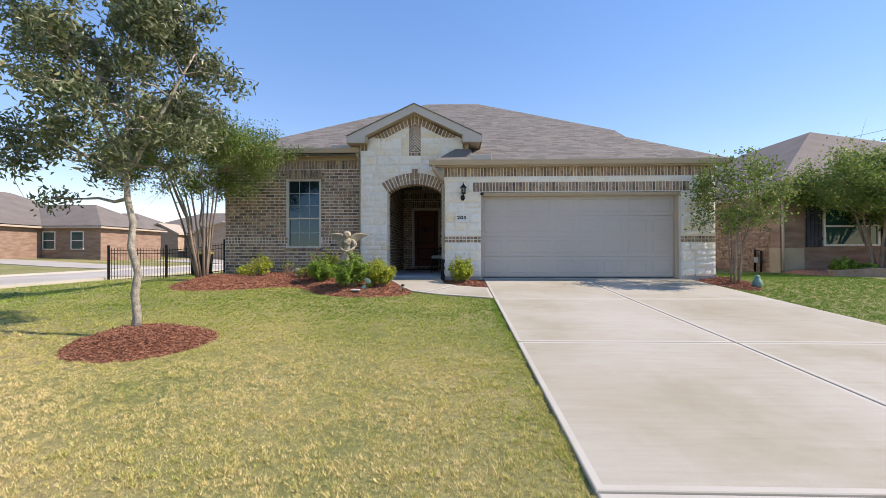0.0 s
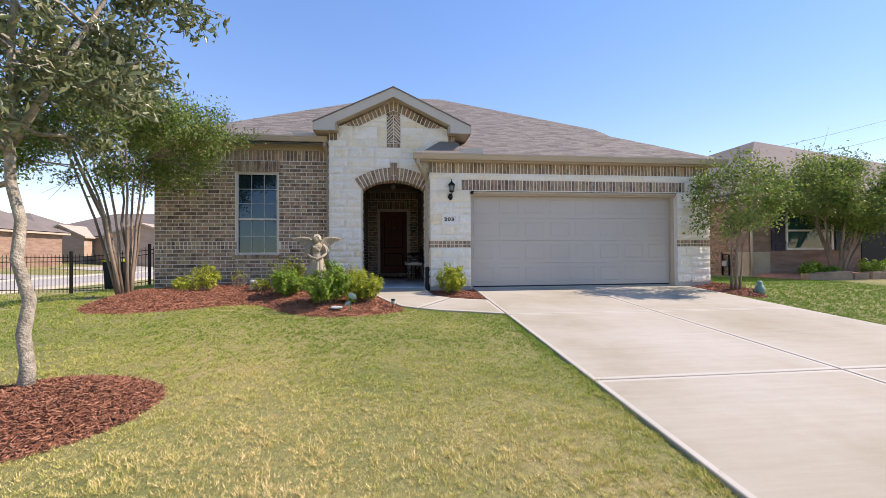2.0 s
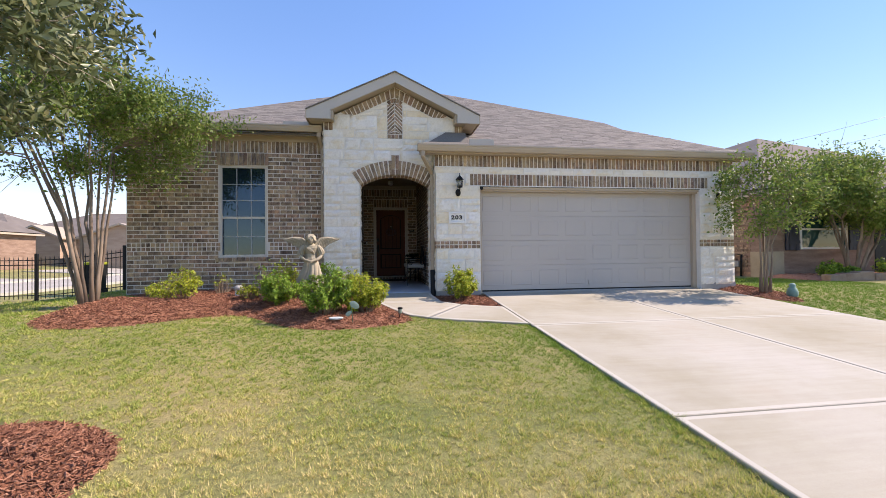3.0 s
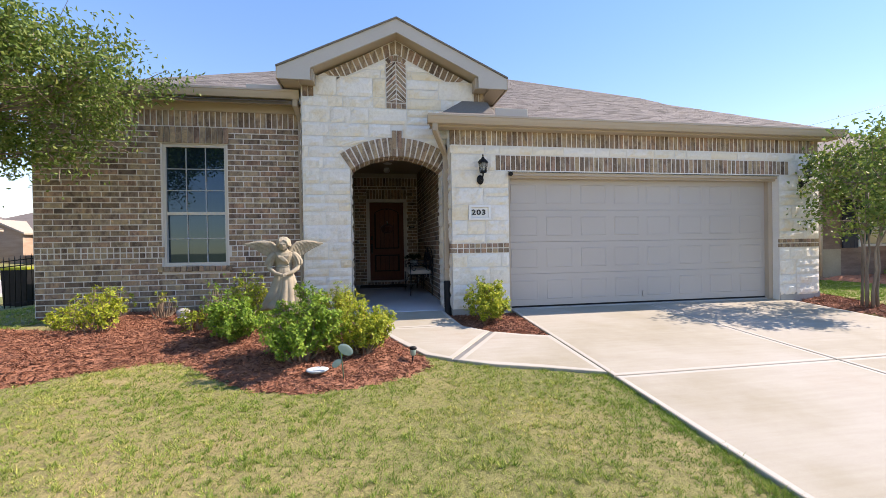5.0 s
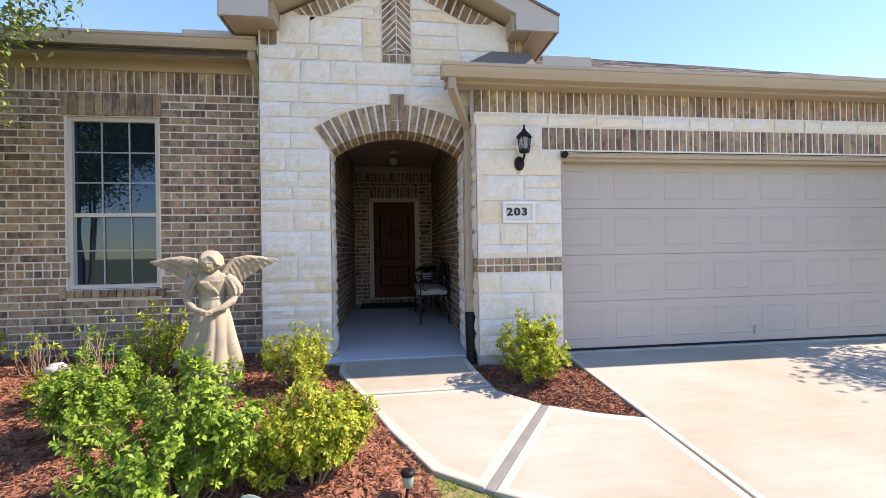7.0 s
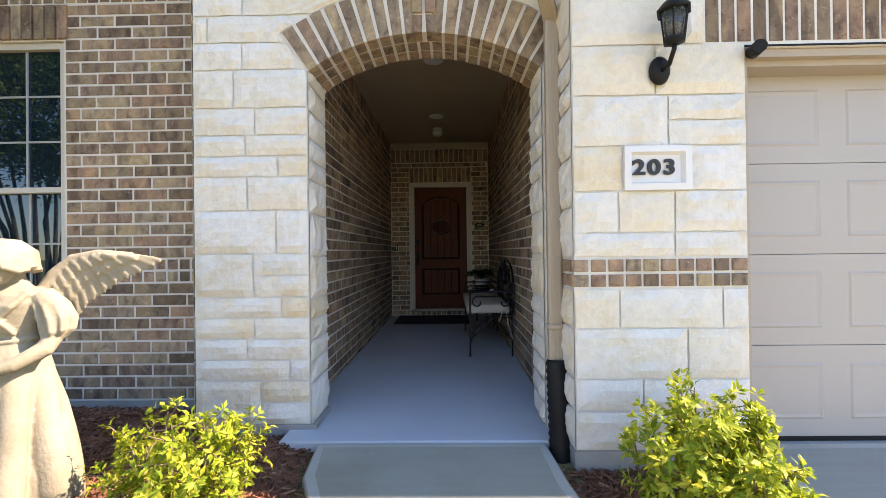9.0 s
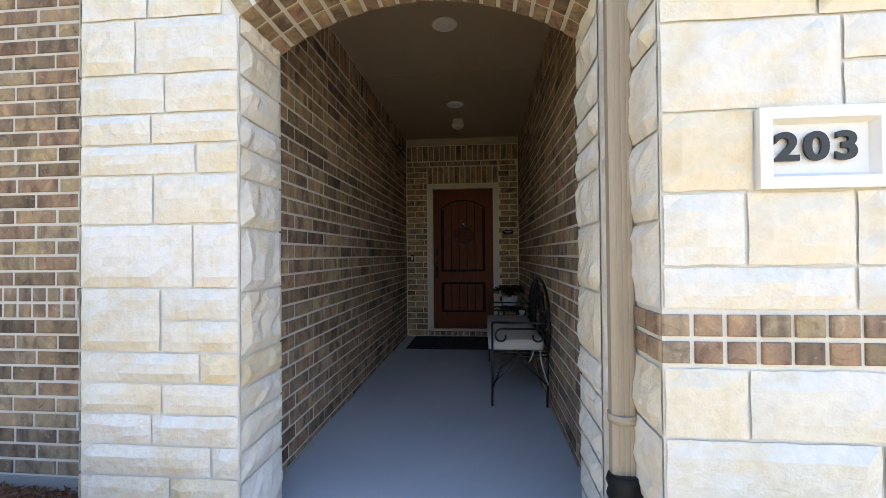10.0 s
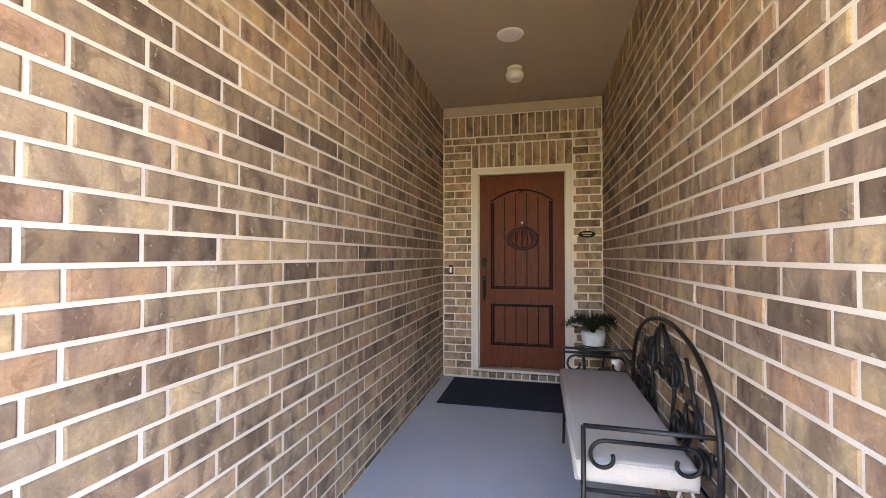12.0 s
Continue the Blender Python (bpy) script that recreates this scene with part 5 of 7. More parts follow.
wall_lantern(0.335, 2.57)
wall_lantern(6.28, 2.57)
ncam = thing("security_camera", (0.83, YG - 0.03, 2.77), "small black security camera at the garage corner", "camera")
bm = bmesh.new()
tube(bm, [(0.81, YG - 0.1, 2.72), (0.84, YG - 0.005, 2.73)], 0.034, 14)
local(part("body", bm, M_BLACK), ncam)
bm = bmesh.new()
tube(bm, [(0.84, YG - 0.01, 2.73), (0.87, YG + 0.01, 2.77)], 0.014, 8)
local(part("mount", bm, M_BLACK), ncam)

pl = thing("house_number_plaque", (0.335, YG, 2.12), "white recessed house number plaque with black digits 203", "house number")
bm = bmesh.new()
PX0, PX1, PZ0, PZ1 = 0.147, 0.500, 2.003, 2.238
rings = []
for inset, yy in ((0.0, YG + 0.0), (0.0, YG - 0.03), (0.034, YG - 0.032), (0.046, YG - 0.006)):
    rings.append([bm.verts.new((a, yy, b)) for a, b in ((PX0 + inset, PZ0 + inset), (PX1 - inset, PZ0 + inset), (PX1 - inset, PZ1 - inset), (PX0 + inset, PZ1 - inset))])
for u, v in zip(rings, rings[1:]):
    for k in range(4):
        bm.faces.new((u[k], u[(k + 1) % 4], v[(k + 1) % 4], v[k]))
bm.faces.new(rings[-1])
bmesh.ops.recalc_face_normals(bm, faces=list(bm.faces))
local(part("plate", bm, M_WHITE), pl)
M_INK = two_tone("black_numerals", (0.012, 0.012, 0.014), (0.018, 0.018, 0.02), 5, 60, 0.4, relief=0)
for k, c in enumerate("203"):
    tx = bpy.data.curves.new("digit", "FONT")
    tx.body, tx.align_x, tx.align_y, tx.size, tx.extrude, tx.offset = c, "CENTER", "CENTER", 0.112, 0.004, 0.0035
    tob = new("text", tx)
    me = bpy.data.meshes.new_from_object(tob)
    me.transform(Matrix.Translation((0.306 + 0.080 * (k - 1), YG - 0.016, 2.121)) @ Matrix.Rotation(radians(90), 4, "X") @ Matrix.Diagonal((1.22, 1, 1, 1)))
    bpy.data.objects.remove(tob)
    bm = bmesh.new()
    bm.from_mesh(me)
    local(part("digit", bm, M_INK, label="bold black digit " + c), pl)

# ---- porch things ----
M_MAT = two_tone("dark_door_mat", (0.008, 0.013, 0.026), (0.016, 0.024, 0.042), 6.0, 200.0, 0.95, relief=0.6)
ob = part("door_mat", rbox(-1.65, 14.29, 0.601, -0.5, 15.09, 0.612, 0.004), M_MAT)
tagged(ob, "dark navy rectangular door mat before the front door", "door mat")


def disc_light(x, y, label):
    d = thing("ceiling_light", (x, y, 3.56), label, "ceiling light", "recessed porch lights")
    bm = bmesh.new()
    lathe(bm, [(0.062, 3.553), (0.09, 3.545), (0.098, 3.552), (0.098, 3.559)], (x, y, 0), 26)
    local(part("trim_ring", bm, M_WHITE), d)
    bm = bmesh.new()
    lathe(bm, [(0.062, 3.556), (0.05, 3.551), (0.02, 3.549)], (x, y, 0), 22)
    local(part("lens", bm, M_WHITE), d)


disc_light(-0.92, 12.05, "unlit white round recessed porch light")
disc_light(-0.95, 13.74, "unlit white round recessed porch light")
gl = thing("globe_light", (-0.95, 14.3, 3.56), "unlit white jar-shaped porch ceiling light", "ceiling light")
bm = bmesh.new()
lathe(bm, [(0.055, 3.445), (0.075, 3.47), (0.078, 3.5), (0.06, 3.53)], (-0.95, 14.3, 0), 22)
local(part("globe", bm, M_WHITE), gl)
bm = bmesh.new()
lathe(bm, [(0.06, 3.53), (0.066, 3.535), (0.066, 3.555), (0.04, 3.56)], (-0.95, 14.3, 0), 22)
local(part("collar", bm, M_WHITE), gl)
db = thing("doorbell", (-1.70, 15.15, 1.77), "small black and silver doorbell on the brick", "doorbell")
local(part("housing", rbox(-1.72, 15.13, 1.72, -1.68, 15.15, 1.82, 0.006, 2), M_BLACK), db)
local(part("button", rbox(-1.712, 15.122, 1.735, -1.688, 15.131, 1.80, 0.004), M_WHITE, label="pale doorbell face"), db)
bm = bmesh.new()
bmesh.ops.create_uvsphere(bm, u_segments=22, v_segments=12, radius=1, matrix=Matrix.Translation((-0.275, 15.142, 2.14)) @ Matrix.Diagonal((0.085, 0.012, 0.035, 1)))
oval = thing("wall_plaque", (-0.275, 15.15, 2.14), "small black oval plaque on the brick", "plaque")
local(part("plate", bm, M_BLACK), oval)
bm = bmesh.new()
box(bm, -0.325, 15.127, 2.145, -0.225, 15.131, 2.155)
box(bm, -0.31, 15.127, 2.125, -0.24, 15.131, 2.132)
local(part("lettering", bm, M_FASCIA, label="pale unreadable lettering"), oval)

M_RED = two_tone("dark_red_metal", (0.045, 0.003, 0.003), (0.075, 0.005, 0.005), 6.0, 60.0, 0.5, relief=0.05)
px, pz = -0.93, 2.10
wr = thing("pumpkin_wreath", (px, 15.2, pz), "dark red metal pumpkin-shaped wreath hanging on the door", "wreath")
for k, q in enumerate((0.0, 0.35, 0.7, 1.0)):
    bm = bmesh.new()
    pts = [(px + 0.152 * q * math.sin(a) * (1 if q else 0), 15.195, pz + 0.108 * math.cos(a)) for a in (2 * math.pi * j / 28 for j in range(29))] if q else [(px, 15.195, pz - 0.095), (px, 15.19, pz), (px, 15.195, pz + 0.095)]
    tube(bm, pts, 0.019 if q == 1.0 else 0.011, 8)
    local(part("hoop", bm, M_RED), wr)
bm = bmesh.new()
tube(bm, [(px, 15.195, pz + 0.09), (px + 0.005, 15.19, pz + 0.13), (px + 0.025, 15.19, pz + 0.15)], 0.011, 6)
tube(bm, [(px, 15.195, pz + 0.12), (px - 0.04, 15.19, pz + 0.115), (px - 0.05, 15.19, pz + 0.09)], 0.008, 6)
local(part("stalk", bm, M_GREENPAINT), wr)
bm = bmesh.new()
ball(bm, (px, 15.2, pz + 0.175), 0.014, 0.012, 0.014, 10)
local(part("hook", bm, M_WHITE, label="small shiny hook"), wr)

# bench against the porch wall, facing the other wall
M_CUSHION = two_tone("beige_woven_cushion", (0.50, 0.47, 0.42), (0.58, 0.55, 0.50), 3.0, 160.0, 0.95, relief=0.5, dist=0.004, grain=0.35)
M_IRON = two_tone("wrought_iron", (0.016, 0.018, 0.02), (0.03, 0.032, 0.036), 8.0, 90.0, 0.45, 0.6, relief=0.2)
BX0, BX1, BY0, BY1, BF = -0.58, -0.145, 12.33, 13.72, 0.6
bench = thing("bench", (-0.42, 12.95, BF), "black wrought-iron scroll bench with a beige cushion by the brick wall", "bench")


def bar(name, lines, r=0.009, parent=bench, label=""):
    bm = bmesh.new()
    for pts in lines:
        tube(bm, pts, r, 7)
    return local(part(name, bm, M_IRON, label=label), parent)


def spiral(c, u, v, r0, r1, a0, a1, n=16):
    c, u, v = Vector(c), Vector(u), Vector(v)
    return [c + (u * math.cos(a) + v * math.sin(a)) * (r0 + (r1 - r0) * k / n) for k, a in ((k, a0 + (a1 - a0) * k / n) for k in range(n + 1))]


SEAT = 1.05
for y in (BY0, BY1):
    for xx in (BX0, BX1):
        bar("leg", [[(xx, y, SEAT + (0.0 if xx == BX1 else 0.22)), (xx, y, BF + 0.25), (xx - 0.005, y, BF + 0.008)], [(xx - 0.005, y, BF + 0.008), (xx - 0.005, y, BF)]], 0.0095)
    bar("armrest", [[(BX0, y, SEAT + 0.22), (BX1 + 0.03, y, SEAT + 0.215), *spiral((BX1 + 0.03, y, SEAT + 0.15), (1, 0, 0), (0, 0, 1), 0.065, 0.025, math.pi / 2, -math.pi * 1.1)]], 0.0095)
    bar("arm_scroll", [[*reversed(spiral((BX0 + 0.075, y, SEAT + 0.11), (1, 0, 0), (0, 0, 1), 0.06, 0.03, math.pi / 2, math.pi * 2.1)), (BX1 - 0.08, y, SEAT + 0.168), *spiral((BX1 - 0.08, y, SEAT + 0.11), (1, 0, 0), (0, 0, 1), 0.06, 0.03, math.pi / 2, -math.pi * 1.1)]], 0.008)
    bar("brace", [[(BX0, y, BF + 0.18), ((BX0 + BX1) / 2, y, BF + 0.37), (BX1, y, BF + 0.17)], [(BX0, y, BF + 0.14), (BX0 + 0.06, y, BF + 0.3), (BX0 + 0.2, y, SEAT - 0.05), (BX1, y, SEAT - 0.05)]], 0.006)
bar("seat_frame", [[(BX0, BY0, SEAT - 0.02), (BX1, BY0, SEAT - 0.02), (BX1, BY1, SEAT - 0.02), (BX0, BY1, SEAT - 0.02), (BX0, BY0, SEAT - 0.02)]] + [[(BX0, BY0 + (BY1 - BY0) * k / 6, SEAT - 0.02), (BX1, BY0 + (BY1 - BY0) * k / 6, SEAT - 0.02)] for k in range(1, 6)], 0.008)
ym, top = (BY0 + BY1) / 2 - 0.08, 1.63
arch_pts = [(BX1 + 0.02 * math.sin(a), ym - (BY1 - BY0) / 2 * math.cos(a), SEAT + 0.05 + (top - SEAT - 0.09) * math.sin(a) ** 0.65) for a in (math.pi * k / 28 for k in range(29))]
bar("back_frame", [[(BX1, BY0, SEAT - 0.02)] + arch_pts + [(BX1, BY1, SEAT - 0.02)]], 0.0115)
scrolls = []
for sy in (-1, 1):
    for c, q in (((BX1, ym + sy * 0.17, SEAT + 0.42), 0.14), ((BX1, ym + sy * 0.42, SEAT + 0.26), 0.11), ((BX1, ym + sy * 0.25, SEAT + 0.14), 0.10), ((BX1, ym + sy * 0.52, SEAT + 0.1), 0.07)):
        scrolls.append(spiral(c, (0, sy, 0), (0, 0, 1), q, q * 0.35, -0.5, math.pi * 2.6, 26))
scrolls.append(spiral((BX1, ym, SEAT + 0.52), (0, 1, 0), (0, 0, 1), 0.13, 0.13, 0, math.pi * 2, 24))
scrolls.append([(BX1, ym + 0.07 * math.sin(a), SEAT + 0.5 + 0.17 * math.cos(a)) for a in (2 * math.pi * k / 20 for k in range(21))])
scrolls += [[(BX1, ym + d, SEAT), (BX1, ym + d * 1.6, SEAT + 0.3), (BX1, ym + d * 1.2, SEAT + 0.56)] for d in (-0.3, -0.12, 0.12, 0.3)]
for scroll in scrolls:
    bar("scroll", [[(p[0], p[1], SEAT + (p[2] - SEAT) * 0.78) for p in scroll]], 0.009)
bm = bmesh.new()
box(bm, BX0 - 0.03, BY0 + 0.02, SEAT - 0.01, BX1 - 0.02, BY1 - 0.02, SEAT + 0.085)
bevelled(bm, 0.028, 3)
for f in bm.faces:
    f.smooth = True
cu = part("cushion", bm, M_CUSHION, label="beige woven seat cushion")
local(cu, bench)
bm = bmesh.new()
for zz in (SEAT + 0.003, SEAT + 0.073):
    tube(bm, [(BX0 - 0.024, BY0 + 0.03, zz), (BX1 - 0.03, BY0 + 0.026, zz)], 0.005, 6)
    tube(bm, [(BX0 - 0.026, BY0 + 0.03, zz), (BX0 - 0.026, BY1 - 0.03, zz)], 0.005, 6)
pp = part("piping", bm, M_CUSHION)
pp.parent = cu
bm = bmesh.new()
tube(bm, [(BX1 - 0.06, BY0 + 0.01, SEAT + 0.01), (BX1 - 0.05, BY0 - 0.02, SEAT - 0.1), (BX1 + 0.0, BY0 - 0.015, SEAT - 0.27)], 0.006, 6)
tube(bm, [(BX1 - 0.1, BY0 + 0.01, SEAT + 0.01), (BX1 - 0.13, BY0 - 0.02, SEAT - 0.06), (BX1 - 0.15, BY0 - 0.02, SEAT - 0.09)], 0.006, 6)
tt = part("tie", bm, M_CUSHION, label="loose cushion tie")
tt.parent = cu

# plant stand with a potted fern behind the bench
SX, SY = -0.30, 14.45
stand = thing("plant_stand", (SX, SY, 0.6), "black iron plant stand in the porch corner", "plant stand")
for a in (0.6, 2.2, 3.8, 5.4):
    bar("leg", [[(SX + 0.12 * math.cos(a), SY + 0.12 * math.sin(a), 0.6), (SX + 0.09 * math.cos(a), SY + 0.09 * math.sin(a), 0.85), (SX + 0.12 * math.cos(a), SY + 0.12 * math.sin(a), 1.11)]], 0.007, stand)
bm = bmesh.new()
lathe(bm, [(0.14, 1.11), (0.15, 1.115), (0.15, 1.125), (0.13, 1.13)], (SX, SY, 0), 18)
local(part("tray", bm, M_IRON), stand)
bm = bmesh.new()
box(bm, SX - 0.25, SY - 0.05, 1.08, SX + 0.14, SY - 0.03, 1.10)
local(part("rail", bm, M_IRON), stand)
pot = thing("potted_fern", (SX, SY, 1.13), "dark fern in a white and black ceramic pot", "potted plant")
bm = bmesh.new()
lathe(bm, [(0.07, 1.13), (0.09, 1.16), (0.105, 1.24), (0.10, 1.27), (0.09, 1.27), (0.085, 1.24)], (SX, SY, 0), 20)
local(part("pot", bm, two_tone("glazed_white_pot", (0.50, 0.56, 0.60), (0.72, 0.75, 0.76), 12, 40, 0.2, relief=0.02)), pot)
bm = bmesh.new()
lathe(bm, [(0.076, 1.14), (0.084, 1.145), (0.088, 1.155), (0.082, 1.16)], (SX, SY, 0), 20)
local(part("band", bm, M_BLACK, label="black painted band"), pot)
rf = np.random.default_rng(5)
fp = []
for k in range(46):
    a, ln = rf.uniform(0, 6.28), rf.uniform(0.16, 0.3)
    for j in range(14):
        t = j / 13
        fp.append((SX + math.cos(a) * ln * t, SY + math.sin(a) * ln * t * 0.8, 1.27 + 0.14 * math.sin(t * 2.6) * (0.5 + rf.uniform(0, 0.5))))
me = leaves_mesh("fronds", np.array(fp), 0, 0.05, 0.014, 9)
me.materials.append(M_DARKLEAF)
local(new("fronds", me), pot)
bm = bmesh.new()
lathe(bm, [(0.03, 0), (0.035, 0.005), (0.038, 0.08), (0.034, 0.08), (0.031, 0.01)], (-0.19, 14.0, 1.06), 14)
side = thing("side_table", (-0.22, 14.0, 0.6), "small black metal side table", "side table")
for a in (0.8, 2.4, 4.0, 5.6):
    bar("leg", [[(-0.22 + 0.08 * math.cos(a), 14.0 + 0.08 * math.sin(a), 0.6), (-0.22 + 0.06 * math.cos(a), 14.0 + 0.06 * math.sin(a), 1.05)]], 0.006, side)
ob = part("cup", bm, M_WHITE)
tagged(ob, "small white cup on the side table", "cup")
bm = bmesh.new()
lathe(bm, [(0.09, 1.045), (0.1, 1.05), (0.1, 1.058), (0.09, 1.06)], (-0.22, 14.0, 0), 18)
local(part("tabletop", bm, M_IRON), side)

# ---- neighbourhood ----
M_NBRICK = two_tone("red_brown_brick_far", (0.22, 0.135, 0.095), (0.36, 0.25, 0.185), 1.5, 14.0, 0.9, stretch=(1, 1, 4.0), grain=0.6)
M_NSTONE = two_tone("tan_stone_far", (0.36, 0.29, 0.19), (0.46, 0.38, 0.26), 2.0, 20.0, 0.9)
M_NTAN = two_tone("pale_brick_far", (0.40, 0.28, 0.20), (0.50, 0.38, 0.28), 1.0, 14.0, 0.9, stretch=(1, 1, 4), grain=0.4)
M_NROOF = two_tone("shingle_far", (0.15, 0.13, 0.115), (0.20, 0.175, 0.155), 1.0, 22.0, 0.95, grain=0.5)
M_NGLASS = glass_material("green_window_glass", (0.02, 0.07, 0.07))
M_SHUTTER = two_tone("dark_blue_shutter", (0.018, 0.022, 0.04), (0.03, 0.035, 0.055), 4, 40, 0.6)
M_GARWHITE = two_tone("white_garage_door", (0.66, 0.65, 0.62), (0.72, 0.71, 0.68), 1.0, 40.0, 0.5, grain=0.1)


def house(x0, y0, x1, y1, z, eave, pitch, mat, label, windows=(), garage=(), ridge="x", over=0.4, porch=()):
    """A one-storey house: walls, hip roof with overhang, windows and garage doors on the faces named s (y0), e (x1) or w (x0)."""
    h = thing("house", ((x0 + x1) / 2, (y0 + y1) / 2, z), label, "house", "neighbouring houses")
    bm = bmesh.new()
    box(bm, x0, y0, z - 0.6, x1, y1, z + eave)
    local(part("wall", bm, mat), h)
    bm = bmesh.new()
    a0, b0, a1, b1, ez = x0 - over, y0 - over, x1 + over, y1 + over, z + eave
    run = min(a1 - a0, b1 - b0) / 2
    tz = ez + run * pitch
    if (a1 - a0) >= (b1 - b0):
        r0, r1_ = (a0 + run, (b0 + b1) / 2, tz), (a1 - run, (b0 + b1) / 2, tz)
        faces = [[(a0, b0, ez), (a1, b0, ez), r1_, r0], [(a1, b1, ez), (a0, b1, ez), r0, r1_], [(a0, b1, ez), (a0, b0, ez), r0], [(a1, b0, ez), (a1, b1, ez), r1_]]
    else:
        r0, r1_ = ((a0 + a1) / 2, b0 + run, tz), ((a0 + a1) / 2, b1 - run, tz)
        faces = [[(a0, b1, ez), (a0, b0, ez), r0, r1_], [(a1, b0, ez), (a1, b1, ez), r1_, r0], [(a0, b0, ez), (a1, b0, ez), r0], [(a1, b1, ez), (a0, b1, ez), r1_]]
    for f in faces:
        sheet(bm, f, 0.06)
    local(part("roof", bm, M_NROOF), h)
    bm = bmesh.new()
    for q in ((a0, b0, a1, b0 + 0.03), (a0, b1 - 0.03, a1, b1), (a0, b0 + 0.03, a0 + 0.03, b1 - 0.03), (a1 - 0.03, b0 + 0.03, a1, b1 - 0.03)):
        box(bm, q[0], q[1], ez - 0.2, q[2], q[3], ez - 0.0)
    box(bm, a0 + 0.03, b0 + 0.03, ez - 0.19, a1 - 0.03, b1 - 0.03, ez - 0.17)
    local(part("fascia", bm, M_TRIM, label="tan painted fascia"), h)

    def on(face, u0, u1, w0, w1, d0, d1):
        if face == "s":
            return (u0, y0 - d1, z + w0, u1, y0 - d0, z + w1)
        if face == "e":
            return (x1 + d0, u0, z + w0, x1 + d1, u1, z + w1)
        return (x0 - d1, u0, z + w0, x0 - d0, u1, z + w1)
    for face, u0, u1, w0, w1 in windows:
        bm = bmesh.new()
        for q in ((u0, u0 + 0.07, w0, w1), (u1 - 0.07, u1, w0, w1), (u0 + 0.07, u1 - 0.07, w1 - 0.07, w1), (u0 + 0.07, u1 - 0.07, w0, w0 + 0.07), (u0 + 0.07, u1 - 0.07, (w0 + w1) / 2 - 0.03, (w0 + w1) / 2 + 0.03)):
            box(bm, *on(face, *q, -0.02, 0.05))
        wi = local(part("window", bm, M_GARWHITE, label="white window frame"), h)
        bm = bmesh.new()
        box(bm, *on(face, u0 + 0.03, u1 - 0.03, w0 + 0.03, w1 - 0.03, -0.01, 0.015))
        pn = part("pane", bm, M_NGLASS)
        pn.parent = wi
    for face, u0, u1, w1 in garage:
        bm = bmesh.new()
        for k in range(4):
            box(bm, *on(face, u0, u1, w1 * k / 4 + 0.01, w1 * (k + 1) / 4 - 0.01, -0.02, 0.03))
        local(part("garage_door", bm, M_GARWHITE, label="white garage door"), h)
    # Flat black panel: an entry recess's shade put into colour, nothing hollowed out
    for face, u0, u1, w1 in porch:
        bm = bmesh.new()
        box(bm, *on(face, u0, u1, 0.05, w1, -0.02, 0.02))
        local(part("entry", bm, M_BLACK, label="flat black panel for the shade of the entry recess"), h)
    return h


rh = house(10.75, 13.5, 22.6, 30.0, 0.56, 2.75, 0.55, M_NBRICK, "red-brown brick house with shuttered window next door", windows=[("s", 12.1, 13.9, 0.85, 2.15)], porch=[("s", 15.0, 16.2, 2.2)])
bm = bmesh.new()
box(bm, 10.72, 13.46, 0.5, 11.5, 13.5, 1.35)
box(bm, 10.71, 13.5, 0.5, 10.75, 13.9, 1.35)
local(part("stone_skirt", bm, M_NSTONE, label="tan limestone skirt"), rh)
for x0 in (11.55, 13.95):
    bm = bmesh.new()
    for k in range(4):
        box(bm, x0 + k * 0.125 + 0.005, 13.43, 1.38, x0 + (k + 1) * 0.125 - 0.005, 13.47, 2.74)
    for zz in (1.6, 2.45):
        box(bm, x0, 13.405, zz, x0 + 0.5, 13.43, zz + 0.1)
    local(part("shutter", bm, M_SHUTTER, label="dark blue board shutter"), rh)
bm = bmesh.new()
tube(bm, [(10.80, 13.44, 3.2), (10.80, 13.42, 0.6)], 0.04, 8)
local(part("downspout", bm, M_TRIM), rh)
bm = bmesh.new()
rr = np.random.default_rng(3)
for k in range(44):
    for zz in range(35):
        zc = 0.62 + zz * 0.075
        y0 = 13.92 + k * 0.26 + (zz % 2) * 0.13
        if zc < 3.2 and rr.uniform() < 0.72:
            box(bm, 10.735 - rr.uniform(0.004, 0.012), y0, zc, 10.752, y0 + 0.25, zc + 0.064)
ob = local(part("side_bricks", bm, M_BRICK, label="protruding mixed bricks"), rh)
ob["kind"] = "stuff"
pipe = thing("gas_meter_pipe", (10.65, 14.3, 0.56), "dark utility pipe loop on the neighbour's wall", "utility pipe")
bm = bmesh.new()
tube(bm, [(10.65, 14.2, 0.5), (10.65, 14.2, 1.25), (10.65, 14.5, 1.3), (10.65, 14.5, 0.5)], 0.035, 8)
local(part("pipe", bm, M_BLACK), pipe)
bm = bmesh.new()
box(bm, 10.57, 14.25, 0.85, 10.71, 14.45, 1.05)
bevelled(bm, 0.02, 2)
local(part("meter", bm, M_FOUND), pipe)
M_EDGESTONE = two_tone("sandstone_edging", (0.24, 0.15, 0.10), (0.40, 0.29, 0.2), 3.0, 30.0, 0.9)
edge = thing("bed_edging", (12.5, 11.4, 0.5), "low red and tan stone edging of the neighbour's bed", "bed edging")
for k in range(12):
    x = 10.6 + k * 0.52
    bm = rbox(x, 11.35 + 0.1 * math.sin(k * 0.7), 0.45, x + 0.5, 11.6 + 0.1 * math.sin(k * 0.7), 0.72 + 0.03 * (k % 3), 0.02, 2)
    local(part("stone", bm, M_EDGESTONE), edge)
BED_N = [(10.5, 11.55), (16.8, 11.55), (16.8, 13.45), (10.5, 13.45)]
BEDS.append(("mulch_bed_neighbour", BED_N, 0.12, "mulch bed before the neighbour's window"))
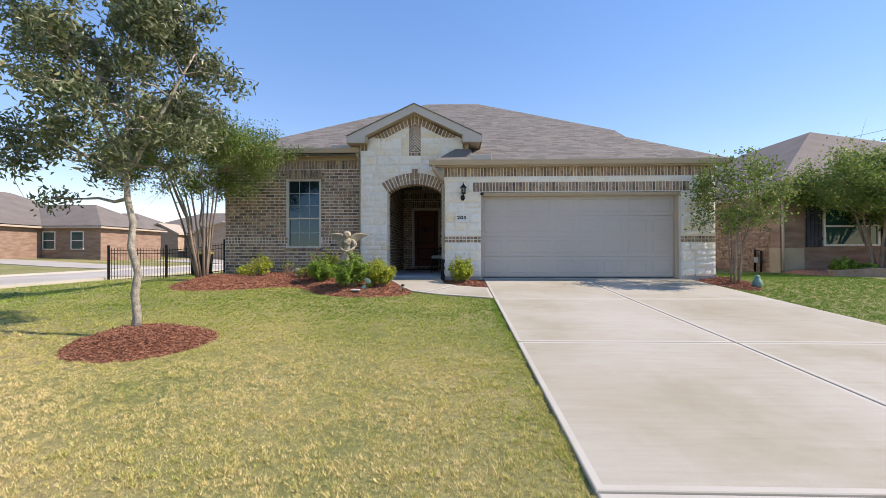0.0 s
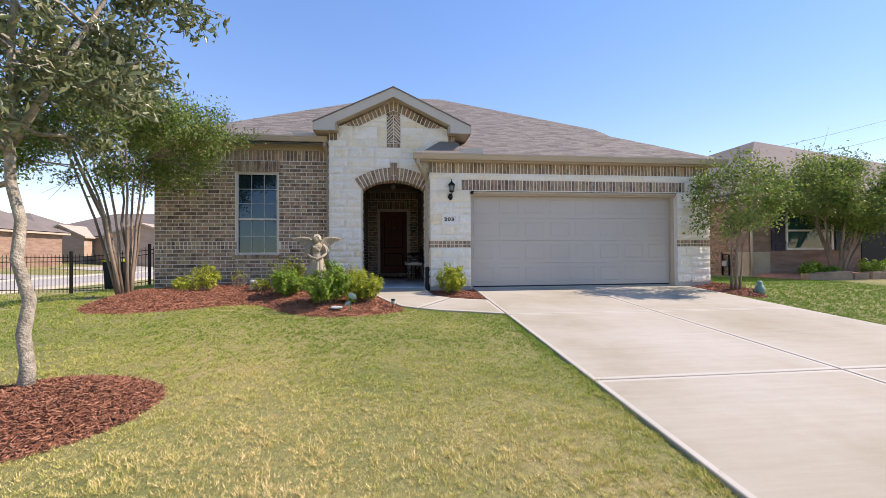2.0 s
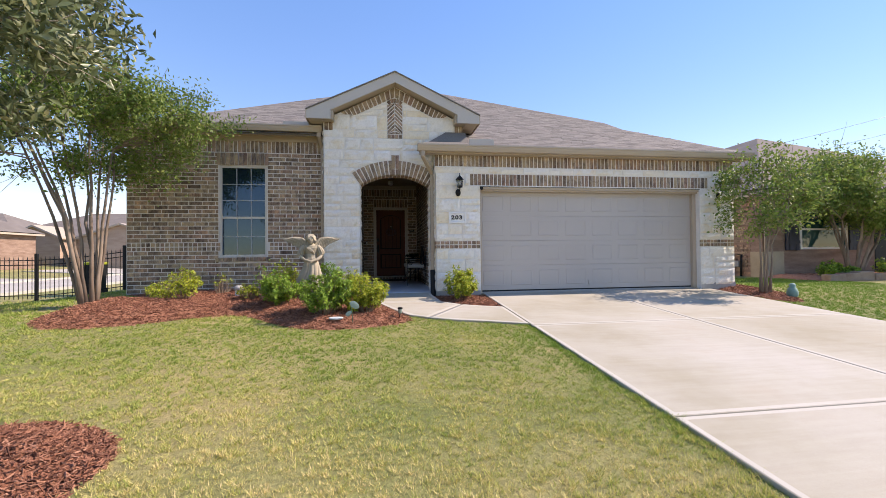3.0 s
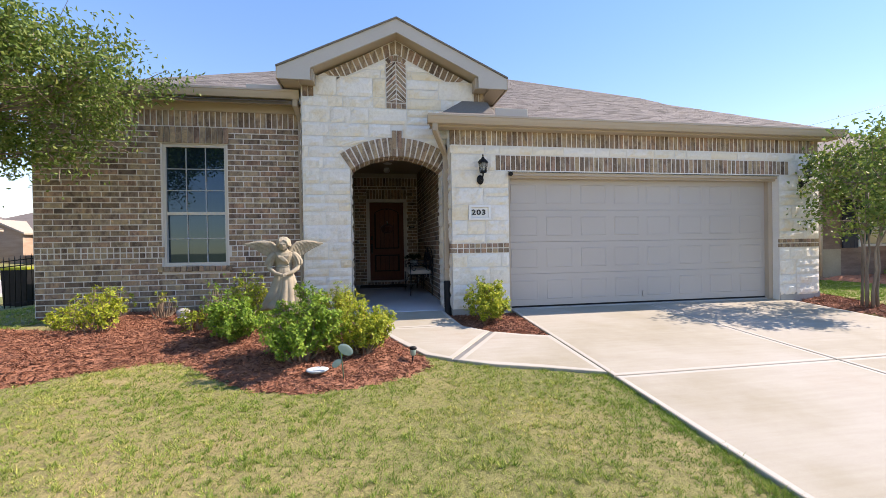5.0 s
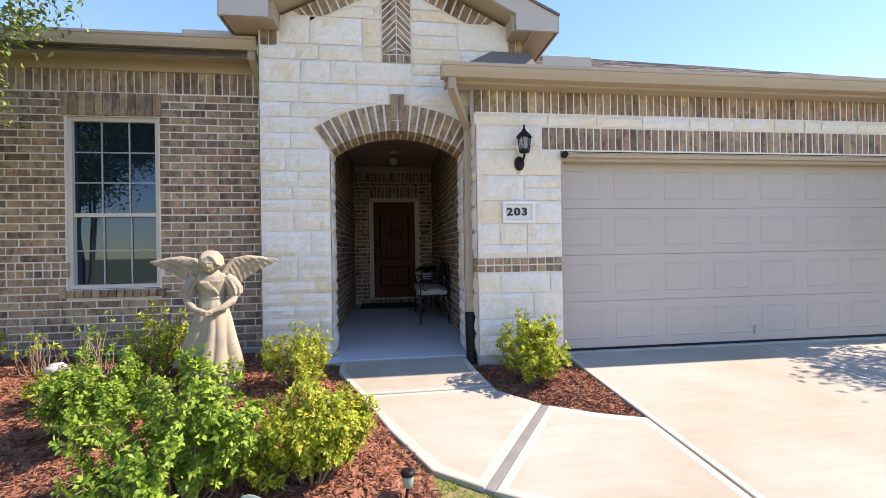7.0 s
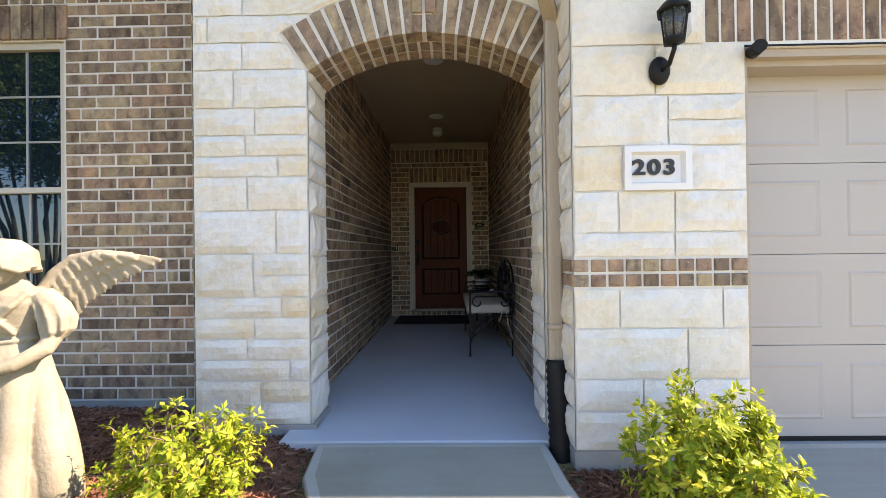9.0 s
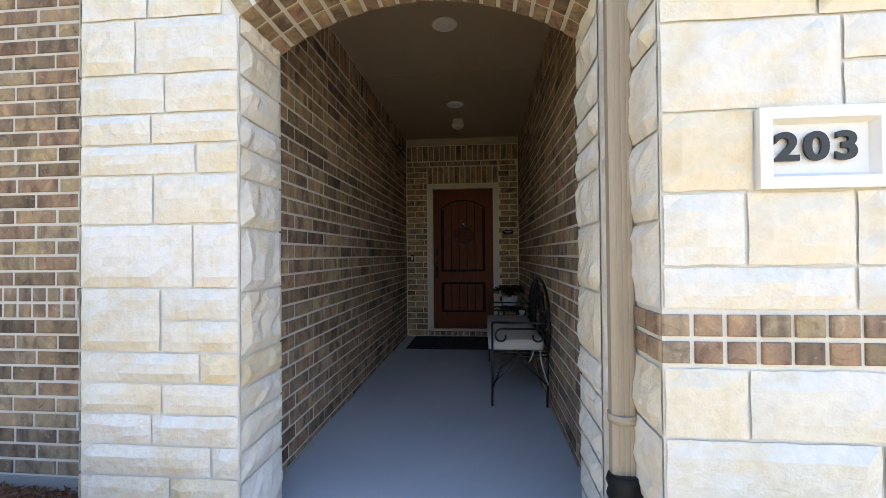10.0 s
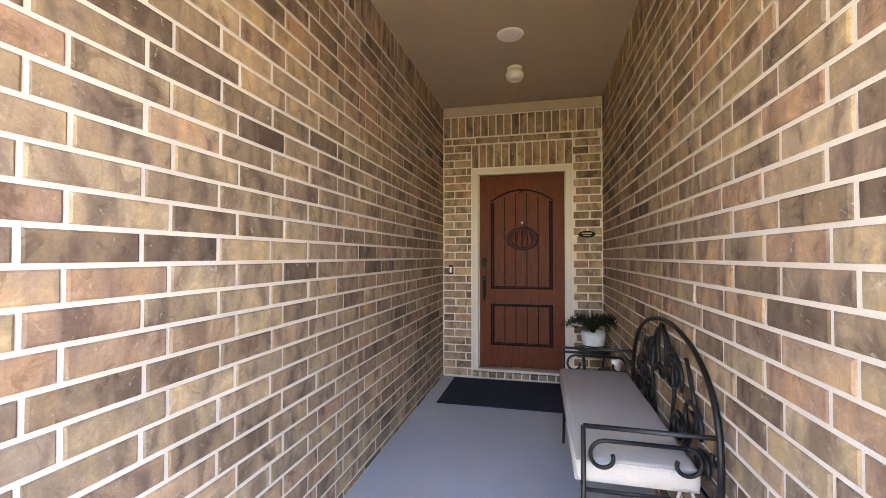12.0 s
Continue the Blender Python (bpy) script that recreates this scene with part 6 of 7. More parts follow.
bed(*BEDS[-1])

# far houses over the side street
house(-46, 24.0, -34.0, 42, 0.72, 2.7, 0.5, M_NBRICK, "low brick house with white garage door over the street", garage=[("e", 24.8, 28.2, 2.1)], windows=[("e", 33.0, 34.0, 0.9, 2.2)])
house(-42, 33.0, -29.0, 40, 0.72, 2.7, 0.55, M_NBRICK, "low brick house with green-tinted windows over the street", windows=[("s", -33.9, -32.8, 0.75, 2.25), ("s", -31.5, -30.4, 0.75, 2.25)])
far3 = house(-38, 47.0, -20.0, 58, 0.72, 2.7, 0.48, M_NTAN, "low pale brick house in the distance", windows=[("s", -33.9, -32.3, 0.75, 2.25)])
house(-17, 50.0, 2.0, 62, 0.72, 2.7, 0.48, M_NTAN, "low pale brick house in the distance", windows=[("s", -14.0, -12.5, 0.75, 2.25)])
house(-52, 50.0, -38.0, 62, 0.72, 2.7, 0.5, M_NTAN, "low pale brick house in the distance", windows=[("s", -44, -42, 0.75, 2.25)])

def front_gable(h, xa, xb, y, z, eave, pitch, mat):
    """A front gable with wall and roof added to a house."""
    bm = bmesh.new()
    xm, tz = (xa + xb) / 2, z + eave + (xb - xa) / 2 * pitch
    prism(bm, [(xa, z - 0.5), (xb, z - 0.5), (xb, z + eave), (xm, tz), (xa, z + eave)], (y, y + 3))
    local(part("gable", bm, mat), h)
    bm = bmesh.new()
    for q, s in ((xa, -1), (xb, 1)):
        prism(bm, [(xm, tz + 0.16), (q + s * 0.3, z + eave - 0.3 * pitch + 0.16), (q + s * 0.3, z + eave - 0.3 * pitch), (xm, tz)], (y - 0.3, y + 5))
    local(part("gable_roof", bm, M_TRIM, label="tan painted gable edge"), h)


front_gable(far3, -35.2, -31.0, 45.5, 0.72, 2.6, 0.5, M_NTAN)
front_gable(far3, -28.5, -22.0, 44.5, 0.72, 2.6, 0.35, M_NTAN)

# power lines far beyond the neighbour's roof
lines = thing("power_line", (30, 60, 0.5), "thin dark overhead power lines strung far beyond the roofs", "power line")
for za, zb, xa, xb in ((12.6, 24.6, 30.0, 86.0), (11.0, 21.6, 30.0, 86.0)):
    bm = bmesh.new()
    tube(bm, [(xa + (xb - xa) * k / 10, 60, za + (zb - za) * k / 10 - 0.9 * math.sin(math.pi * k / 10)) for k in range(11)], 0.025, 5)
    local(part("cable", bm, M_BLACK), lines)
for x, h in ((30.0, 12.8), (86.0, 24.8)):
    bm = bmesh.new()
    tube(bm, [(x, 60, ground_z(x, 60) - 0.3), (x, 60, h)], [0.2, 0.12], 10)
    local(part("pole", bm, M_TWIG), lines)

# side street with kerbs, and the drives beyond it
M_ROAD = two_tone("street_concrete", (0.36, 0.33, 0.285), (0.45, 0.42, 0.37), 0.4, 40.0, 0.9, grain=0.3)


def strip(name, pts, lift, mat, label, category):
    bm = bmesh.new()
    rows = []
    for (x, y, x2, y2) in pts:
        rows.append([bm.verts.new((x + (x2 - x) * k / 6, y + (y2 - y) * k / 6, max(ground_z(x + (x2 - x) * k / 6, y + (y2 - y) * k / 6), -1) + lift)) for k in range(7)])
    for a, b in zip(rows, rows[1:]):
        for k in range(6):
            bm.faces.new((a[k], a[k + 1], b[k + 1], b[k]))
    bmesh.ops.recalc_face_normals(bm, faces=list(bm.faces))
    ext = bmesh.ops.extrude_face_region(bm, geom=list(bm.faces))
    bmesh.ops.translate(bm, verts=[v for v in ext["geom"] if isinstance(v, bmesh.types.BMVert)], vec=(0, 0, -0.15))
    bmesh.ops.recalc_face_normals(bm, faces=list(bm.faces))
    return setting(name, bm, mat, label, category)


ys = [-60 + 6 * k for k in range(26)]
strip("road", [(-19.0, y, -13.4, y) for y in ys], 0.02, M_ROAD, "pale concrete side street", "road")
strip("kerb", [(-13.4, y, -13.15, y) for y in ys], 0.10, M_CONC_EDGE, "pale concrete kerb", "kerb")
strip("kerb_far", [(-19.25, y, -19.0, y) for y in ys], 0.10, M_CONC_EDGE, "pale concrete kerb", "kerb")
strip("far_drive", [(-34.0, 24.5 + k * 0.7, -19.2, 24.5 + k * 0.7) for k in range(7)], 0.04, M_ROAD, "pale concrete drive over the street", "driveway")
strip("far_drive_north", [(-27.0, 36 + k * 1.6, -8.0, 36 + k * 1.6) for k in range(6)], 0.04, M_ROAD, "pale concrete drive in the distance", "driveway")

# iron fence
FY, FX0, FX1 = 15.0, -13.0, -6.3
fence = thing("iron_fence", (FX1, FY, ground_z(FX1, FY)), "black iron picket fence beside the house", "fence")


def fence_part(name, bm):
    return local(part(name, bm, M_BLACK), fence)


for k in range(4):
    x = FX0 + (FX1 - FX0) * k / 3
    g = ground_z(x, FY)
    fence_part("post", rbox(x - 0.035, FY - 0.035, g - 0.1, x + 0.035, FY + 0.035, g + 1.32, 0.006))
for zt in (0.15, 1.0, 1.13):
    bm = bmesh.new()
    tube(bm, [(x, FY, ground_z(x, FY) + zt) for x in (FX0 + (FX1 - FX0) * k / 12 for k in range(13))], 0.016, 4)
    fence_part("rail", bm)
bm = bmesh.new()
tube(bm, [(0, 0, 0.05), (0, 0, 1.18), (0, 0, 1.24)], [0.009, 0.009, 0.002], 4)
first = None
for k in range(1, 60):
    x = FX0 + (FX1 - FX0) * k / 60
    if first is None:
        first = part("picket", bm, M_BLACK)
        ob = first
    else:
        ob = new("picket", first.data)
    ob.location = (x, FY, ground_z(x, FY))
    local(ob, fence)

x, y = -10.4, 16.6
z = ground_z(x, y)
bin_ = thing("wheelie_bin", (x, y, z), "dark wheeled bin with a lime lid behind the fence", "bin")
bm = bmesh.new()
prism(bm, [(x - 0.25, z + 0.03), (x + 0.25, z + 0.03), (x + 0.3, z + 0.95), (x - 0.3, z + 0.95)], (y - 0.3, y + 0.3))
local(part("body", bm, M_BLACK), bin_)
local(part("lid", rbox(x - 0.32, y - 0.33, z + 0.95, x + 0.32, y + 0.33, z + 1.03, 0.02, 2), M_LIME, label="lime green lid"), bin_)
for sx in (-1, 1):
    bm = bmesh.new()
    tube(bm, [(x + sx * 0.2, y + 0.3, z + 0.1), (x + sx * 0.26, y + 0.3, z + 0.1)], 0.1, 14)
    local(part("wheel", bm, M_BLACK), bin_)

# ---- pieces of the walls ----
def brick_template(cx, cz, seed):
    """A unit brick, x and z from -0.5 to 0.5, its face at y = 0, with a worn chamfer of cx, cz."""
    r = np.random.default_rng(seed)
    j = lambda: r.uniform(-0.25, 0.25)
    out = [(-0.5, 0.12, -0.5), (0.5, 0.12, -0.5), (0.5, 0.12, 0.5), (-0.5, 0.12, 0.5)]
    face = [(sx * (0.5 - cx * (1 + j())), r.uniform(0, 0.02), sz * (0.5 - cz * (1 + j()))) for sx, sz in ((-1, -1), (1, -1), (1, 1), (-1, 1))]
    back = [(x, 1.0, z) for x, _, z in out]
    v = face + out + back
    f = [(0, 1, 2, 3)] + [(k + 4, (k + 1) % 4 + 4, (k + 1) % 4, k) for k in range(4)] + [(k + 8, (k + 1) % 4 + 8, (k + 1) % 4 + 4, k + 4) for k in range(4)]
    return np.array(v), f


TEMPLATES = {}
for kind_, cx_, cz_ in (("wide", 0.022, 0.07), ("tall", 0.07, 0.022), ("square", 0.07, 0.07)):
    for s_ in range(3):
        v_, f_ = brick_template(cx_, cz_, s_)
        me_ = bpy.data.meshes.new("brick")
        me_.from_pydata([tuple(p) for p in v_], [], f_)
        me_.materials.append(M_BRICK)
        TEMPLATES[kind_, s_] = (v_, f_, me_)


def lay(parent, origin, u, pieces, near, limit=290, name="brick", proud=0.005):
    """Pieces (u0, u1, z0, z1) on an upright wall: the nearest to a place of the wall as bricks of their own, the rest joined."""
    u = Vector(u).normalized()
    inward = Vector((-u.y, u.x, 0))
    basis = Matrix((u, inward, Vector((0, 0, 1)))).transposed().to_4x4()
    order = sorted(pieces, key=lambda p: abs((p[0] + p[1]) / 2 - near[0]) + abs((p[2] + p[3]) / 2 - near[1]))
    verts, faces = [], []
    for k, (a, b, c, d) in enumerate(order):
        w, h = b - a, d - c
        kind = "wide" if w > 1.7 * h else "tall" if h > 1.7 * w else "square"
        v, f, me = TEMPLATES[kind, int(rng.integers(3))]
        depth = 0.03
        o = Vector(origin) + u * ((a + b) / 2) + Vector((0, 0, (c + d) / 2)) - inward * (proud + rng.uniform(-0.0025, 0.0025))
        m = Matrix.Translation(o) @ basis @ Matrix.Diagonal((w, depth, h, 1))
        if k < limit:
            ob = new(name, me)
            ob.matrix_world = m
            ob.parent = parent
        else:
            mm = np.array(m)
            n0 = len(verts)
            verts += [tuple(q) for q in (v @ mm[:3, :3].T + mm[:3, 3])]
            faces += [tuple(i + n0 for i in q) for q in f]
    if verts:
        me = bpy.data.meshes.new("bricks")
        me.from_pydata(verts, [], faces)
        me.materials.append(M_BRICK)
        ob = new("bricks", me)
        ob.parent = parent
        tagged(ob, "brown blended bricks in running bond", kind="stuff")


def course(z0, z1, u0, u1, length, offset, joint=0.014, holes=()):
    """Stretchers between u0 and u1, cut by holes (u0, u1, z0, z1)."""
    spans = [(u0, u1)]
    for h in holes:
        if h[2] < z1 - 0.01 and h[3] > z0 + 0.01:
            spans = [q for a, b in spans for q in ((a, min(b, h[0])), (max(a, h[1]), b)) if q[1] - q[0] > 0.03]
    out = []
    for a, b in spans:
        x = u0 - length + offset
        while x < b:
            p, q = max(x, a) + joint / 2, min(x + length, b) - joint / 2
            if q - p > 0.03:
                out.append((p, q, z0 + joint / 2, z1 - joint / 2))
            x += length * 1.0
    return out


def running(u0, u1, z0, z1, c, length, holes=()):
    n = round((z1 - z0) / c)
    c = (z1 - z0) / n
    return [p for k in range(n) for p in course(z0 + k * c, z0 + (k + 1) * c, u0, u1, length, (k % 2) * length / 2 + rng.uniform(-0.012, 0.012), holes=holes)]


def upright_row(u0, u1, z0, z1, pitch=0.0845, joint=0.013):
    n = max(1, round((u1 - u0) / pitch))
    p = (u1 - u0) / n
    return [(u0 + k * p + joint / 2, u0 + (k + 1) * p - joint / 2, z0 + joint / 2, z1 - joint / 2) for k in range(n)]


def band(u0, u1, z0, z1, pitch=0.088):
    zm = (z0 + z1) / 2
    return upright_row(u0, u1, z0, zm, pitch, 0.016) + upright_row(u0, u1, zm, z1, pitch, 0.016)


# west wall
W0, W1 = -6.27, -2.4
win_hole = (-4.54, -3.58, 1.26, 3.53)
west = running(W0, W1, 0.645, 1.49, 0.0838, 0.255, [win_hole]) + running(W0, W1, 1.665, 3.53, 0.0838, 0.255, [win_hole])
west += [p for p in band(W0, W1, 1.49, 1.665) if not (win_hole[0] < (p[0] + p[1]) / 2 < win_hole[1])]
west += upright_row(W0, W1, 3.535, 3.80)
lay(wall_west, (0, YB, 0), (1, 0, 0), west, (-3.1, 2.0), 290)
lay(wall_west, (0, YB, 0), (1, 0, 0), upright_row(-4.57, -3.55, 3.27, 3.53), (-4, 3.3), proud=0.02)
lay(wall_west, (0, YB, 0), (1, 0, 0), upright_row(-4.60, -3.52, 1.265, 1.36), (-4, 1.3), proud=0.045)
# corner return of the west wall
lay(wall_west, (-6.27, 0, 0), (0, -1, 0), running(-14.5, -11.0, 0.645, 3.8, 0.0838, 0.255), (-11, 1), limit=0)

# porch walls
LEFT0 = YP + 0.36
OFF_L, OFF_R, BL = 11.377, -11.377, 0.276


def porch_courses(u0, u1, off):
    """Level courses from floor to soldier row; off: where a joint of the even courses lies."""
    out = []
    for k in range(31):
        z0, z1 = 0.5495 + 0.0895 * k, 0.5495 + 0.0895 * (k + 1)
        first = (off - u0) % BL
        out += [(a, b, max(c, 0.604), d) for a, b, c, d in course(z0, z1, u0, u1, BL, (first - (0.084 if k % 2 else 0)) % BL + rng.uniform(-0.006, 0.006))]
    return out


pl_pieces = porch_courses(LEFT0, 15.15, OFF_L) + upright_row(LEFT0, 15.15, 3.33, 3.555)
lay(wall_pl, (-1.79, 0, 0), (0, 1, 0), pl_pieces, (11.9, 1.9), 295)
pr_pieces = porch_courses(-15.15, -LEFT0, OFF_R) + upright_row(-15.15, -LEFT0, 3.33, 3.555)
lay(wall_pr, (-0.115, 0, 0), (0, -1, 0), pr_pieces, (-12.2, 1.9), 295)
back = running(-1.785, -0.12, 0.61, 3.14, 0.0843, 0.255, [(-1.47, -0.41, 0.5, 3.14)]) + upright_row(-1.47, -0.41, 2.875, 3.135) + course(3.14, 3.215, -1.785, -0.12, 0.255, 0.1)
back += upright_row(-1.785, -0.12, 3.22, 3.452) + upright_row(-1.47, -0.41, 0.603, 0.672, 0.088)
lay(wall_pb, (0, 15.16, 0), (1, 0, 0), back, (-0.9, 1.8), 300)

# garage wall: soldier bands
lay(wall_garage, (0, YG, 0), (1, 0, 0), upright_row(-0.14, 6.69, 3.17, 3.43), (1.5, 3.3), 90)
lay(wall_garage, (0, YG, 0), (1, 0, 0), upright_row(0.59, 6.05, 2.785, 3.03), (1.5, 2.9), 80)
lay(wall_garage, (0, YG, 0), (1, 0, 0), band(-0.13, 0.80, 1.485, 1.645, 0.09) + band(5.83, 6.69, 1.485, 1.645, 0.09), (0.3, 1.5), 60, proud=0.012)
lay(wall_garage, (-0.12, 0, 0), (0, -1, 0), band(-10.58, -10.24, 1.485, 1.645, 0.11), (-10.3, 1.5), 30, proud=0.012)


# limestone
def stone_mesh(left, right, z0, z1, to_world, seed, joint=0.010, bulge=0.022):
    """One rough-faced block between two edges given as functions of height."""
    r = np.random.default_rng(seed)
    w = right((z0 + z1) / 2) - left((z0 + z1) / 2)
    nu, nv = int(min(9, max(3, w / 0.05))), int(min(6, max(3, (z1 - z0) / 0.045)))
    bm = bmesh.new()
    off = Vector((r.uniform(0, 90), r.uniform(0, 90), r.uniform(0, 90)))
    tilt_u, tilt_v = r.uniform(-0.008, 0.008), r.uniform(-0.008, 0.008)
    grid = []
    for j in range(nv + 1):
        tv = j / nv
        z = z0 + joint / 2 + (z1 - z0 - joint) * tv
        row = []
        for i in range(nu + 1):
            tu = i / nu
            a, b = left(z) + joint / 2, right(z) - joint / 2
            edge = i in (0, nu) or j in (0, nv)
            uu = a + (b - a) * tu
            zz = z
            if edge:
                uu += 0.006 * noise.noise(off + Vector((uu * 14, 3, z * 14))) * (0 < j < nv)
                zz += 0.006 * noise.noise(off + Vector((uu * 14, 9, z * 14))) * (0 < i < nu)
            near_edge = min(tu, 1 - tu) * w < 0.03 or min(tv, 1 - tv) * (z1 - z0) < 0.03
            d = 0.007 if edge else bulge * (0.7 if near_edge else 1.0) + 0.014 * noise.noise(off + Vector((uu * 9, 0, zz * 9))) + 0.012 * noise.noise(off + Vector((uu * 22, 5, zz * 22))) + tilt_u * (tu - 0.5) * 2 + tilt_v * (tv - 0.5) * 2
            row.append(bm.verts.new(to_world(uu, max(d, 0.003), zz)))
        grid.append(row)
    for a, b in zip(grid, grid[1:]):
        for i in range(nu):
            bm.faces.new((a[i], a[i + 1], b[i + 1], b[i]))
    rim = [grid[0][i] for i in range(nu + 1)] + [grid[j][nu] for j in range(1, nv + 1)] + [grid[nv][i] for i in range(nu - 1, -1, -1)] + [grid[j][0] for j in range(nv - 1, 0, -1)]
    return bm, rim


def ashlar(parent, rows, spans, to_world, seed, widths=(0.2, 0.62)):
    """Rows of stones over spans(z), a list of (left, right) at a height."""
    r = np.random.default_rng(seed)
    k = 0
    for z0, z1 in rows:
        zm = (z0 + z1) / 2
        mid = spans(zm)
        for q, (a, b) in enumerate(mid):
            if b - a < 0.03:
                continue
            cuts, x = [a], a
            while b - x > widths[1]:
                x += r.uniform(*widths)
                if b - x > 0.1:
                    cuts.append(x)
            cuts.append(b)
            if len(cuts) == 2 and b - a > 0.42:
                cuts.insert(1, a + (b - a) * r.choice([0.16, 0.3, 0.68, 0.84]))

            def edge_at(side, fallback, q=q, n=len(mid)):
                def f(z):
                    s = spans(z)
                    return s[q][side] if len(s) == n and abs(s[q][side] - fallback) < 0.25 else fallback
                return f
            for i, (c, d) in enumerate(zip(cuts, cuts[1:])):
                lf = edge_at(0, a) if i == 0 else (lambda z, c=c: c)
                rt = edge_at(1, b) if i == len(cuts) - 2 else (lambda z, d=d: d)
                if d - c > 0.25 and z1 - z0 > 0.24 and r.uniform() < 0.18:
                    pairs = ((z0, zm), (zm, z1))
                else:
                    pairs = ((z0, z1),)
                for s0, s1 in pairs:
                    k += 1
                    bm, _ = stone_mesh(lf, rt, s0, s1, to_world, seed * 1000 + k)
                    part("stone", bm, M_STONE, parent)


def stone_rows(z0, z1, seed, options=(0.13, 0.17, 0.21, 0.27)):
    r = np.random.default_rng(seed)
    out, z = [], z0
    while z < z1 - 0.08:
        h = float(r.choice(options))
        if z1 - z - h < 0.1:
            h = z1 - z
        out.append((z, min(z + h, z1)))
        z += h
    return out


def ring_x(z, radius):
    return math.sqrt(max(radius ** 2 - (z - ACZ) ** 2, 0.0))


KEY = (ACX - 0.09, ACX + 0.095)


def gable_spans(z):
    lo, hi = -2.38, -0.13
    if z > 3.32:
        hi = 0.5
    if z > 3.94:
        lo, hi = -2.16, 0.32
    if z > 4.27:
        half = (4.665 - z) / 0.506
        return [(max(lo, -0.925 - half), -1.09), (-0.76, min(hi, -0.925 + half))] if half > 0.2 else []
    if z > 3.80:
        return [(lo, -1.09), (-0.76, hi)]
    zt = ACZ + (AR + RING_H) * math.cos(AANG)
    zi = ACZ + AR * math.cos(AANG)
    if z < zi:
        return [(lo, -1.66)] + ([(-0.2, hi)] if hi > -0.2 else [])
    if z < zt:
        t = (z - zi) / (zt - zi)
        d = (AR + RING_H * t) * math.sin(AANG)
        return [(lo, ACX - d - 0.008), (ACX + d + 0.008, hi)] if ACX + d < hi - 0.02 else [(lo, ACX - d - 0.008)]
    if z < CROWN + RING_H:
        d = ring_x(z, AR + RING_H + 0.008)
        return [(lo, ACX - d), (ACX + d, hi)] if ACX + d < hi - 0.02 else [(lo, ACX - d)]
    if z < 3.46:
        return [(lo, KEY[0]), (KEY[1], hi)]
    return [(lo, hi)]


def front(y):
    return lambda u, d, z: (u, y - d, z)


gable_rows = stone_rows(0.63, SPRING + 0.01, 3) + stone_rows(SPRING + 0.01, 3.34, 4, (0.13, 0.17)) + stone_rows(3.34, 3.8, 5) + stone_rows(3.8, 4.27, 6) + stone_rows(4.27, 4.64, 8, (0.12, 0.13))
ashlar(wall_gable, gable_rows, gable_spans, front(YP), 1)
ret_rows = stone_rows(0.61, SPRING + 0.02, 3)
ashlar(wall_gable, ret_rows, lambda z: [(YP - 0.01, YP + 0.35)], lambda u, d, z: (-1.66 + d, u, z), 2)
ashlar(wall_gable, ret_rows, lambda z: [(-YP - 0.35, -YP + 0.01)], lambda u, d, z: (-0.2 - d, -u, z), 3)
ashlar(wall_gable, stone_rows(0.63, 3.94, 3), lambda z: [(-YB, -YP + 0.01)], lambda u, d, z: (-2.38 - d, -u, z), 4)
side_rows = stone_rows(0.62, 1.48, 12) + stone_rows(1.65, 3.16, 13)
ashlar(wall_garage, side_rows, lambda z: [(-YP, -YG + 0.01)], lambda u, d, z: (-0.12 - d, -u, z), 5)


def garage_spans(z):
    right_ = [(5.84, 6.69)]
    if 2.0 < z < 2.24:
        left_ = [(-0.12, 0.144), (0.503, 0.80)]
    elif z > 2.78:
        left_, right_ = [(-0.12, 0.585)], [(6.055, 6.69)]
    else:
        left_ = [(-0.12, 0.80)]
    return [(-0.14, 6.69)] if z > 3.03 else left_ + right_


g_rows = stone_rows(0.62, 1.48, 12) + stone_rows(1.65, 2.0, 14, (0.13, 0.17)) + [(2.0, 2.24)] + stone_rows(2.24, 2.78, 15) + [(2.78, 3.03), (3.035, 3.165)]
ashlar(wall_garage, g_rows, garage_spans, front(YG), 6, (0.22, 0.6))


# brick arch, keystones, chevron panel and rake bricks
def wedge(parent, pts, y0, y1, name="brick"):
    bm = bmesh.new()
    prism(bm, pts, (y0, y1))
    bmesh.ops.bevel(bm, geom=list(bm.edges), offset=0.003, segments=1, affect="EDGES")
    part(name, bm, M_BRICK, parent)


NV = 19
bm = bmesh.new()
inner = [(ACX + (AR - 0.007) * math.sin(a), ACZ + (AR - 0.007) * math.cos(a)) for a in (AANG * (1 - k / 10) for k in range(21))]
outer = [(ACX + (AR + RING_H + 0.004) * math.sin(a), ACZ + (AR + RING_H + 0.004) * math.cos(a)) for a in (AANG * (-1 + k / 10) for k in range(21))]
for k in range(20):
    prism(bm, [inner[k], inner[k + 1], outer[19 - k], outer[20 - k]], (YP - 0.008, YP + 0.342))
part("arch_backing", bm, M_MORTAR, wall_gable, "pale mortar of the arch")
bm = bmesh.new()
for sx in (-1, 1):
    prism(bm, [(-0.925, 4.672), (-0.925 + sx * 1.13, 4.102), (-0.925 + sx * 1.2, 4.27), (-0.925, 4.875)], (YP - 0.007, YP + 0.02))
part("rake_backing", bm, M_MORTAR, wall_gable, "pale mortar behind the rake bricks")
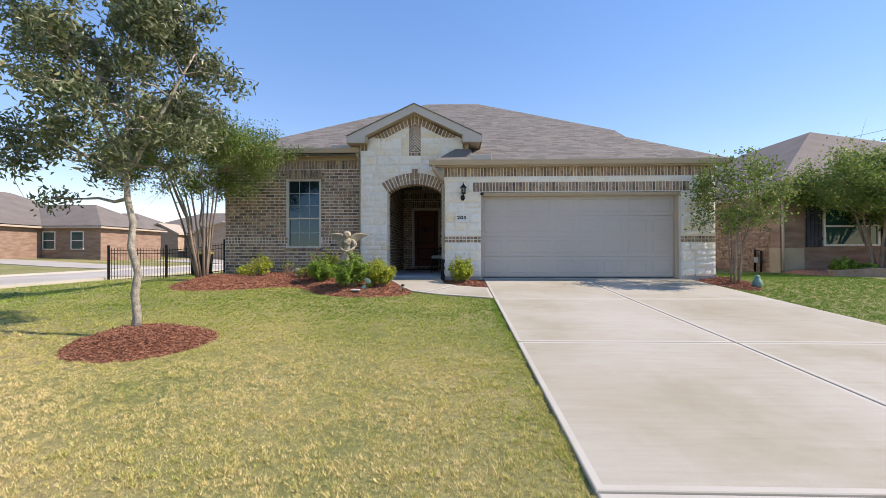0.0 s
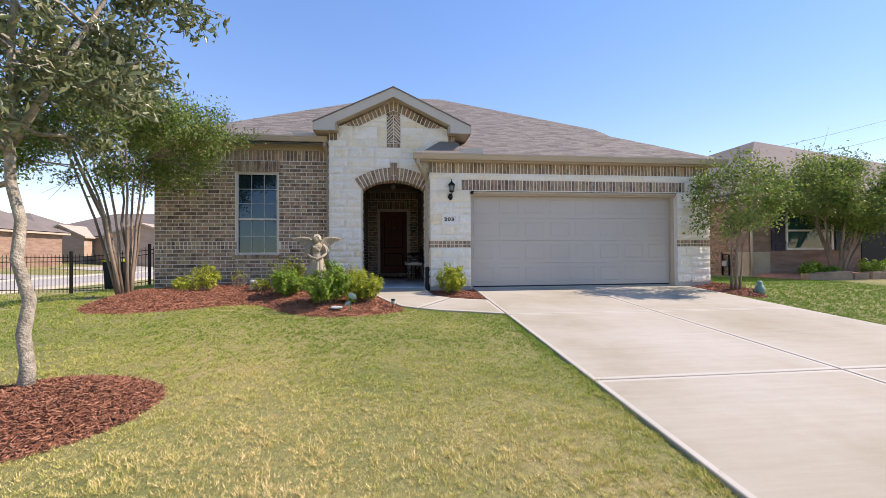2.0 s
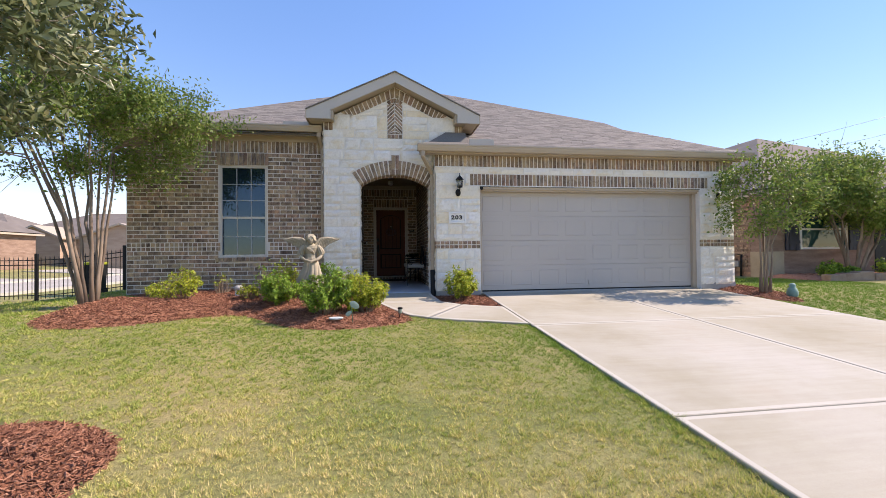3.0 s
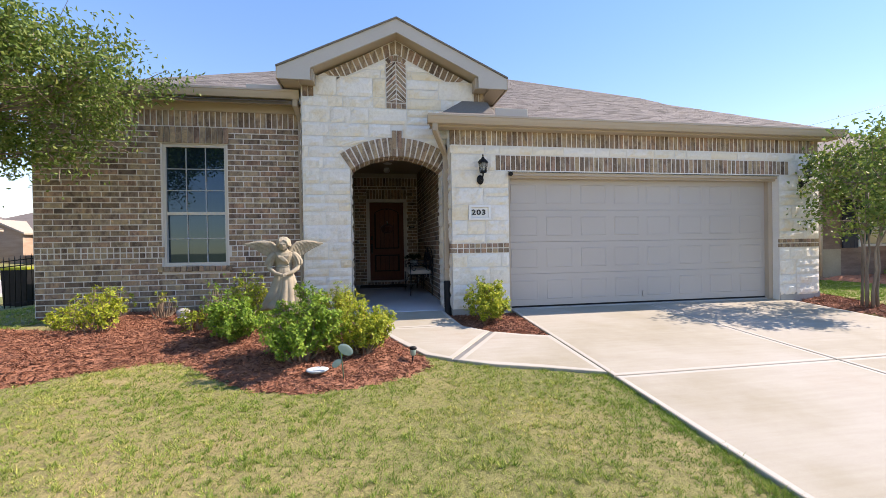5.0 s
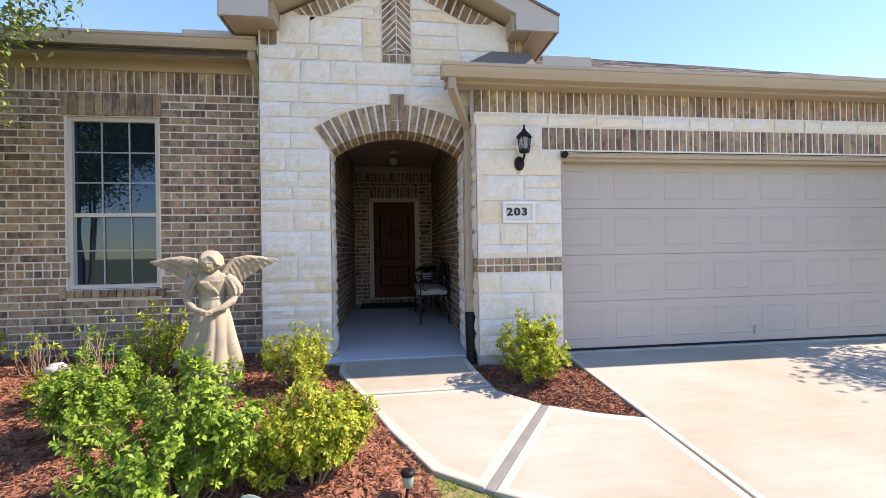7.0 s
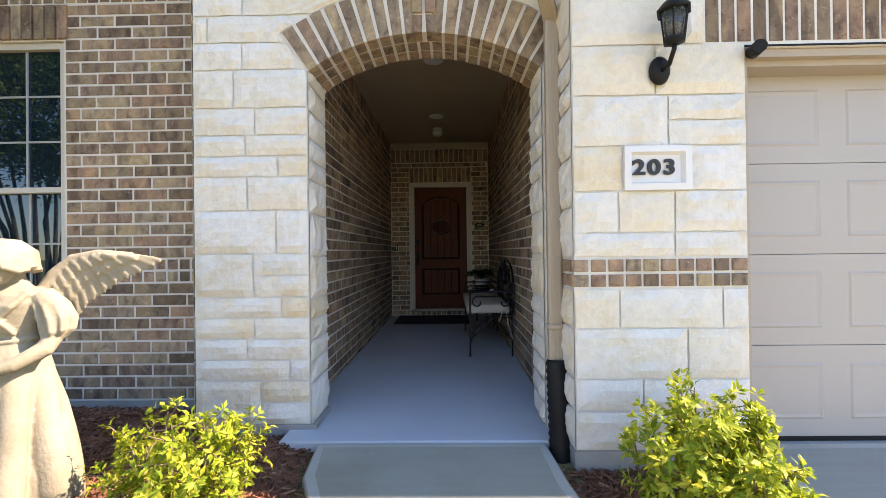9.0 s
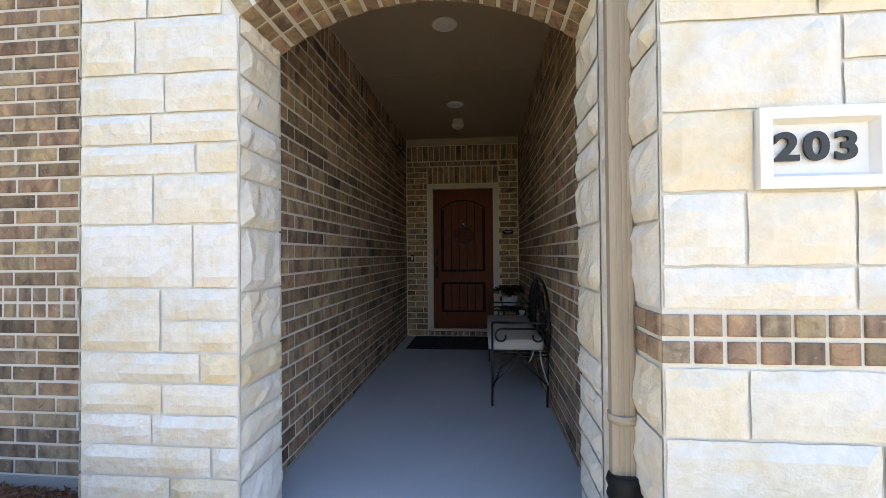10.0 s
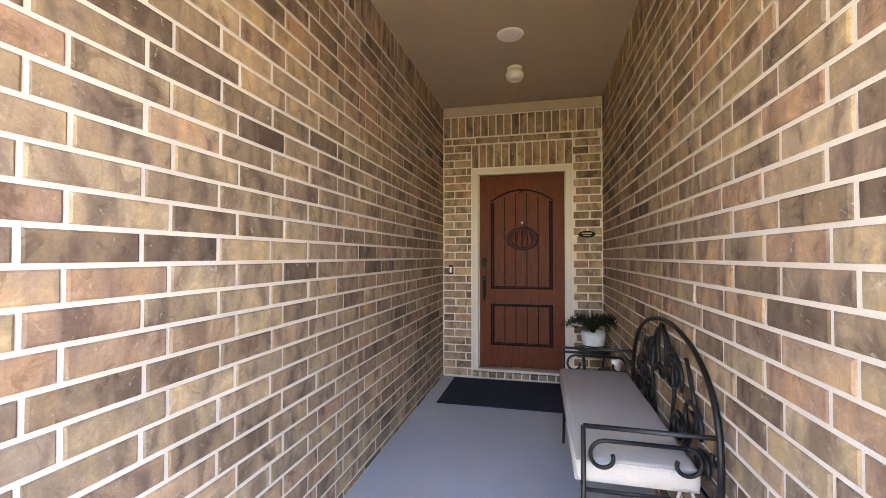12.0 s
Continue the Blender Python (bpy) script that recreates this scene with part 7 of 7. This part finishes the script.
for row, (y0, y1, rh_) in enumerate(((YP - 0.014, YP + 0.10, RING_H), (YP + 0.112, YP + 0.22, 0.1), (YP + 0.232, YP + 0.345, 0.1))):
    for k in range(NV):
        a0 = -AANG + 2 * AANG * (k + 0.12) / NV
        a1 = -AANG + 2 * AANG * (k + 0.88) / NV
        if row == 0 and k in (NV // 2,):
            continue
        ri, ro = AR - 0.012, AR + rh_
        wedge(wall_gable, [(ACX + ri * math.sin(a0), ACZ + ri * math.cos(a0)), (ACX + ri * math.sin(a1), ACZ + ri * math.cos(a1)), (ACX + ro * math.sin(a1), ACZ + ro * math.cos(a1)), (ACX + ro * math.sin(a0), ACZ + ro * math.cos(a0))], y0, y1)
for x0 in (ACX - 0.076, ACX + 0.006):
    wedge(wall_gable, [(x0 + 0.006, 3.17), (x0 + 0.07, 3.17), (x0 + 0.074, 3.452), (x0 + 0.002, 3.452)], YP - 0.024, YP + 0.05)
    wedge(wall_gable, [(x0 + 0.014, CROWN - 0.012), (x0 + 0.066, CROWN - 0.012), (x0 + 0.07, 3.158), (x0 + 0.008, 3.158)], YP - 0.02, YP + 0.10)
bm = bmesh.new()
box(bm, -1.085, YP - 0.011, 3.80, -0.765, YP + 0.02, 4.55)
part("panel_backing", bm, M_MORTAR, wall_gable)
for k in range(4):
    wedge(wall_gable, [(-1.08 + k * 0.079, 3.805), (-1.012 + k * 0.079, 3.805), (-1.012 + k * 0.079, 3.885), (-1.08 + k * 0.079, 3.885)], YP - 0.018, YP + 0.02)
for k in range(-2, 9):
    z = 3.90 + k * 0.078
    for sx in (-1, 1):
        xa, xb = ACX + 0.005 + sx * 0.154, ACX + 0.005 + sx * 0.006
        pts = [(xa, z), (xb, z + 0.15), (xb, z + 0.205), (xa, z + 0.055)]
        pts = [(x, min(max(q, 3.897), 4.5 if x == xa else 4.548)) for x, q in pts]
        if max(p[1] for p in pts) - min(p[1] for p in pts) > 0.05:
            uniq = [p for i, p in enumerate(pts) if p != pts[i - 1]]
            if len(uniq) > 2:
                wedge(wall_gable, uniq, YP - 0.016, YP + 0.02)
for k in range(5):
    a0, a1 = -0.8 + 0.32 * (k + 0.06), -0.8 + 0.32 * (k + 0.94)
    wedge(wall_gable, [(ACX + 0.005 + 0.165 * math.sin(a0), 4.37 + 0.19 * math.cos(a0)), (ACX + 0.005 + 0.165 * math.sin(a1), 4.37 + 0.19 * math.cos(a1)), (ACX + 0.005 + 0.235 * math.sin(a1), 4.37 + 0.275 * math.cos(a1)), (ACX + 0.005 + 0.235 * math.sin(a0), 4.37 + 0.275 * math.cos(a0))], YP - 0.02, YP + 0.02)
for sx in (-1, 1):
    for k in range(13):
        t0, t1 = (k + 0.11) * 0.0868, (k + 0.89) * 0.0868
        lo = lambda t: (-0.925 + sx * (t + 0.0), 4.675 - 0.506 * t)
        hi = lambda t: (-0.925 + sx * (t + 0.07 * min(1, t / 0.3)), 4.675 - 0.506 * t + 0.2 - 0.035 * min(1, t / 0.3))
        pts = [lo(t0), lo(t1), hi(t1), hi(t0)]
        if k > 8:
            pts = [(x, max(z, 4.275)) for x, z in pts]
        if max(p[1] for p in pts) - min(p[1] for p in pts) > 0.04:
            uniq = [p for i, p in enumerate(pts) if p != pts[i - 1]]
            wedge(wall_gable, uniq if sx > 0 else list(reversed(uniq)), YP - 0.012, YP + 0.02)
    for k in range(2):
        x0 = -0.925 + sx * (1.27 + 0.088 * k)
        x1 = x0 + sx * 0.075
        a, b = min(x0, x1), max(x0, x1)
        wedge(wall_gable, [(a, 3.945), (b, 3.945), (b, 4.14), (a, 4.14)], YP - 0.012, YP + 0.02)

shingle_rows()


# ---- mulch chips and grass ----
def chips(poly, n, seed, mound):
    r = np.random.default_rng(seed)
    x = r.uniform(min(p[0] for p in poly), max(p[0] for p in poly), n * 2)
    y = r.uniform(min(p[1] for p in poly), max(p[1] for p in poly), n * 2)
    ok = inside(poly, x, y)
    x, y = x[ok][:n], y[ok][:n]
    e = edge_distance(poly, x, y)
    z = np.array([ground_z(a, b) for a, b in zip(x, y)]) + mound * np.array([smooth01(0, 0.45, q) for q in e]) + r.uniform(0.0, 0.02, len(x))
    c = np.stack([x, y, z], 1)
    m = len(c)
    d = np.stack([r.normal(size=m), r.normal(size=m), r.normal(size=m) * 0.35], 1)
    d /= np.linalg.norm(d, axis=1)[:, None]
    s = np.cross(d, np.stack([r.normal(size=m) * 0.5, r.normal(size=m) * 0.5, np.ones(m)], 1))
    s /= np.linalg.norm(s, axis=1)[:, None]
    t = np.cross(s, d)
    L = r.uniform(0.012, 0.04, m)[:, None]
    W = r.uniform(0.003, 0.008, m)[:, None]
    tri = [s * W, -s * W * 0.5 + t * W * 0.8, -s * W * 0.5 - t * W * 0.8]
    verts = np.stack([c - d * L + q for q in tri] + [c + d * L + q * 0.6 for q in tri], 1).reshape(-1, 3)
    i = np.arange(m)[:, None] * 6
    quads = np.concatenate([i + [0, 1, 4, 3], i + [1, 2, 5, 4], i + [2, 0, 3, 5]], 0)
    tris = np.concatenate([i + [0, 2, 1], i + [3, 4, 5]], 0)
    me = bpy.data.meshes.new("mulch_chips")
    me.from_pydata(verts.tolist(), [], quads.tolist() + tris.tolist())
    me.materials.append(M_MULCH)
    return tagged(new("mulch_chips", me), "shredded red-brown bark mulch", "mulch", kind="stuff")


for (nm, poly, mound, _), n in zip(BEDS, (30000, 3600, 2500, 7000, 900)):
    chips(poly, n, n, mound)


def grass_material():
    """Dry straw and green blades in patches of two sizes, greener by the drive, the beds and the neighbour's side."""
    m, n, l, b = material("grass_blades", 0.7)
    b.inputs["Specular IOR Level"].default_value = 0.25
    rnd = n.new("ShaderNodeNewGeometry").outputs["Random Per Island"]
    tc = n.new("ShaderNodeTexCoord").outputs["Object"]
    big = noise_tex(n, l, tc, 0.7, 4.0, 0.65)
    pat = noise_tex(n, l, tc, 13.0, 4.0, 0.7)

    def plus(a, k, c):
        q = n.new("ShaderNodeMath")
        q.operation = "MULTIPLY_ADD"
        l.new(a, q.inputs[0])
        q.inputs[1].default_value = k
        if hasattr(c, "links"):
            l.new(c, q.inputs[2])
        else:
            q.inputs[2].default_value = c
        return q.outputs[0]

    def span(src, a, b_, c, d):
        q = n.new("ShaderNodeMapRange")
        for k, v in ((1, a), (2, b_), (3, c), (4, d)):
            q.inputs[k].default_value = v
        l.new(src, q.inputs[0])
        return q.outputs[0]
    sep = n.new("ShaderNodeSeparateXYZ")
    l.new(tc, sep.inputs[0])
    v = plus(big.outputs[0], 0.6, -0.15)
    v = plus(pat.outputs[0], 0.62, v)
    v = plus(rnd, 0.30, v)
    v = plus(span(sep.outputs[1], 3.2, 6.4, 0.02, -0.27), 1.0, v)
    v = plus(span(sep.outputs[0], -0.2, 0.85, 0.0, -0.11), 1.0, v)
    v = plus(span(sep.outputs[0], 5.9, 6.3, 0.0, -0.2), 1.0, v)
    r = ramp(n, [(0.22, (0.15, 0.26, 0.038)), (0.42, (0.37, 0.42, 0.095)), (0.58, (0.62, 0.53, 0.20)), (0.80, (0.86, 0.69, 0.38))])
    l.new(v, r.inputs[0])
    l.new(r.outputs[0], b.inputs["Base Color"])
    t = n.new("ShaderNodeBsdfTranslucent")
    l.new(r.outputs[0], t.inputs[0])
    mx = n.new("ShaderNodeMixShader")
    mx.inputs[0].default_value = 0.3
    l.new(b.outputs[0], mx.inputs[1])
    l.new(t.outputs[0], mx.inputs[2])
    l.new(mx.outputs[0], n["Material Output"].inputs[0])
    return m


M_GRASS = grass_material()


def lumps(x, y, scale, seed):
    """Smooth random values from 0 to 1 over the plan, scale lumps a metre."""
    g = np.random.default_rng(seed).random((257, 257))
    u, v = (x * scale) % 256, (y * scale) % 256
    i, j = u.astype(int), v.astype(int)
    fu, fv = u - i, v - j
    fu, fv = fu * fu * (3 - 2 * fu), fv * fv * (3 - 2 * fv)
    return (g[i, j] * (1 - fu) + g[i + 1, j] * fu) * (1 - fv) + (g[i, j + 1] * (1 - fu) + g[i + 1, j + 1] * fu) * fv


def grass(name, x0, x1, y0, y1, tufts, blades, height, width, seed, over=0.0):
    """Tufts of blades that spread from their middle; over: how far they creep over the drive's edge."""
    r = np.random.default_rng(seed)
    n = int((x1 - x0) * (y1 - y0) * tufts)
    x, y = r.uniform(x0, x1, n), r.uniform(y0, y1, n)
    creep = DRIVE_X0 - 0.012 + over * lumps(y * 0 + 3, y, 7.0, 5) ** 2
    ok = ~inside(WALK, x, y) & ~((x > creep) & (x < DRIVE_X1 + 0.005) & (y < 10.5))
    for _, poly, _, _ in BEDS:
        ok &= ~inside(poly, x, y)
    ok &= ~((y > 10.24) & (x > -2.4) & (x < 6.7)) & ~((y > 10.99) & (x > -6.3) & (x < 6.7))
    x, y = x[ok], y[ok]
    tall = 0.2 + 0.9 * lumps(x, y, 8.0, 1) + 0.75 * lumps(x, y, 21.0, 2)
    tall *= r.uniform(0.7, 1.25, len(x))
    gz = np.vectorize(ground_z)(x, y)
    k = blades
    m = len(x) * k
    cx, cy, cz, ch = (np.repeat(q, k) for q in (x, y, gz, tall))
    la = r.uniform(0, 2 * np.pi, m)
    rad = np.abs(r.normal(size=m)) * height * 0.45
    h = np.maximum(height * ch * r.uniform(0.45, 1.1, m), 0.006)
    lean = h * r.uniform(0.25, 1.35, m)
    a = la + np.pi / 2 + r.normal(size=m) * 0.6
    w = width * r.uniform(0.6, 1.3, m)
    base = np.stack([cx + np.cos(la) * rad, cy + np.sin(la) * rad, cz - 0.004], 1)
    side = np.stack([np.cos(a) * w, np.sin(a) * w, np.zeros(m)], 1)
    tip = base + np.stack([np.cos(la) * lean, np.sin(la) * lean, h], 1)
    verts = np.stack([base - side, base + side, tip], 1).reshape(-1, 3)
    me = bpy.data.meshes.new(name)
    me.vertices.add(len(verts))
    me.vertices.foreach_set("co", verts.ravel())
    idx = np.arange(len(verts), dtype=np.int32)
    me.loops.add(len(idx))
    me.loops.foreach_set("vertex_index", idx)
    me.polygons.add(m)
    me.polygons.foreach_set("loop_start", np.arange(0, len(idx), 3, dtype=np.int32))
    me.update(calc_edges=True)
    me.materials.append(M_GRASS)
    return tagged(new(name, me), "mown lawn of mixed green and straw-coloured blades", "grass", kind="stuff")


grass("lawn_grass", -4.2, 0.9, -0.6, 4.4, 1150, 11, 0.026, 0.0026, 1)
grass("lawn_grass", -4.2, 0.9, 4.4, 8.6, 1000, 10, 0.028, 0.0028, 2)
grass("lawn_edge_grass", 0.78, 0.99, -0.6, 7.6, 1500, 10, 0.034, 0.0026, 9, over=0.08)
grass("lawn_grass", -7.0, -4.2, -0.6, 8.8, 550, 9, 0.030, 0.0035, 3)
grass("lawn_grass", -13.0, -7.0, 2.0, 15.0, 90, 8, 0.045, 0.007, 4)
grass("lawn_grass", -7.0, -5.9, 8.4, 14.0, 250, 8, 0.035, 0.004, 5)
grass("lawn_grass", 6.05, 11.0, 3.5, 13.3, 520, 8, 0.032, 0.004, 6)
